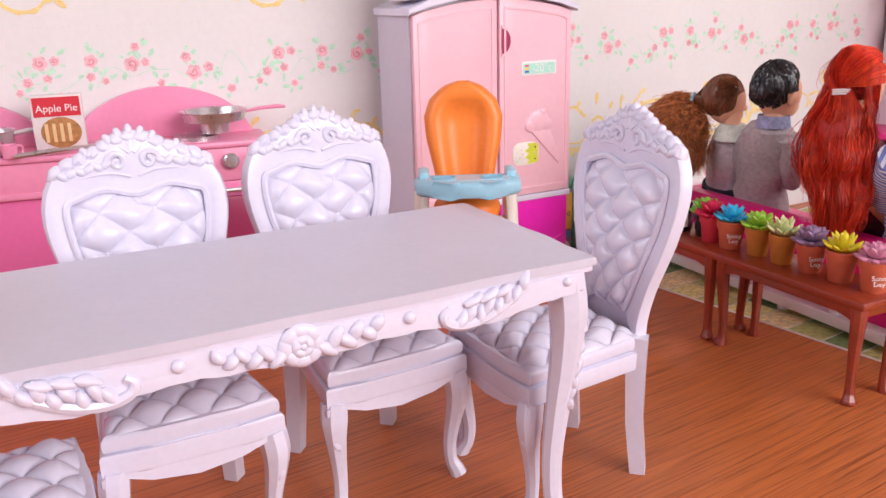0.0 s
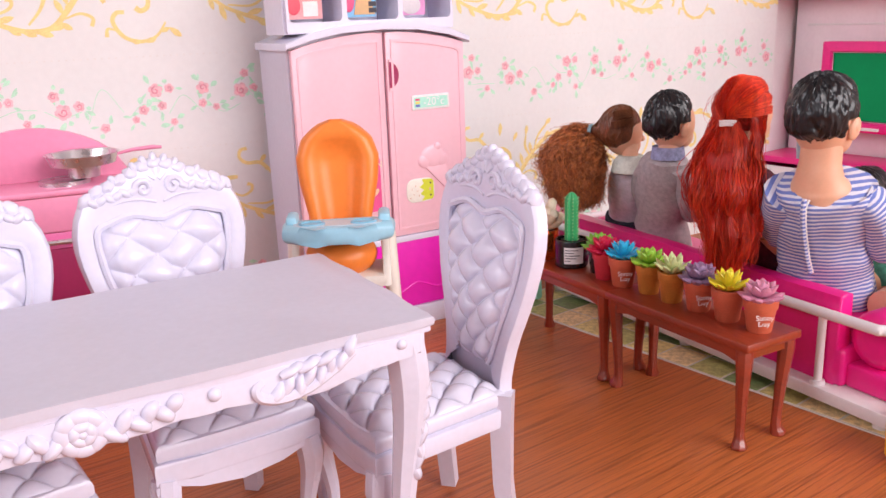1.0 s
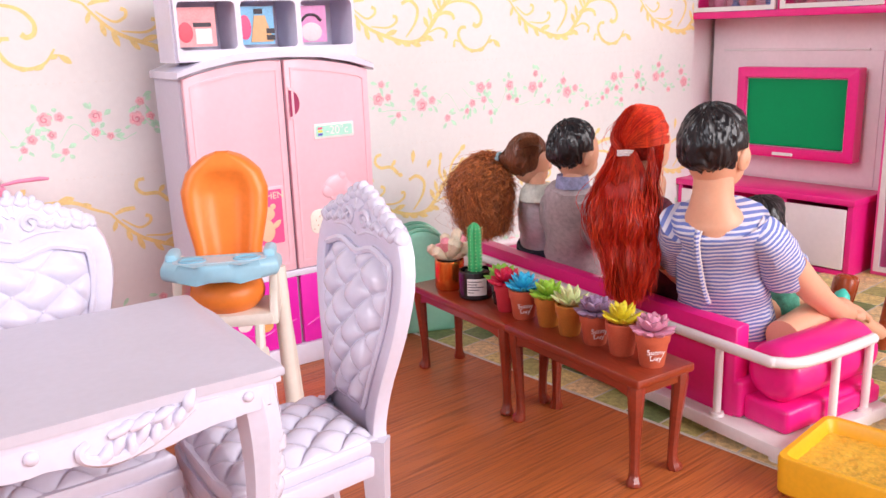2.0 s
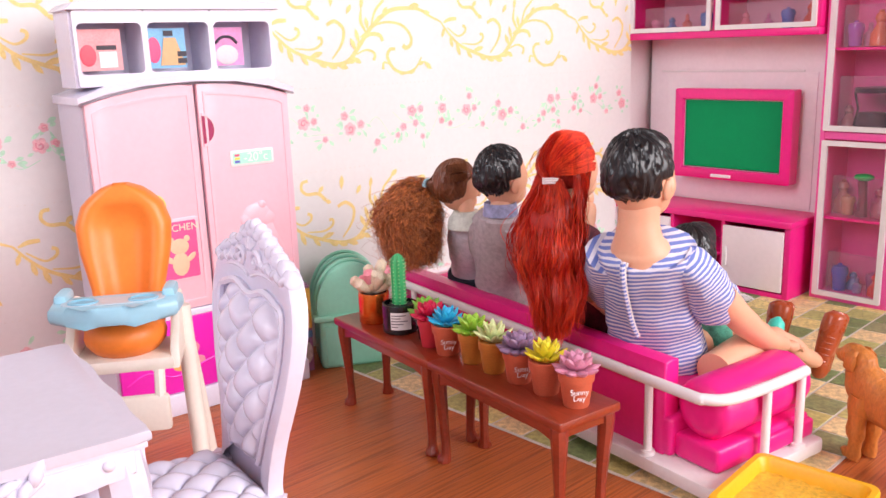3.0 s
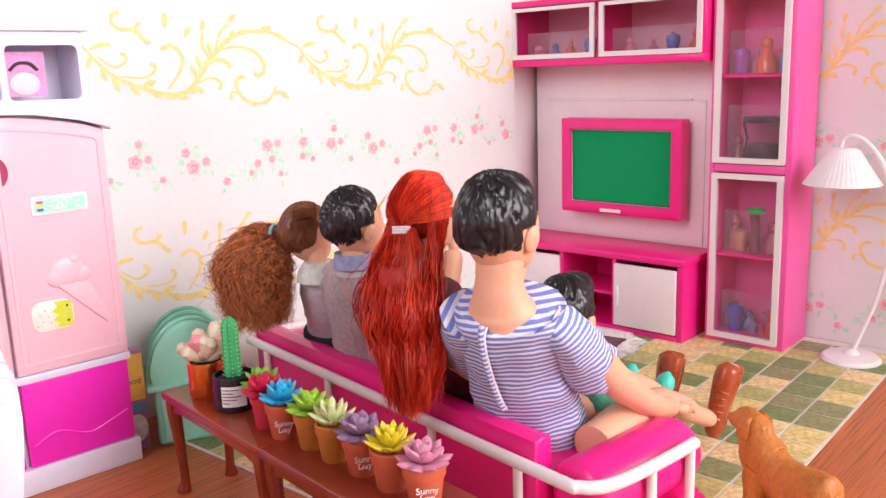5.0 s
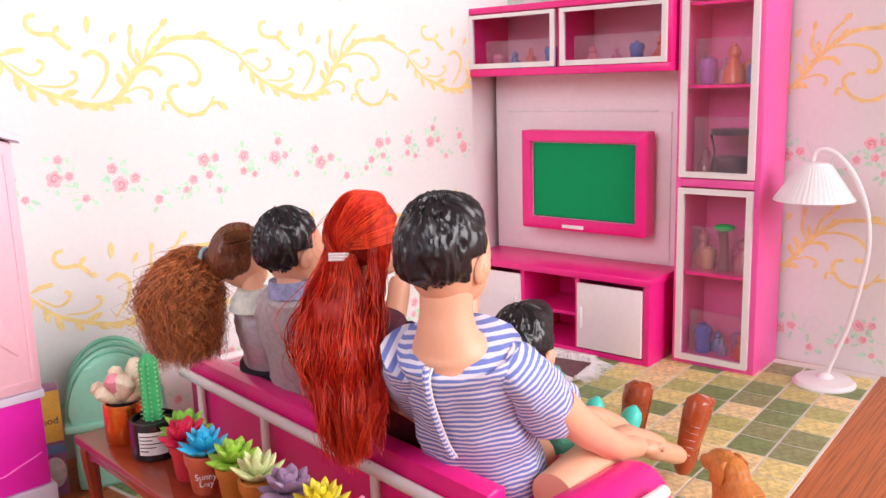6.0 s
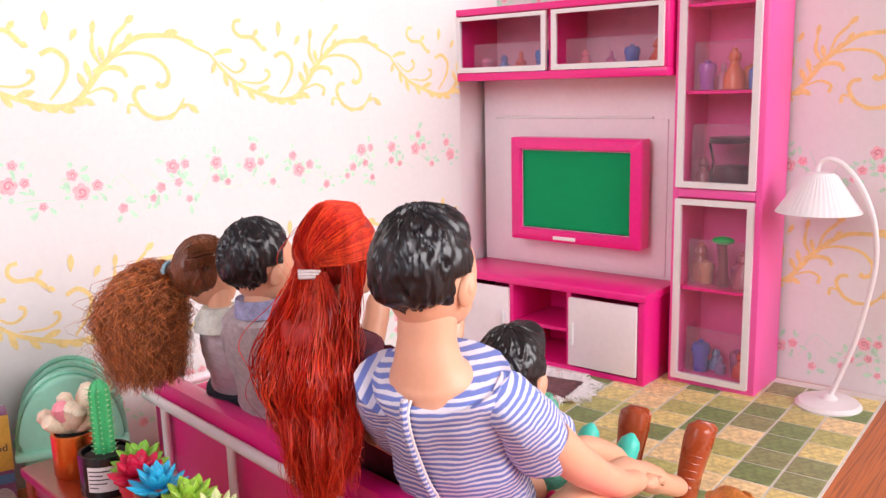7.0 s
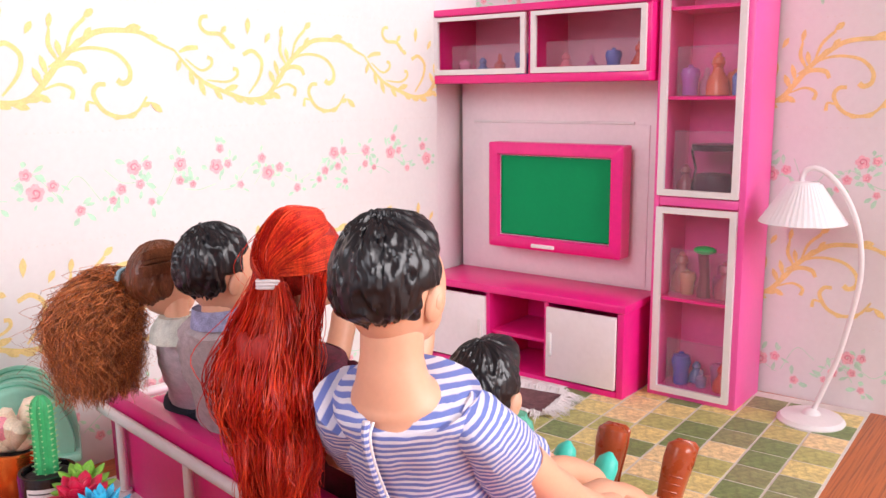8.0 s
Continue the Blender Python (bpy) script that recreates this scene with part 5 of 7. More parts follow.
def high_chair():
    t = thing("high_chair", 27.4, 34.9, 0, -32, "toy high chair with orange seat and sky-blue tray", "high chair")
    n = 18
    # shell back with a raised rim and a hollow
    bm = nb()
    def hwid(z):
        return float(np.interp(z, (9.0, 11.0, 13.0, 14.2, 15.2, 15.9, 16.2), (1.55, 1.7, 2.15, 2.25, 1.9, 1.1, 0.2)))
    rows = []
    for j in range(23):
        z = 8.9 + 7.25 * (1 - (1 - j / 22) ** 1.15)
        row = []
        for i in range(25):
            s = -1 + i / 12
            hollow = 0.75 * math.exp(-(s / 0.55) ** 4) * min(1, max(0, (15.2 - z) / 1.2)) ** 0.5
            y = 1.2 + (z - 9) * 0.2 - 0.62 * (1 - abs(s) ** 6) ** 0.5 + hollow
            row.append(bm.verts.new((s * hwid(z), y, z)))
        rows.append(row)
    for A, B in zip(rows, rows[1:]):
        for i in range(24):
            bm.faces.new((A[i], A[i + 1], B[i + 1], B[i]))
    bk = []
    for j, A in enumerate(rows):
        bk.append([bm.verts.new((v.co.x, 1.55 + (v.co.z - 9) * 0.2, v.co.z)) for v in (A[0], A[12], A[24])])
    for j in range(22):
        for i in range(2):
            bm.faces.new((bk[j][i], bk[j + 1][i], bk[j + 1][i + 1], bk[j][i + 1]))
        bm.faces.new((rows[j][0], bk[j][0], bk[j + 1][0], rows[j + 1][0]))
        bm.faces.new((rows[j][24], rows[j + 1][24], bk[j + 1][2], bk[j][2]))
    part("backrest", bm, ORANGE, t, "orange moulded backrest with a hollow")
    bm = nb()
    blob(bm, (0, -0.2, 9.4), (1.9, 1.9, 1.2), u=20, v=10)
    part("seat", bm, ORANGE, t)
    # tray with raised sides and two round recesses
    out = [(-2.9, -1.0), (-2.8, -2.3), (-2.0, -2.9), (-0.9, -3.0), (-0.6, -3.25), (0.6, -3.25), (0.9, -3.0), (2.0, -2.9), (2.8, -2.3), (2.9, -1.0), (2.3, -0.6), (1.9, -1.3), (-1.9, -1.3), (-2.3, -0.6)]
    tr = part("tray", prism(nb(), out, 10.6, 11.5, "xy", bevel=0.36, seg=4), SKY_BLUE, t, "sky-blue tray with two cup recesses")
    for x in (-1.3, 1.3):
        part("recess", lathe(nb(), [(0.05, 0.03), (0.48, 0.03), (0.56, 0.1), (0.66, 0.08), (0.68, 0.0)], x, -2.05, 11.51, 24, sy=0.7), mat("blue_recess", (0.25, 0.55, 0.72), 0.35), tr)
    part("tray_inset", prism(nb(), [(-2.3, -1.45), (-2.2, -2.3), (-1.7, -2.6), (1.7, -2.6), (2.2, -2.3), (2.3, -1.45)], 11.49, 11.53, "xy"), mat("pale_blue_inset", (0.55, 0.68, 0.76), 0.35), tr)
    for s in (-1, 1):
        part("tray_side", box(nb(), s * 2.35 - 0.3, s * 2.35 + 0.3, -1.8, -0.2, 11.25, 11.85, 0.2), SKY_BLUE, tr)
    # ivory frame
    bm = nb()
    prism(bm, [(-2.3, -1.9), (2.3, -1.9), (2.4, 1.4), (-2.4, 1.4)], 7.9, 8.6, "xy", bevel=0.25)
    part("seat_pan", bm, IVORY, t)
    for s in (-1, 1):
        part("arm", prism(nb(), [(-1.9, 8.0), (1.3, 8.2), (2.0, 10.2), (1.2, 11.0), (0.2, 10.6), (-1.7, 9.0)], s * 2.35 - 0.22, s * 2.35 + 0.22, "yz", bevel=0.12), IVORY, t)
        part("leg", tube(nb(), [(s * 2.5, 1.0, 10.2), (s * 2.7, 0.6, 5.0), (s * 2.9, 0.1, 0.4)], 0.42, 10), IVORY, t)
        part("leg", tube(nb(), [(s * 2.5, 1.2, 9.4), (s * 2.75, 2.4, 5.0), (s * 2.95, 3.6, 0.35)], 0.34, 10), IVORY, t)
        part("foot_rail", tube(nb(), smooth_path([(s * 2.9, -2.2, 0.35), (s * 3.0, -1.0, 0.3), (s * 3.0, 2.0, 0.3), (s * 2.95, 4.0, 0.35)], 4), 0.35, 8), IVORY, t)
    part("cross_rail", tube(nb(), [(-2.95, -1.9, 0.4), (2.95, -1.9, 0.4)], 0.3, 8), IVORY, t)
    part("foot_rest", box(nb(), -2.0, 2.0, -2.6, -2.1, 5.2, 7.0, 0.2), IVORY, t)
    for s in (-1, 1):
        part("hanger", tube(nb(), [(s * 1.6, -1.9, 8.0), (s * 1.6, -2.35, 6.8)], 0.25, 8), IVORY, t)


high_chair()

# ---- benches with succulents ----
def bench(x, y, label):
    t = thing("side_bench", x, y, 0, -6.5, label, "bench", "benches behind the sofa")
    part("top", prism(nb(), rrect(-1.95, 1.95, -5.15, 5.15, 0.12), 5.35, 5.8, "xy", bevel=0.1), BENCH_WOOD, t)
    for s in (-1, 1):
        n = 16
        low = [(-4.6 + 9.2 * k / n, 4.55 + 0.3 * min(1, 3 * math.sin(math.pi * k / n))) for k in range(n + 1)]
        part("apron", prism(nb(), [(4.6, 5.4), (-4.6, 5.4)] + low, s * 1.55 - 0.15, s * 1.55 + 0.15, "yz"), BENCH_WOOD, t)
        low = [(-1.5 + 3.0 * k / n, 4.55 + 0.3 * min(1, 3 * math.sin(math.pi * k / n))) for k in range(n + 1)]
        part("end_apron", prism(nb(), [(1.5, 5.4), (-1.5, 5.4)] + low, s * 4.65 - 0.15, s * 4.65 + 0.15, "xz"), BENCH_WOOD, t)
        for q in (-1, 1):
            bm = nb()
            tube(bm, smooth_path([(s * 1.5, q * 4.6, 5.4), (s * 1.5, q * 4.62, 4.6), (s * 1.4, q * 4.52, 2.5), (s * 1.34, q * 4.47, 0.7), (s * 1.42, q * 4.55, 0.15), (s * 1.44, q * 4.57, 0.0)], 3),
                 [0.42] * 3 + [0.4, 0.36, 0.32] + [0.29, 0.26, 0.25] + [0.26, 0.3, 0.36] + [0.4, 0.4, 0.4] + [0.38], 8)
            part("leg", bm, BENCH_WOOD, t)


bench(42.0, 23.1, "red-brown wooden toy bench holding a row of succulents")
bench(43.1, 33.2, "red-brown wooden toy bench with cactus and succulents")


def rosette(t, leaf_mat, r, h, n, lw, up=35):
    """Fleshy pointed leaves in three whorls."""
    for w, (k, el, ln) in enumerate(((n, up - 22, 1.0), (n - 2, up + 8, 0.85), (max(n - 4, 3), up + 34, 0.6))):
        for j in range(k):
            a = 2 * math.pi * (j + 0.37 * w) / k
            e = radians(el)
            d = Vector((math.cos(a) * math.cos(e), math.sin(a) * math.cos(e), math.sin(e)))
            L = r * ln
            bm = nb()
            p = [d * L * q + Vector((0, 0, h + 0.12 * w * r + 0.18 * L * q * q)) for q in (0.08, 0.35, 0.65, 0.88, 1.0)]
            tube(bm, p, [lw * 0.45, lw, lw * 1.05, lw * 0.6, lw * 0.06], 7, flat=0.55)
            part("leaf", bm, leaf_mat, t)


def pot(x, y, mat_pot, leaf_mat, label, r=0.85, h=1.7, n=8, spread=1.15, lw=0.24, up=35, writing="", black=False):
    t = thing("potted_succulent", x, y, 5.8, -40 + random.Random(int(x * y)).uniform(-8, 8), label, "plant", "succulents on the benches")
    if black:
        prof = [(0.1, 0), (r * 0.92, 0), (r, 0.1), (r, h - 0.1), (r * 0.97, h), (r * 0.86, h), (r * 0.84, h - 0.25), (0.1, h - 0.25)]
    else:
        prof = [(0.1, 0), (r * 0.68, 0), (r * 0.72, 0.06), (r * 0.9, h * 0.72), (r * 0.98, h * 0.73), (r * 1.02, h * 0.98), (r * 0.98, h), (r * 0.86, h), (r * 0.82, h - 0.2), (0.1, h - 0.2)]
    p = part("pot", lathe(nb(), prof, seg=26), mat_pot, t)
    part("soil", blob(nb(), (0, 0, h - 0.2), (r * 0.82, r * 0.82, 0.14), u=16, v=6, rough=0.3, freq=5), SOIL if black else mat_pot, t)
    if leaf_mat:
        rosette(t, leaf_mat, spread, h - 0.15, n, lw, up=up)
    if writing:
        for k, w in enumerate(writing.split()):
            stone_sticker_text(p, w, 0.36, 0.0, -r * 0.88 - 0.0 + 0.07 * k, h * 0.52 - 0.33 * k, PRINT_WHITE, 82)
    return t


def leafm(name, c, v=0.18):
    return mat(name, c, 0.42, var=v, scale=160, bump=0.06, sss=0.1)


pot(41.7, 19.1, TERRA, leafm("dusty_pink_leaf", (0.62, 0.26, 0.38)), "dusty pink succulent in a terracotta pot", n=9, lw=0.28, up=30, writing="Sunny Day")
pot(41.85, 21.05, TERRA, leafm("yellow_leaf", (0.72, 0.62, 0.03)), "bright yellow-green spiky succulent in a terracotta pot", n=10, lw=0.2, up=42)
pot(42.0, 22.95, TERRA, leafm("mauve_leaf", (0.28, 0.18, 0.30)), "mauve-grey succulent in a lettered terracotta pot", r=0.82, n=9, lw=0.3, up=28, writing="Sunny Day")
pot(42.1, 24.8, OCHRE, leafm("pale_lime_leaf", (0.62, 0.70, 0.34)), "pale lime succulent with pointed leaves in an ochre pot", r=0.78, n=8, lw=0.2, up=48)
pot(42.35, 26.6, OCHRE, leafm("lime_leaf", (0.30, 0.55, 0.05)), "lime green succulent in an ochre pot", r=0.78, n=9, lw=0.26, up=32)
pot(42.3, 28.5, TERRA, leafm("turquoise_leaf", (0.03, 0.45, 0.72)), "turquoise succulent in a lettered terracotta pot", n=11, lw=0.19, up=38, writing="Sunny Day")
pot(42.5, 30.1, mat("red_pot", (0.55, 0.03, 0.05), 0.45), leafm("crimson_leaf", (0.55, 0.01, 0.06)), "crimson succulent in a red pot", r=0.75, n=8, lw=0.3, up=30)
pot(43.2, 31.2, BLACK, leafm("fresh_green_leaf", (0.22, 0.50, 0.06)), "fresh green succulent with red tips in a dark pot", r=0.75, h=1.6, n=9, lw=0.24, up=25)


def cactus():
    t = pot(43.0, 33.4, BLACK, None, "green column cactus in a glossy black labelled pot", r=1.05, h=1.75, black=True)
    bm = nb()
    n, rows = 40, []
    for j in range(26):
        z = 1.5 + 3.2 * j / 25
        r = 0.36 * math.sqrt(max(0.0, 1 - max(0, (j - 20) / 5.2) ** 2))
        rows.append([bm.verts.new(((r * (1 + 0.16 * math.cos(8 * a))) * math.cos(a), (r * (1 + 0.16 * math.cos(8 * a))) * math.sin(a), z)) for a in (2 * math.pi * k / n for k in range(n))])
    for A, B in zip(rows, rows[1:]):
        for k in range(n):
            bm.faces.new((A[k], A[(k + 1) % n], B[(k + 1) % n], B[k]))
    bm.faces.new(rows[-1])
    c = part("cactus_stem", bm, leafm("cactus_green", (0.05, 0.42, 0.15)), t, "ribbed green cactus column")
    bm = nb()
    for k in range(8):
        a = 2 * math.pi * k / 8
        for j in range(13):
            z = 1.7 + 0.22 * j
            tube(bm, [(0.40 * math.cos(a), 0.40 * math.sin(a), z), (0.52 * math.cos(a + 0.1), 0.52 * math.sin(a + 0.1), z + 0.05)], [0.045, 0.008], 4)
    part("spine", bm, leafm("pale_spine", (0.35, 0.62, 0.30)), c)
    bm = nb()
    rows = []
    for k in range(9):
        a = radians(-125 + 8.5 * k)
        rows.append([bm.verts.new((1.065 * math.cos(a), 1.065 * math.sin(a), z)) for z in (0.35, 1.4)])
    for A, B in zip(rows, rows[1:]):
        bm.faces.new((A[0], B[0], B[1], A[1]))
    lb = part("label", bm, PRINT_WHITE, t, "white paper label with dark lines")
    for k in range(5):
        a = radians(-120)
        bm = nb()
        w = (46, 30, 52, 38, 20)[k]
        q = [(1.075 * math.cos(radians(-122 + w * u / 6)), 1.075 * math.sin(radians(-122 + w * u / 6))) for u in range(7)]
        z = 1.2 - 0.17 * k
        for (x0, y0), (x1, y1) in zip(q, q[1:]):
            bm.faces.new([bm.verts.new(c) for c in ((x0, y0, z), (x1, y1, z), (x1, y1, z + 0.05), (x0, y0, z + 0.05))])
        part("text_bar", bm, PRINT_DARK, lb)


cactus()


def jelly_plant():
    t = pot(43.1, 36.0, COPPER, None, "plump cream and pink succulent in a shiny copper pot", r=0.95, h=1.9, black=True)
    cm, pm = leafm("cream_leaf", (0.80, 0.70, 0.52)), leafm("rosy_leaf", (0.82, 0.30, 0.36))
    rng = random.Random(9)
    for k in range(18):
        a, e = rng.uniform(0, 6.28), radians(rng.uniform(35, 85))
        d = Vector((math.cos(a) * math.cos(e), math.sin(a) * math.cos(e), math.sin(e)))
        bm = nb()
        ln = rng.uniform(1.2, 2.3)
        p = [d * ln * q + Vector((0, 0, 1.8)) for q in (0.1, 0.4, 0.7, 0.92, 1.0)]
        tube(bm, p, [0.14, 0.28, 0.37, 0.3, 0.05], 12)
        part("leaf", bm, pm if k % 4 == 0 else cm, t)


jelly_plant()

# ---- sofa ----
def sofa():
    t = thing("toy_sofa", 46.55, 14.7, 0, -8.0, "hot pink toy sofa with white rails and base", "sofa")
    L = 29.2
    part("base", prism(nb(), rrect(-0.2, 8.9, -0.2, L, 0.35), 0.5, 1.25, "xy", bevel=0.12), WHITE_WARM, t, "white plastic base")
    for x in (0.6, 8.0):
        for y in (0.7, L / 2, L - 0.9):
            part("foot", lathe(nb(), [(0.05, 0), (0.4, 0), (0.45, 0.55), (0.05, 0.55)], x, y, 0, 14), WHITE_WARM, t)
    part("seat_base", box(nb(), 0.75, 8.7, 3.3, L - 0.6, 1.25, 3.4, 0.25, 3), HOT, t)
    part("seat_cushion", box(nb(), 1.9, 8.9, 3.6, L - 2.6, 3.3, 4.4, 0.4, 3), HOT, t)
    bm = nb()
    prism(bm, [(0.75, 1.25), (1.9, 1.25), (1.75, 6.3), (1.2, 6.45), (0.7, 6.3)], 3.7, L - 0.4, "xz", bevel=0.15, seg=3)
    part("backrest", bm, HOT, t)
    part("arm_base", box(nb(), 1.1, 8.6, 0.6, 3.4, 1.25, 2.6, 0.25, 3), HOT, t)
    part("arm_shelf", box(nb(), 4.6, 8.7, 0.35, 2.0, 1.3, 2.3, 0.2, 3), HOT, t)
    for y in (2.05, L - 2.2):
        part("bolster", tube(nb(), [(1.3, y, 4.15), (1.45, y, 4.15), (1.8, y, 4.15), (8.0, y, 4.15), (8.5, y, 4.15), (8.75, y, 4.15)], [0.9, 1.35, 1.6, 1.62, 1.45, 0.9], 24), HOT, t, "round hot pink bolster arm")
    rz = 5.35
    part("rail", tube(nb(), smooth_path([(0.35, L - 0.3, rz), (0.3, 14, rz), (0.25, 2.6, rz), (0.45, 1.0, rz), (1.6, 0.25, rz), (4.2, 0.1, rz), (6.6, 0.15, rz), (7.3, 0.2, rz)], 7), 0.29, 12), WHITE_WARM, t, "white tubular rail")
    part("rail", tube(nb(), smooth_path([(0.35, L - 0.3, rz), (1.6, L + 0.1, rz), (7.3, L + 0.1, rz)], 5), 0.29, 12), WHITE_WARM, t)
    for x, y in ((0.3, 4.4), (0.3, 10.3), (0.32, 19.6), (0.34, 26.7), (4.1, 0.15), (7.0, 0.2)):
        bm = nb()
        tube(bm, [(x, y, 1.1), (x, y, rz)], 0.22, 12)
        lathe(bm, [(0.05, 1.2), (0.42, 1.2), (0.38, 1.45), (0.05, 1.5)], x, y, 0, 12)
        part("post", bm, WHITE_WARM, t)


sofa()


# ---- dolls on the sofa: plain figures, one mesh each ----
def doll(name, origin, bm, mats, label, axes=()):
    """axes: material index -> (point, way, pitch) for the stripes' course over a garment."""
    uv = bm.loops.layers.uv.new("UVMap")
    rules = dict(axes)
    for f in bm.faces:
        if f.material_index in rules:
            p, w, pitch = rules[f.material_index]
            p, w = Vector(p), Vector(w).normalized()
            for lp in f.loops:
                d = lp.vert.co - p
                lp[uv].uv = (0.0, d.dot(w) / pitch + 0.12 * noise.noise(lp.vert.co * 0.5))
    o = Vector(origin)
    for v in bm.verts:
        v.co -= o
    return solo(name, bm, mats, *origin, 0, label, "doll", "dolls on the sofa")


def strands(bm, roots, mi, rad, rng, wave=0.2, seg=4, n=9, curl=0.0, loose=6.3):
    """Locks of hair; each root is (start, [control points]) and gets its own waver."""
    for pts in roots:
        P = smooth_path(pts, n)
        a, b = rng.uniform(0, loose), rng.uniform(0, loose)
        m = len(P)
        Q = []
        for i, p in enumerate(P):
            t = i / (m - 1)
            k = wave * min(1, 2 * t)
            Q.append(p + Vector((k * math.sin(a + 7 * t + curl * 14 * t), k * math.sin(b + 6 * t + curl * 16 * t), 0.3 * k * math.sin(a + b + 9 * t))))
        r = rad * rng.uniform(0.7, 1.3)
        tube(bm, Q, [r * (0.55 + 0.9 * math.sin(math.pi * min(0.95, 0.12 + i / m))) for i in range(m)], seg, mi, close=False)


def cloth_folds(bm, mis, amp, freq):
    """Soft creases in the garments."""
    for v in bm.verts:
        if any(f.material_index in mis for f in v.link_faces):
            v.co += amp * Vector((noise.noise(v.co * freq), noise.noise(v.co * freq + Vector((9, 0, 0))), 0.5 * noise.noise(v.co * freq + Vector((0, 9, 0)))))


def step(a, b, v):
    t = min(1.0, max(0.0, (v - a) / (b - a)))
    return t * t * (3 - 2 * t)


def doll_head(bm, c, yaw, size, rng, mi_hair=1, tufts=1.0, quiff=0.0, pitch=0.0, ears=True, low=1.0):
    """A head that faces +x before its turn: skull, jaw, nose and ears, under a cap of combed hair."""
    n0 = len(bm.verts)
    blob(bm, (0.22, 0, -0.15), (1.5, 1.28, 1.72), u=28, v=18)
    blob(bm, (0.72, 0, -1.0), (0.98, 0.92, 0.86), u=20, v=14)
    blob(bm, (1.72, 0, -0.42), (0.26, 0.2, 0.26), u=10, v=8)
    if ears:
        for s in (-1, 1):
            blob(bm, (0.22, s * 1.32, -0.42), (0.33, 0.17, 0.52), rot=(0, 14, s * 14), u=14, v=10)
            blob(bm, (0.26, s * 1.44, -0.36), (0.16, 0.09, 0.26), rot=(0, 14, 0), u=10, v=8)
    vs = bmesh.ops.create_uvsphere(bm, u_segments=150, v_segments=90, radius=1)["verts"]
    off = Vector((rng.uniform(0, 9), rng.uniform(0, 9), 0))
    for p in vs:
        d = p.co.copy()
        k = 1.0
        k -= 0.34 * step(0.35, 0.7, d.x) * step(0.42, 0.12, d.z)
        if ears:
            k -= 0.26 * step(-0.2, -0.02, d.x + 0.25 * d.z) * step(-0.02, -0.2, d.z)
        k -= 0.16 * low * step(-0.3, -0.75, d.z) + 0.16 * low * step(-0.75, -1.0, d.z)
        k += quiff * step(0.2, 0.75, d.x) * step(0.35, 0.75, d.z)
        # combed locks run down from the crown
        u = math.atan2(d.y, d.x + 0.25)
        q = Vector((5.0 * math.cos(u), 5.0 * math.sin(u), 2.5 * d.z)) + off
        w = noise.noise_vector(q * 0.5) * 1.1
        k += tufts * (0.06 * noise.noise(q * 0.45) + 0.15 * (0.3 - abs(noise.noise(q * 0.8 + w))) + 0.085 * (0.28 - abs(noise.noise(q * 1.9 + w))))
        p.co = Vector((-0.14 + 1.66 * d.x * k, 1.46 * d.y * k, 0.14 + 1.84 * d.z * k))
    for f in {f for p in vs for f in p.link_faces}:
        f.material_index = mi_hair
    m = Matrix.Rotation(radians(yaw), 3, "Z") @ Matrix.Rotation(radians(pitch), 3, "Y")
    for v in list(bm.verts)[n0:]:
        v.co = Vector(c) + m @ (v.co * size)
    return m


def clumped(rng, clumps, each, base, spread, rad, waver):
    """Roots for wavy hair: locks that share a course, and hairs that stray a little from it."""
    out = []
    for k in range(clumps):
        u, s = rng.uniform(-1, 1), rng.uniform(-1, 1)
        P = base(u, s)
        ph = rng.uniform(0, 6.3)
        P = [Vector(p) + Vector((waver * 0.5 * math.sin(ph + 1.7 * i), waver * math.sin(ph + 1.9 * i), 0)) * min(1, i / 2) for i, p in enumerate(P)]
        for j in range(each):
            o = Vector((rng.gauss(0, spread), rng.gauss(0, spread), rng.gauss(0, spread * 0.6)))
            out.append([p + o * (0.5 + 0.5 * min(1, i / 2)) for i, p in enumerate(P)])
    return out


def face_to(bm, start, centre, degrees, shift):
    """Turns what was built since about an upright line, and moves it."""
    m = Matrix.Rotation(radians(degrees), 3, "Z")
    c, s = Vector(centre), Vector(shift)
    for v in list(bm.verts)[start:]:
        v.co = c + m @ (v.co - c) + s


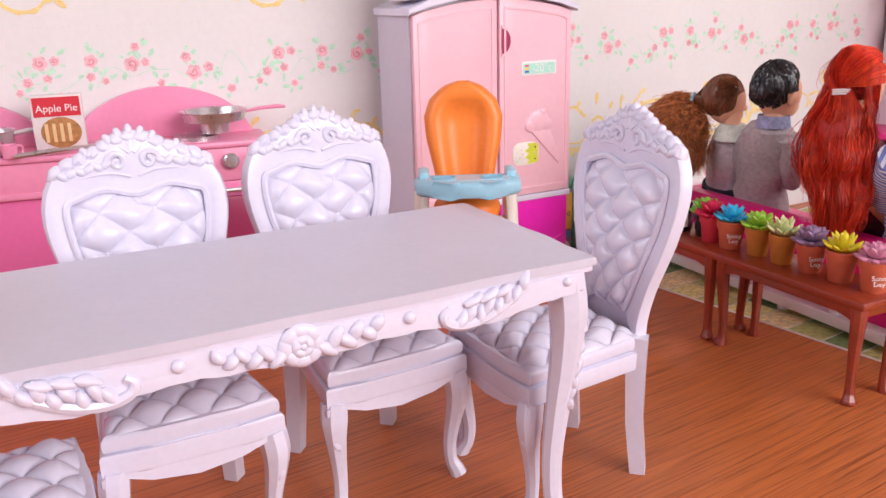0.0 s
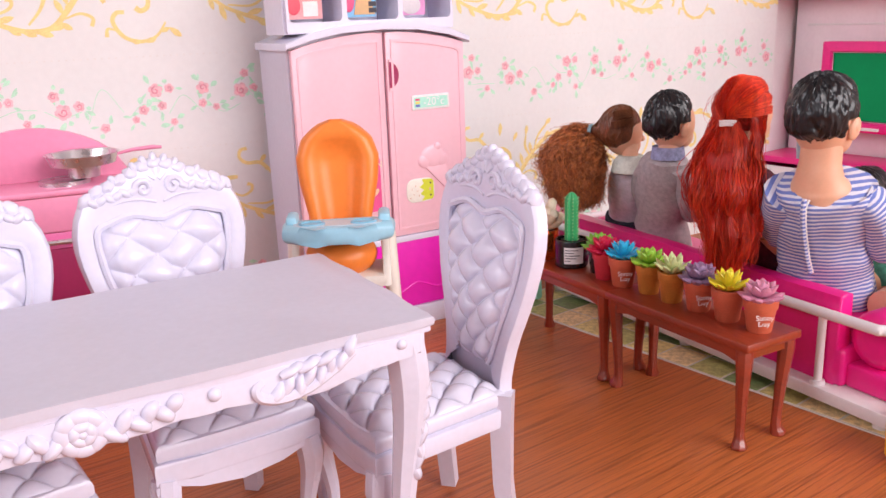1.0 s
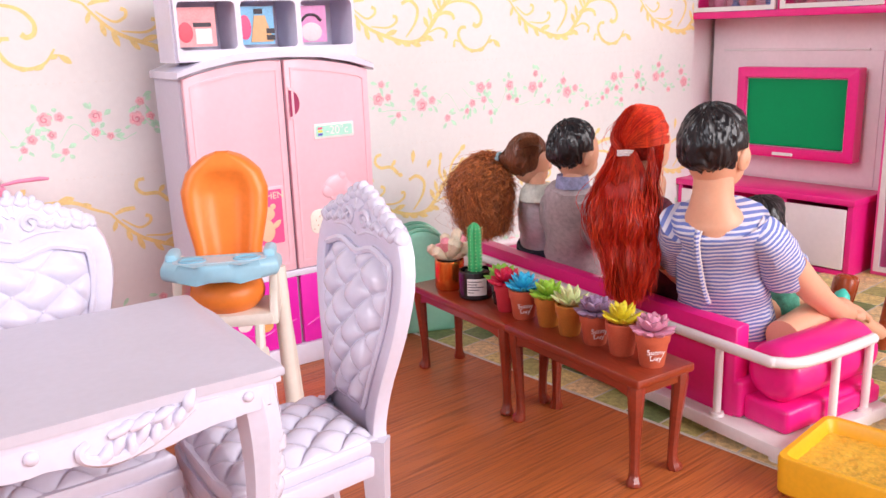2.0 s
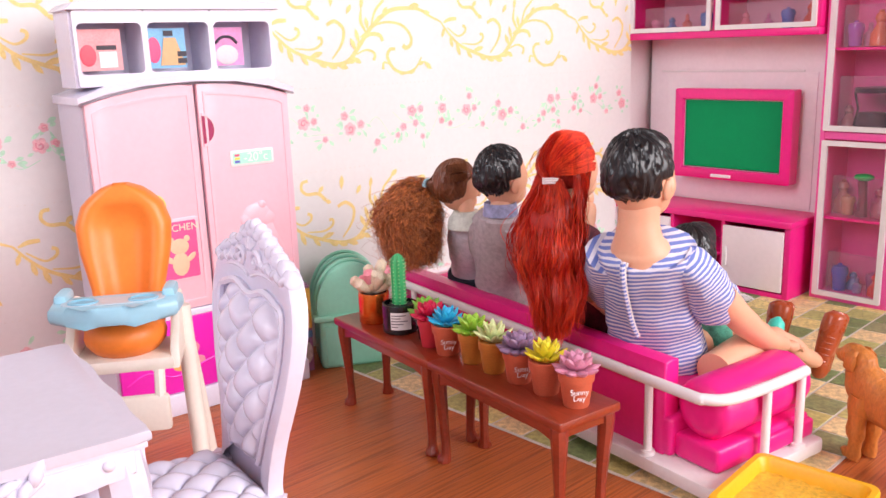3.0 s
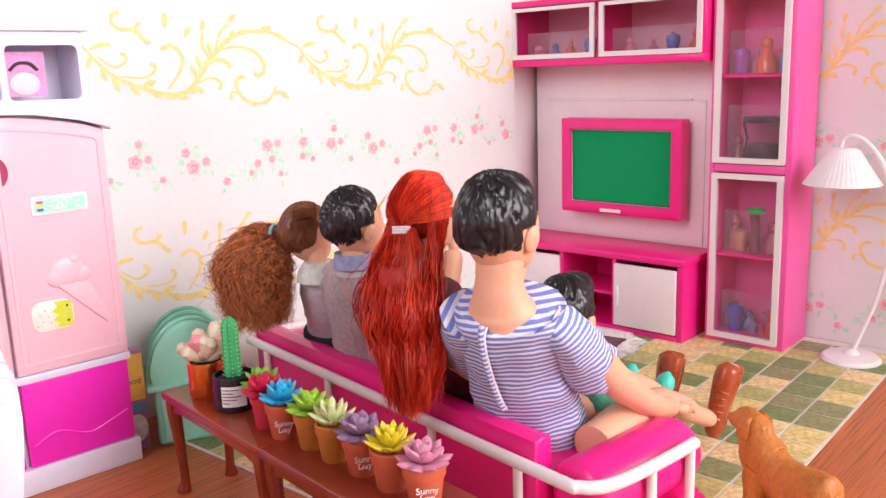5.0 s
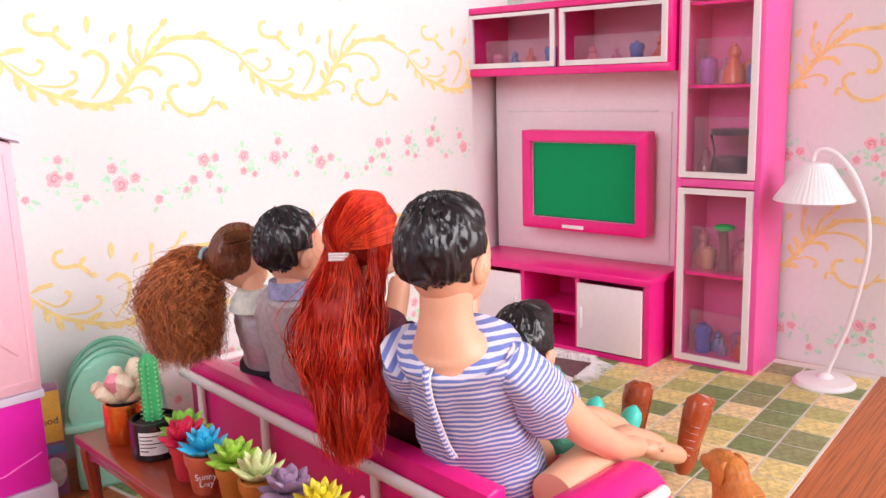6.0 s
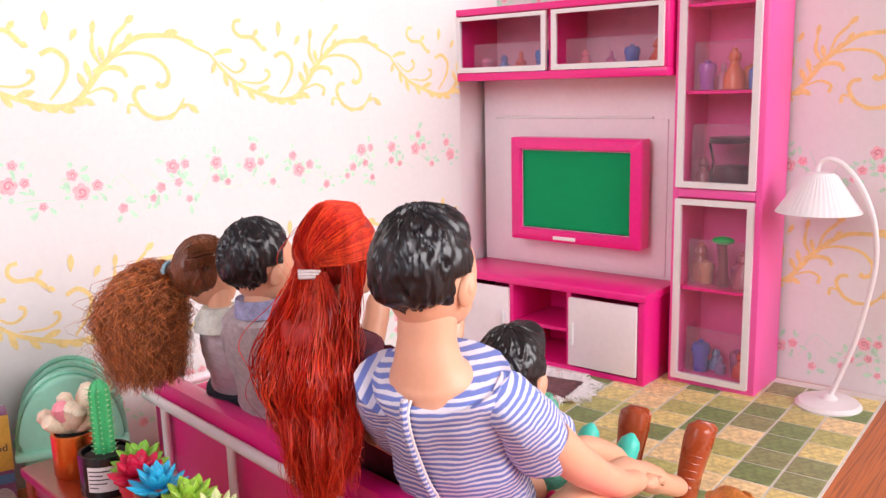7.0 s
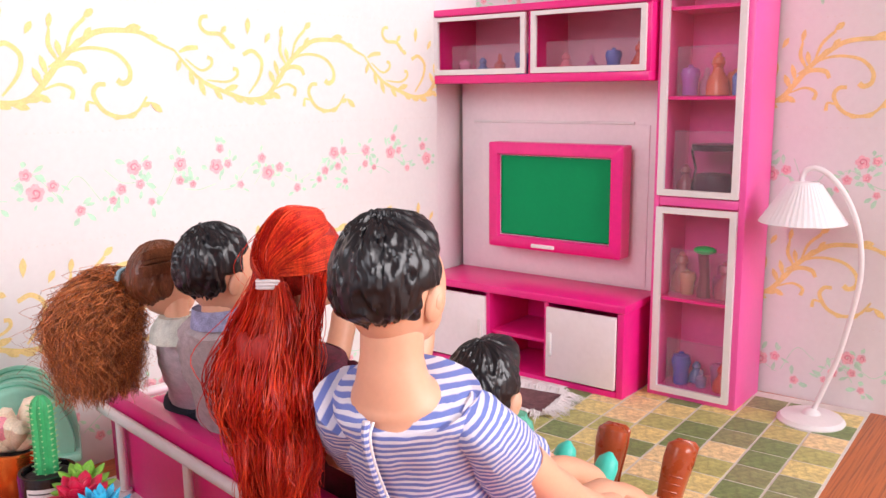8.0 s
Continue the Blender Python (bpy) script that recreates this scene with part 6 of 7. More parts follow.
def man():
    bm, rng = nb(), random.Random(11)
    # 0 skin, 1 hair, 2 torso, 3 right sleeve, 4 left sleeve, 5 shoe, 6 white placket
    torso = smooth_path([(52.0, 19.3, 4.3), (51.2, 19.4, 6.2), (49.7, 19.5, 8.6), (48.6, 19.5, 10.5), (48.1, 19.55, 11.5), (47.85, 19.6, 11.95), (47.7, 19.6, 12.15)], 5)
    rs = [float(np.interp(i / (len(torso) - 1), (0, 0.17, 0.33, 0.5, 0.67, 0.83, 0.93, 1), (2.75, 2.6, 2.35, 2.35, 2.5, 2.4, 2.1, 1.72))) for i in range(len(torso))]
    tube(bm, torso, rs, 40, 2, flat=0.7, side=(0, -1, 0))
    tube(bm, smooth_path([(48.0, 18.0, 11.4), (48.4, 17.1, 10.8), (49.4, 16.6, 9.6), (50.5, 16.3, 8.5)], 5), [0.9, 1.0, 1.05, 1.08, 1.1] + [1.12, 1.14, 1.16, 1.18, 1.2] + [1.24, 1.28, 1.32, 1.34, 1.36] + [1.25], 24, 3)
    tube(bm, smooth_path([(48.2, 21.2, 11.5), (49.4, 21.8, 10.4), (51.0, 21.8, 8.8)], 5), 1.35, 20, 4)
    cloth_folds(bm, (2, 3, 4), 0.24, 0.85)
    cloth_folds(bm, (2, 3, 4), 0.10, 2.2)
    tube(bm, smooth_path([(46.42, 20.4, 11.55), (46.4, 20.45, 11.0), (46.85, 20.4, 9.8), (47.85, 20.2, 8.0), (48.55, 20.0, 7.0)], 4), 0.13, 8, 2)
    tube(bm, smooth_path([(46.5, 20.2, 11.5), (46.42, 20.3, 11.0), (46.88, 20.25, 9.8), (47.9, 20.05, 8.0), (48.6, 19.85, 7.0)], 4), 0.05, 6, 6)
    face_to(bm, 0, (47.9, 19.6, 0), 26, (0.2, 0.3, 0))
    # nape, shoulders and neck
    n_neck = len(bm.verts)
    P = smooth_path([(48.15, 19.6, 11.4), (47.95, 19.6, 12.0), (47.8, 19.6, 12.5), (47.78, 19.6, 13.3), (47.85, 19.6, 14.3), (47.95, 19.6, 15.2)], 4)
    tube(bm, P, [float(np.interp(i, (0, 4, 6, 8, 12, 20), (1.66, 1.58, 1.4, 1.24, 1.05, 1.03))) for i in range(len(P))], 32, flat=0.84, side=(0, -1, 0))
    face_to(bm, n_neck, (47.9, 19.6, 0), 14, (0.0, 0.5, 0))
    doll_head(bm, (47.95, 20.2, 15.6), 1, 1.17, rng, tufts=0.7, quiff=0.12, low=1.35)
    # arms
    tube(bm, smooth_path([(51.2, 17.3, 9.2), (52.6, 17.0, 7.8), (55.4, 16.9, 5.9), (58.2, 17.2, 4.8)], 4), [0.78] * 3 + [0.76] * 3 + [0.66] * 3 + [0.54] * 3 + [0.44], 18)
    blob(bm, (58.7, 17.0, 4.6), (0.8, 0.5, 0.38), rot=(0, 15, 12))
    for k in range(4):
        tube(bm, [(58.9, 16.7 + 0.25 * k, 4.6), (59.8, 16.9 + 0.27 * k, 4.3), (60.3, 17.0 + 0.27 * k, 3.9)], [0.2, 0.19, 0.14], 7)
    tube(bm, smooth_path([(49.0, 23.6, 9.0), (51.5, 23.4, 7.2), (54.5, 22.4, 6.2)], 4), 0.9, 14)
    # legs and shoes, toes up
    for y0, y1, lean in ((17.7, 17.85, -0.12), (20.6, 21.0, 0.0)):
        tube(bm, smooth_path([(51.5, y0, 4.9), (55.5, y0, 5.2), (59.0, 0.5 * (y0 + y1), 4.6), (62.0, y1, 3.0), (64.2, y1, 1.9)], 4), [1.05] * 4 + [0.88] * 4 + [0.66] * 4 + [0.52] * 4 + [0.44], 16)
        P = smooth_path([(64.75, y1, 0.75), (64.7, y1 + lean, 1.5), (64.9, y1 + 2 * lean, 2.6), (65.2, y1 + 3 * lean, 3.6), (65.5, y1 + 4 * lean, 4.5), (65.65, y1 + 4.5 * lean, 4.95)], 4)
        tube(bm, P, [float(np.interp(i, (0, 2, 6, 10, 14, 17, 19, 20), (0.42, 0.58, 0.6, 0.7, 0.8, 0.76, 0.5, 0.1))) for i in range(len(P))], 22, 5, flat=0.8)
        tube(bm, [p + Vector((0.42, 0, 0)) for p in P[1:-1]], [float(np.interp(i, (0, 6, 12, 16, 18), (0.54, 0.62, 0.78, 0.78, 0.5))) for i in range(len(P) - 2)], 20, 5, flat=0.35)
        tube(bm, smooth_path([(64.35, y1 - 0.5, 1.9), (64.05, y1, 2.1), (64.35, y1 + 0.5, 1.9)], 4), 0.1, 6, 5)
        for k in range(4):
            zz, yy = 2.45 + 0.36 * k, y1 + lean * (2 + 0.6 * k)
            tube(bm, smooth_path([(64.42 + 0.11 * k, yy - 0.42, zz - 0.08), (64.12 + 0.11 * k, yy, zz + 0.05), (64.42 + 0.11 * k, yy + 0.42, zz - 0.08)], 4), 0.035, 6, 5)
    ax = {2: ((47, 19, 8), (-0.12, 0.03, 0.97), 0.245), 3: ((50, 16, 9), (-0.55, 0.2, 0.8), 0.245), 4: ((50, 22, 9), (-0.6, -0.2, 0.77), 0.245)}
    doll("male_doll", (51.5, 19.2, 4.4), bm, [SKIN, HAIR_BLACK, STRIPES, STRIPES, STRIPES, BROWN_SHOE, PRINT_WHITE], "seated doll in blue-striped white shirt with moulded black hair", ax)


def woman():
    bm, rng = nb(), random.Random(12)
    # 0 skin, 1 hair, 2 dress, 3 hair band, 4 cup, 5 inner hair with shade in its colour
    tube(bm, smooth_path([(52.2, 25.4, 4.6), (51.4, 25.4, 7.0), (49.9, 25.5, 9.5), (49.0, 25.6, 11.6), (48.9, 25.6, 12.4)], 4), [2.2] * 5 + [1.95] * 4 + [2.0] * 4 + [1.8] * 2 + [1.2, 0.9], 20, 2, flat=0.75, side=(0, -1, 0))
    tube(bm, [(49.0, 25.7, 12), (49.2, 25.7, 14.5)], 0.6, 12)
    for y, b in ((23.6, 0.0), (27.4, 0.4)):
        tube(bm, smooth_path([(49.4, y, 11.2), (51.6, y - 0.3, 9.9), (53.0, y - 0.3 + b, 11.4), (53.6, y + b, 12.5)], 4), [0.55] * 12 + [0.45], 12)
        blob(bm, (53.7, y + b, 12.85), (0.34, 0.3, 0.5))
        tube(bm, smooth_path([(49.3, y, 11.4), (50.6, y - 0.15, 10.5), (51.2, y - 0.2, 10.2)], 4), [0.7] * 8 + [0.72], 12, 2)
    lathe(bm, [(0.05, 12.2), (0.5, 12.2), (0.55, 13.5), (0.45, 13.5), (0.05, 12.4)], 54.0, 24.6, 0, 16, 4)
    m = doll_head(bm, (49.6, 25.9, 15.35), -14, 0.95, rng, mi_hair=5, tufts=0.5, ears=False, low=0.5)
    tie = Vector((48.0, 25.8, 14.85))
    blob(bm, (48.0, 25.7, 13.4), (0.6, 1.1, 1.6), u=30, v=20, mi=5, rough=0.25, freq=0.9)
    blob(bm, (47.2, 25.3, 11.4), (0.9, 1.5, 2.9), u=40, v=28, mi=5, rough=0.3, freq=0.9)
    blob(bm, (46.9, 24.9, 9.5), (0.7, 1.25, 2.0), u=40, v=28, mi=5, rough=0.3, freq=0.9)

    def over(u, s):
        """From the brow over the crown to the band."""
        a = 1.35 * u
        d0 = m @ Vector((0.55 - 0.35 * abs(u), 1.45 * math.sin(a) * 0.98, 1.15 + 0.78 * math.cos(a)))
        d1 = m @ Vector((-0.75, 1.42 * math.sin(a), 0.45 + 1.4 * math.cos(a) * (0.98 - 0.1 * s)))
        d2 = m @ Vector((-1.6, 0.8 * math.sin(a), -0.1 + 0.75 * math.cos(a)))
        h = Vector((49.6, 25.9, 15.35))
        return [h + d0, h + d1, h + d2, tie + Vector((0.05 * s, 0.35 * u, 0.12 * s))]
    strands(bm, clumped(rng, 190, 14, over, 0.07, 0.02, 0.1), 1, 0.017, rng, 0.03, seg=3, n=5, loose=1.5)

    def temple(u, s):
        """From the sides of the brow back to the band."""
        g, z = math.copysign(1, u), -0.25 + 1.1 * abs(u)
        k = math.sqrt(max(0.1, 1 - (z / 1.9) ** 2))
        d0 = m @ Vector((0.45 - 0.15 * s, g * 1.42 * k, z + 0.25))
        d1 = m @ Vector((-0.75, g * 1.36 * k, 0.75 * z + 0.1))
        d2 = m @ Vector((-1.5, g * 0.75 * k, 0.4 * z - 0.05))
        h = Vector((49.6, 25.9, 15.35))
        return [h + d0, h + d1, h + d2, tie + Vector((0.05 * s, 0.3 * g, 0.05 * s))]
    strands(bm, clumped(rng, 130, 14, temple, 0.07, 0.02, 0.08), 1, 0.017, rng, 0.04, seg=3, n=5, loose=1.5)

    def fall(u, s):
        end = rng.uniform(6.4, 8.4) if abs(u) < 0.7 else rng.uniform(7.2, 10.0)
        return [(47.95 - 0.15 * s, 25.8 + 0.5 * u, 14.9), (47.4 - 0.4 * s, 25.6 + 1.15 * u, 13.6), (46.7 - 0.65 * s, 25.3 + 1.55 * u, 11.6), (46.6 - 0.65 * s, 24.9 + 1.5 * u, 9.6), (46.6 - 0.4 * s, 24.5 + 0.9 * u, end)]
    strands(bm, clumped(rng, 210, 22, fall, 0.12, 0.02, 0.55), 1, 0.014, rng, 0.22, seg=3, n=6, curl=0.8, loose=2.6)

    def side_fall(u, s):
        """Hair that leaves the crown below the band and hangs over the shoulders."""
        g = math.copysign(1, u)
        return [(49.0 - 0.5 * s, 25.9 + g * 1.35, 15.2), (48.4 - 0.3 * s, 25.8 + g * 1.55, 14.0), (47.7 - 0.4 * s, 25.6 + g * (1.6 + 0.2 * s), 12.4), (47.3 - 0.4 * s, 25.0 + g * (1.5 + 0.25 * s), 10.2), (47.2, 24.7 + g * 1.1, rng.uniform(7.6, 9.4))]
    strands(bm, clumped(rng, 70, 18, side_fall, 0.12, 0.02, 0.45), 1, 0.015, rng, 0.2, seg=3, n=6, curl=0.7, loose=2.6)
    strands(bm, clumped(rng, 40, 1, fall, 0.5, 0.02, 0.5), 1, 0.012, rng, 0.3, seg=3, n=6, curl=0.3)
    strands(bm, clumped(rng, 26, 1, over, 0.22, 0.02, 0.2), 1, 0.010, rng, 0.2, seg=3, n=6)
    for k in range(3):
        tube(bm, smooth_path([(47.85, 25.3, 15.0 - 0.12 * k), (47.52, 25.5, 15.05 - 0.12 * k), (47.45, 26.0, 14.99 - 0.12 * k), (47.7, 26.25, 14.96 - 0.12 * k)], 4), 0.065, 6, 3)
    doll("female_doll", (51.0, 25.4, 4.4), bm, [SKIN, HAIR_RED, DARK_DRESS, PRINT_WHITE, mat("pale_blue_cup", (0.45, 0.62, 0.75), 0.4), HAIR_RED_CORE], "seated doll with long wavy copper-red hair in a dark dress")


def boy():
    bm, rng = nb(), random.Random(13)
    tube(bm, smooth_path([(53.0, 34.0, 4.6), (52.2, 33.8, 6.8), (50.8, 32.8, 9.5), (50.0, 31.9, 11.4), (49.8, 31.7, 12.3)], 4), [1.95] * 5 + [1.8] * 4 + [1.75] * 4 + [1.5] * 2 + [1.15, 0.85], 24, 2, flat=0.78, side=(0, -1, 0))
    for s in (-1, 1):
        tube(bm, smooth_path([(49.9, 31.8 + s * 1.35, 11.4), (50.7, 32.6 + s * 1.85, 9.7), (52.2, 33.2 + s * 1.8, 7.8)], 4), [0.72] * 8 + [0.6], 14, 2)
    cloth_folds(bm, (2,), 0.18, 1.1)
    cloth_folds(bm, (2,), 0.06, 3.0)
    lathe(bm, [(0.7, 11.9), (1.12, 11.95), (1.0, 12.75), (0.7, 12.6)], 49.85, 31.6, 0, 18, 3)
    tube(bm, [(49.8, 31.6, 12.0), (50.0, 31.6, 13.4)], 0.65, 12)
    doll_head(bm, (50.05, 31.7, 14.3), -12, 1.0, rng, tufts=0.75, quiff=0.05)
    doll("boy_doll", (50.6, 30.6, 4.4), bm, [SKIN, HAIR_BLACK, GREY_KNIT, mat("checked_collar", (0.30, 0.32, 0.50), 0.8, var=0.4, scale=300)], "seated boy doll in a grey knitted jumper with black hair")


def girl():
    bm, rng = nb(), random.Random(14)
    # 0 skin, 1 ponytail, 2 knit, 3 collar, 4 hair tie, 5 dark skirt, 6 combed hair
    tube(bm, smooth_path([(53.3, 37.6, 5.4), (52.5, 37.2, 7.2), (51.3, 36.2, 9.2), (50.6, 35.3, 11.0)], 4), [1.45] * 5 + [1.3] * 4 + [1.2] * 3 + [0.8], 20, 2, flat=0.85, side=(0, -1, 0))
    for s in (-1, 1):
        tube(bm, smooth_path([(50.7, 35.4 + s * 1.0, 10.5), (51.4, 36.0 + s * 1.5, 9.0), (52.6, 36.8 + s * 1.5, 7.4)], 4), [0.55] * 8 + [0.5], 12, 2)
    cloth_folds(bm, (2,), 0.14, 1.3)
    tube(bm, [(53.4, 37.6, 4.4), (52.6, 37.3, 6.9)], [2.0, 1.6], 20, 5)
    lathe(bm, [(0.5, 10.7), (1.3, 10.6), (1.2, 11.2), (0.85, 11.7), (0.55, 11.7)], 50.4, 35.2, 0, 20, 3)
    tube(bm, [(50.4, 35.2, 11.2), (50.5, 35.4, 12.6)], 0.55, 12)
    head = Vector((50.3, 36.0, 13.3))
    m = doll_head(bm, head, -34, 0.88, rng, mi_hair=6, tufts=0.55, ears=False, pitch=8, low=0.4)
    tie = Vector((49.75, 38.1, 13.1))
    tube(bm, [head + (tie - head) * 0.35, head + (tie - head) * 0.75, tie, tie + Vector((-0.4, 0.6, -0.3))], [1.0, 0.62, 0.4, 0.6], 14, 6)

    def swept(u, s):
        a = 1.5 * u
        d = m @ Vector((0.35, 1.3 * math.sin(a), 0.55 + 1.18 * math.cos(a)))
        e = m @ Vector((-0.9, 1.2 * math.sin(a), 0.2 + 1.15 * math.cos(a)))
        return [head + d * 0.99, head + e * 0.98, tie + Vector((0.1 * s, 0, 0.2 * math.cos(a)))]
    strands(bm, clumped(rng, 60, 10, swept, 0.05, 0.02, 0.05), 6, 0.016, rng, 0.04, seg=3, n=5)
    # wiry ponytail that bushes out and hangs behind the shoulder
    blob(bm, (48.2, 38.4, 10.6), (1.25, 1.35, 1.7), u=48, v=32, mi=1, rough=0.45, freq=1.3)
    blob(bm, (47.9, 37.9, 9.6), (1.15, 1.25, 1.4), u=40, v=28, mi=1, rough=0.45, freq=1.3)

    def bush(u, s):
        a, q = rng.uniform(0, 6.3), rng.random() ** 0.5
        ex, ey = 1.85 * q * math.cos(a), 2.35 * q * math.sin(a)
        ez = rng.uniform(7.6, 9.2) + 0.35 * abs(ey)
        return [tie, tie + Vector((-0.5 + 0.45 * ex, 0.55 + 0.45 * ey, -0.15 + 0.4 * math.sin(a))), (48.3 + ex, 38.7 + ey, 11.3 + 0.7 * (1 - q)), (47.9 + 0.85 * ex, 37.9 + 0.8 * ey, ez)]
    strands(bm, clumped(rng, 420, 12, bush, 0.2, 0.02, 0.22), 1, 0.013, rng, 0.24, seg=3, n=8, curl=1.9)
    strands(bm, clumped(rng, 170, 2, bush, 0.4, 0.02, 0.35), 1, 0.009, rng, 0.4, seg=3, n=9, curl=2.0)
    w = (tie - head).normalized()
    p = w.cross(Vector((0, 0, 1))).normalized()
    r = p.cross(w)
    tube(bm, [tie + 0.47 * (math.cos(a) * p + math.sin(a) * r) for a in (2 * math.pi * k / 18 for k in range(19))], 0.1, 6, 4)
    tube(bm, [tie + 0.1 * w + 0.47 * (math.cos(a) * p + math.sin(a) * r) for a in (2 * math.pi * k / 18 for k in range(19))], 0.09, 6, 4)
    doll("girl_doll", (50.8, 35.0, 4.4), bm, [SKIN, HAIR_BROWN, mat("lavender_knit", (0.68, 0.60, 0.66), 0.9, var=0.2, scale=260, bump=0.6, bscale=1500), mat("printed_collar", (0.70, 0.74, 0.66), 0.8, var=0.25, scale=220), mat("pale_blue_tie", (0.35, 0.62, 0.72), 0.6), NAVY, HAIR_BROWN_DARK], "seated girl doll with a wiry auburn ponytail and blue hair tie")


def toddler():
    bm, rng = nb(), random.Random(15)
    tube(bm, smooth_path([(55.6, 20.4, 5.2), (55.3, 20.5, 7.0), (55.0, 20.6, 8.4), (55.0, 20.7, 9.0)], 4), [1.4] * 5 + [1.3] * 4 + [1.1] * 3 + [0.7], 18, 2, flat=0.85)
    tube(bm, [(54.9, 20.7, 8.8), (55.0, 20.7, 9.7)], 0.5, 10)
    for y in (19.9, 22.1):
        tube(bm, smooth_path([(55.3, y, 5.9), (58.4, y, 5.4), (61.5, y - 0.2, 3.7)], 4), [0.7] * 8 + [0.5], 12)
        P = smooth_path([(61.7, y - 0.2, 2.7), (61.8, y - 0.2, 3.5), (62.2, y - 0.25, 4.3), (62.5, y - 0.3, 4.9)], 4)
        tube(bm, P, [float(np.interp(i, (0, 3, 8, 10, 12), (0.36, 0.5, 0.54, 0.45, 0.1))) for i in range(len(P))], 16, 3)
        for k in range(3):
            tube(bm, smooth_path([(61.4 + 0.1 * k, y - 0.55, 3.4 + 0.32 * k), (61.15 + 0.13 * k, y - 0.2, 3.5 + 0.32 * k), (61.4 + 0.1 * k, y + 0.15, 3.4 + 0.32 * k)], 3), 0.05, 6, 3)
    doll_head(bm, (54.55, 21.3, 9.95), 6, 1.02, rng, tufts=0.55, quiff=0.34, pitch=10)
    doll("toddler_doll", (55.6, 20.2, 5.2), bm, [SKIN, HAIR_BLACK, mat("green_print_romper", (0.10, 0.40, 0.28), 0.8, var=0.5, scale=200), TEAL], "small doll with swept black hair and turquoise shoes on a lap")


man()
woman()
boy()
girl()
toddler()


def dog():
    bm = nb()
    n0 = 0
    tube(bm, smooth_path([(0, -3.1, 4.0), (0, -2.4, 4.0), (0, -1.0, 3.9), (0, 0.4, 4.0), (0, 1.4, 4.5), (0, 2.0, 5.4), (0, 2.3, 6.2), (0, 2.4, 6.9)], 6),
         [0.4, 0.8, 1.0, 1.15, 1.25, 1.28] + [1.28] * 6 + [1.2] * 6 + [1.25] * 6 + [1.3, 1.32, 1.32, 1.28, 1.22, 1.15] + [1.08, 1.02, 0.98, 0.96, 0.95, 0.95] + [0.94, 0.9, 0.84, 0.76, 0.64, 0.45, 0.15], 40, flat=1.1)
    blob(bm, (0, 2.75, 6.25), (0.88, 0.95, 0.75), u=28, v=18)
    blob(bm, (0, 3.5, 6.0), (0.45, 0.75, 0.42))
    for s in (-1, 1):
        tube(bm, smooth_path([(s * 0.6, 2.3, 6.75), (s * 0.98, 2.3, 6.45), (s * 1.08, 2.35, 5.9), (s * 0.98, 2.4, 5.45)], 4), [0.3] * 4 + [0.42] * 4 + [0.4] * 3 + [0.25, 0.1], 12, flat=0.5)
        tube(bm, smooth_path([(s * 0.7, 1.4, 4.2), (s * 0.8, 1.6, 2.4), (s * 0.8, 1.6, 0.9), (s * 0.8, 1.7, 0.1)], 4), [0.8] * 3 + [0.6] * 4 + [0.45] * 3 + [0.5] * 3, 18)
        blob(bm, (s * 0.8, 1.95, 0.32), (0.5, 0.65, 0.32))
        tube(bm, smooth_path([(s * 0.7, -2.0, 3.7), (s * 0.85, -2.1, 2.4), (s * 0.8, -2.7, 1.4), (s * 0.8, -2.5, 0.15)], 4), [1.0] * 3 + [0.85] * 3 + [0.5] * 4 + [0.46] * 3, 18)
        blob(bm, (s * 0.8, -2.25, 0.3), (0.46, 0.62, 0.3))
    tube(bm, smooth_path([(0, -2.9, 4.3), (0.1, -3.6, 3.7), (0.2, -3.9, 2.7), (0.2, -3.8, 1.8)], 4), [0.42] * 3 + [0.55] * 4 + [0.5] * 3 + [0.35, 0.2, 0.08], 14)
    for v in bm.verts:
        q = Vector((v.co.x * 2.6, v.co.y * 2.6, v.co.z * 1.0))
        v.co *= 0.87
        v.co.x *= 0.74
        v.co += 0.13 * abs(noise.noise(q)) * Vector((v.co.x, v.co.y * 0.2, 0)).normalized() + 0.05 * noise.noise_vector(q * 2)
    solo("toy_dog", bm, DOG_FUR, 56.2, 10.6, 0.08, -24, "tan moulded plastic toy dog standing on the floor", "toy dog")


dog()


def sand_tray():
    t = thing("yellow_tray", 47.4, 11.2, 0, 5, "yellow plastic toy tray filled with grit", "tray")
    bm = nb()
    rings = []
    for a, b, z in ((2.7, 2.6, 0.0), (2.95, 2.85, 0.25), (3.0, 2.9, 1.9), (2.95, 2.85, 2.05), (2.7, 2.6, 2.05), (2.6, 2.5, 1.9), (2.5, 2.4, 1.2)):
        rings.append([bm.verts.new((x, y, z)) for x, y in rrect(-a, a, -b, b, 0.5)])
    for A, B in zip(rings, rings[1:]):
        for k in range(len(A)):
            bm.faces.new((A[k], A[(k + 1) % len(A)], B[(k + 1) % len(A)], B[k]))
    bm.faces.new(rings[0])
    part("rim", bm, YELLOW, t)
    bm = nb()
    n = 24
    g = [[bm.verts.new((-2.55 + 5.1 * i / n, -2.45 + 4.9 * j / n, 1.35 + 0.12 * noise.noise(Vector((i * 0.5, j * 0.5, 0))) + 0.05 * noise.noise(Vector((i * 1.7, j * 1.7, 3))))) for i in range(n + 1)] for j in range(n + 1)]
    for A, B in zip(g, g[1:]):
        for i in range(n):
            bm.faces.new((A[i], A[i + 1], B[i + 1], B[i]))
    part("grit", bm, LITTER, t, "yellow grit")


sand_tray()


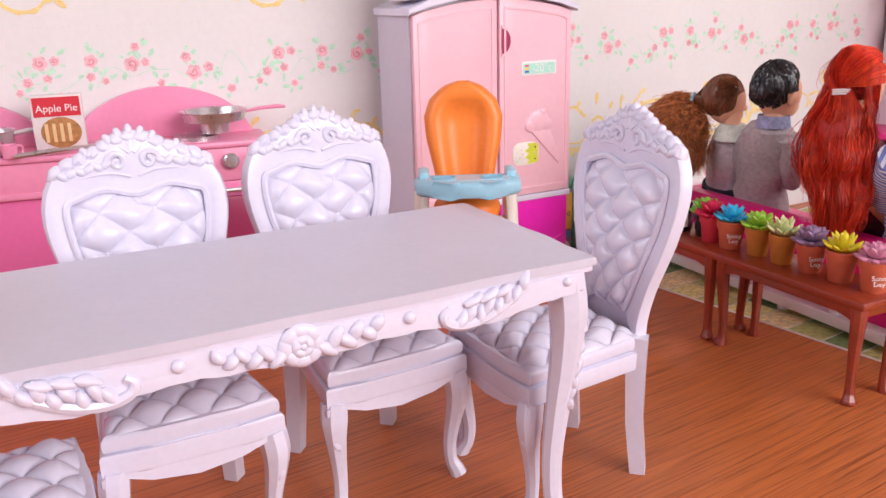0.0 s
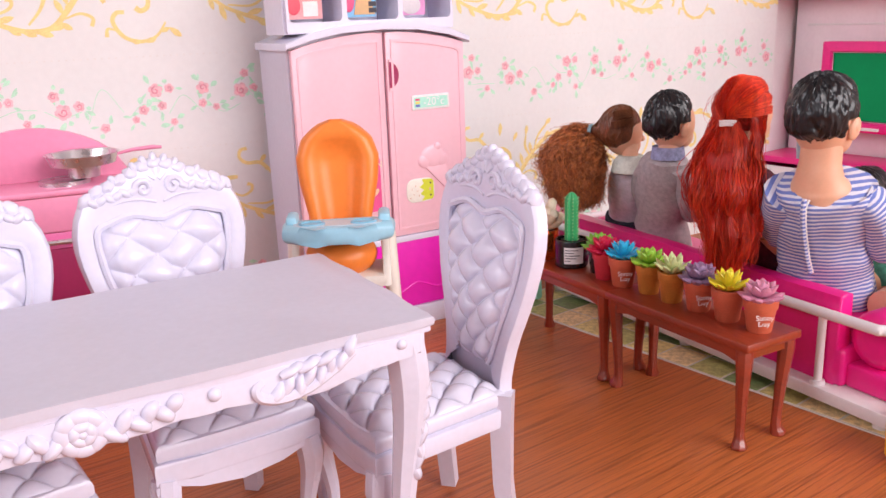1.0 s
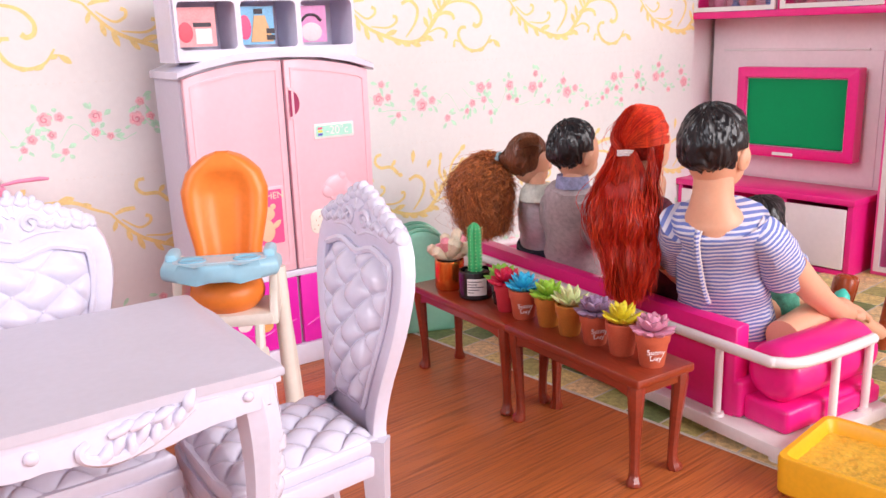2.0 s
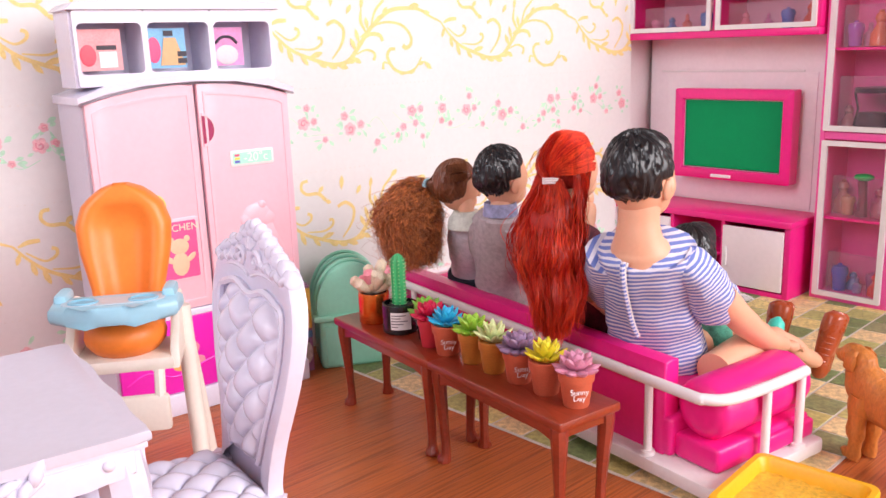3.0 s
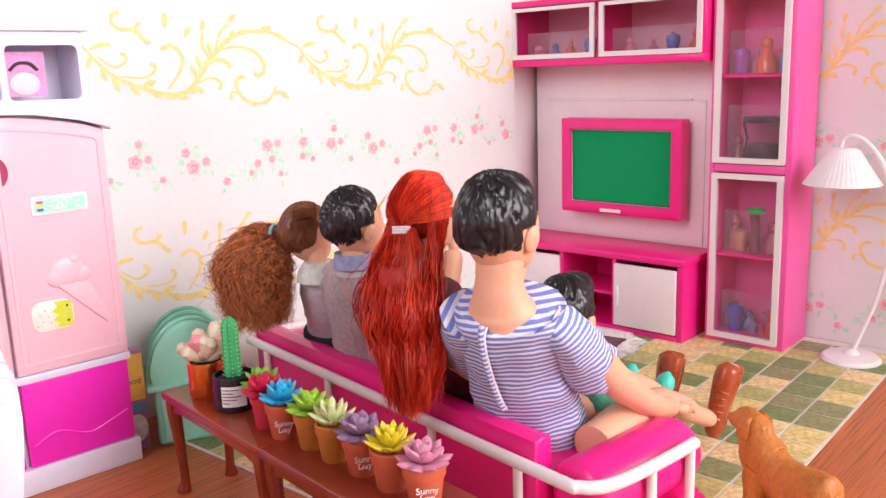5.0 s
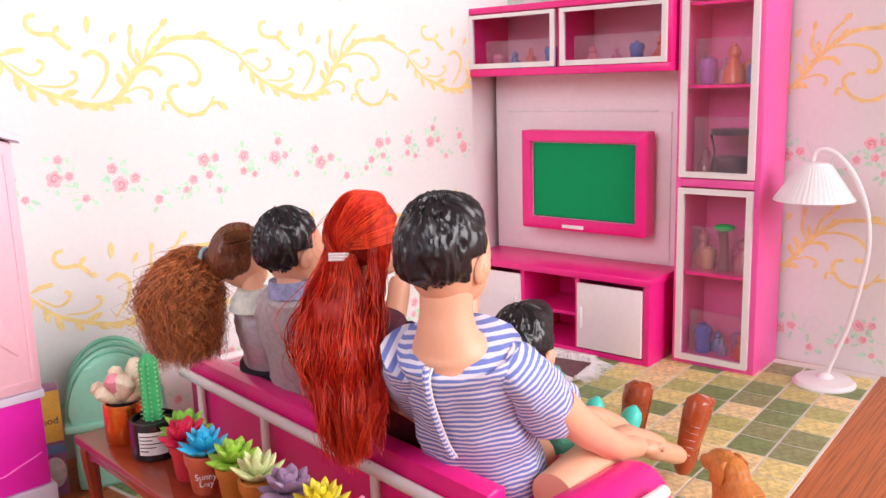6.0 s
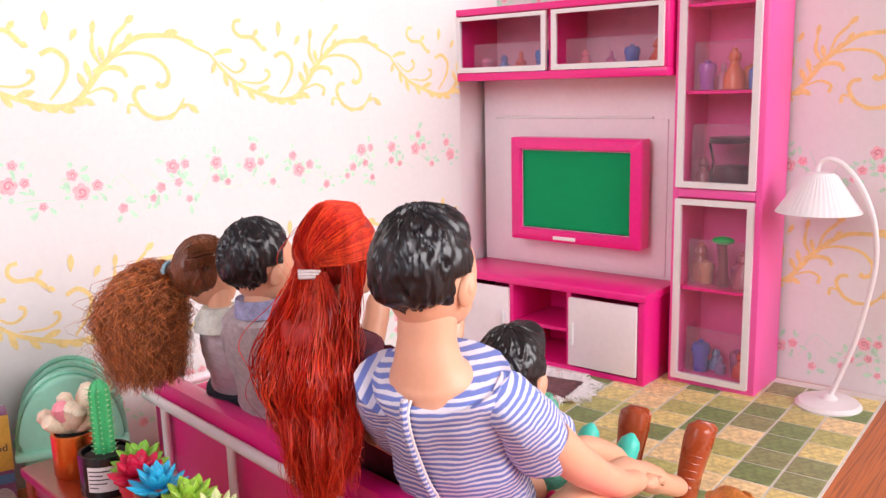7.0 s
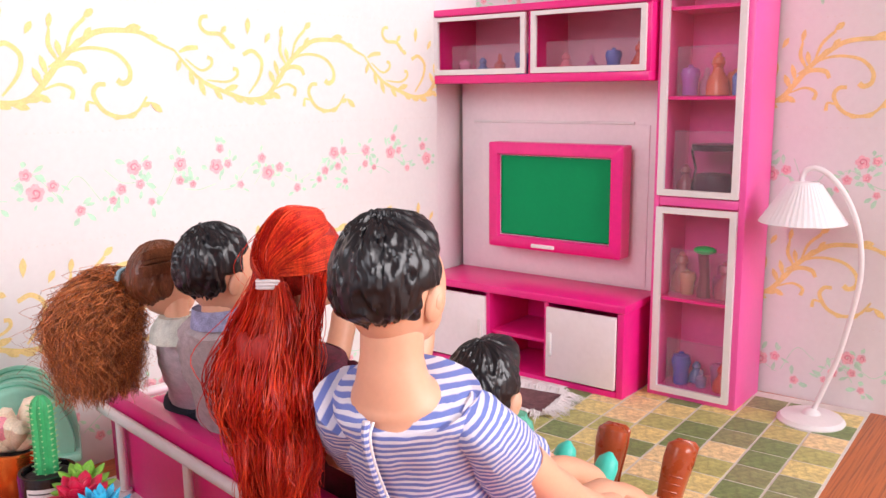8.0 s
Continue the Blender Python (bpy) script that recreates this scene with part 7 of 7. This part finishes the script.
def mint_house():
    t = thing("mint_chest", 47.3, 44.7, 0, 62, "mint green plastic toy chest with ridged round lid", "chest")
    part("tub", box(nb(), -1.9, 1.9, -2.35, 2.35, 0, 3.8, 0.3, 3), MINT, t)
    n = 20
    prof = [(2.5 * math.cos(math.pi * k / n), 3.8 + 3.9 * math.sin(math.pi * k / n) ** 0.85) for k in range(n + 1)]
    part("lid", prism(nb(), prof, -2.0, 2.0, "yz", bevel=0.25, seg=3), MINT, t)
    for x in (-1.3, 0.0, 1.3):
        part("ridge", tube(nb(), [(x, a * 1.02, 3.8 + (b - 3.8) * 1.02) for a, b in prof], 0.16, 6), MINT, t)
    part("brim", box(nb(), -2.25, 2.25, -2.75, 2.75, 3.6, 4.05, 0.15), MINT, t)
    part("flap", prism(nb(), [(-1.9, 0.3), (1.9, 0.3), (2.0, 3.2), (-2.0, 3.2)], -2.08, -1.88, "yz", bevel=0.08), MINT, t)


mint_house()


def food_box():
    t = thing("pet_food_box", 43.5, 45.3, 0, -20, "small yellow and purple toy pet food carton by the fridge", "box")
    part("carton", box(nb(), -0.72, 0.72, -0.5, 0.5, 0, 6.3, 0.04), mat("purple_carton", (0.28, 0.12, 0.24), 0.5, var=0.2, scale=120), t)
    part("yellow_panel", box(nb(), -0.74, 0.74, -0.53, 0.0, 3.2, 6.1), mat("yellow_carton", (0.78, 0.48, 0.08), 0.5, var=0.15, scale=120), t)
    stone_sticker_text(t, "Food", 0.55, 0.0, -0.54, 4.4, PRINT_DARK)
    part("picture", blob(nb(), (0.1, -0.5, 1.4), (0.6, 0.06, 0.9)), mat("grey_print", (0.55, 0.5, 0.48), 0.6, var=0.3, scale=200), t)
    part("blue_band", box(nb(), -0.73, 0.73, -0.52, 0.0, 2.5, 3.0), mat("blue_band_print", (0.10, 0.25, 0.45), 0.5), t)


food_box()


def rug():
    t = thing("small_rug", 76.3, 34.6, 0.09, 8, "small plum rug with white fluffy border", "rug")
    part("rug_body", prism(nb(), rrect(-2.1, 2.1, -3.6, 3.6, 0.3), 0.0, 0.22, "xy", bevel=0.08), mat("plum_pile", (0.16, 0.07, 0.08), 0.95, var=0.5, scale=220, bump=1.0, bscale=900), t)
    bm = nb()
    rng = random.Random(21)
    for k in range(900):
        u = rng.random()
        side = rng.randrange(4)
        x, y, nx, ny = ((-2.0, -3.6 + 7.2 * u, -1, 0), (2.0, -3.6 + 7.2 * u, 1, 0), (-2.0 + 4.0 * u, -3.6, 0, -1), (-2.0 + 4.0 * u, 3.6, 0, 1))[side]
        ln = rng.uniform(0.5, 1.3)
        sx, sy = rng.uniform(-0.5, 0.5), rng.uniform(-0.5, 0.5)
        tube(bm, [(x, y, 0.12), (x + (nx + sx) * ln * 0.5, y + (ny + sy) * ln * 0.5, 0.35 + 0.2 * rng.random()), (x + (nx + sx) * ln, y + (ny + sy) * ln, 0.06 + 0.25 * rng.random())], [0.07, 0.06, 0.015], 4, close=False)
    tagged(part("fringe", bm, mat("white_fluff", (0.80, 0.76, 0.76), 0.9), t, "white fluffy fringe"), kind="stuff")
    m = solo("white_mat", prism(nb(), rrect(-1.6, 2.6, -4.8, 8.5, 0.1), 0, 0.08, "xy"), mat("white_card", (0.80, 0.74, 0.74), 0.7), 78.4, 37.0, 0.1, 2, "thin white mat lying before the media cabinet", "mat")


rug()

# ---- tiled floor: a sheet of small square tiles with pale joints ----
def tiles():
    t = thing("pavement", 80.2, 13.25, 0, 1.6, "green, olive and sand mosaic tile floor with pale joints", "tiled floor", kind="structure")
    part("joints", box(nb(), -33.7, 8.3, -0.08, 31.4, 0.0, 0.05), GROUT, t, smooth=False)
    bm = nb()
    box(bm, -1.13, 1.13, -1.13, 1.13, 0.0, 0.05, 0.025, 1)
    me = mesh_of("tile", bm, TILE)
    for i in range(-14, 3):
        for j in range(13):
            ob = new("tile", me)
            ob.parent = t
            ob.matrix_basis = pose((i + 0.5) * 2.4 * CM, (j + 0.5) * 2.4 * CM, 0.045 * CM)


tiles()
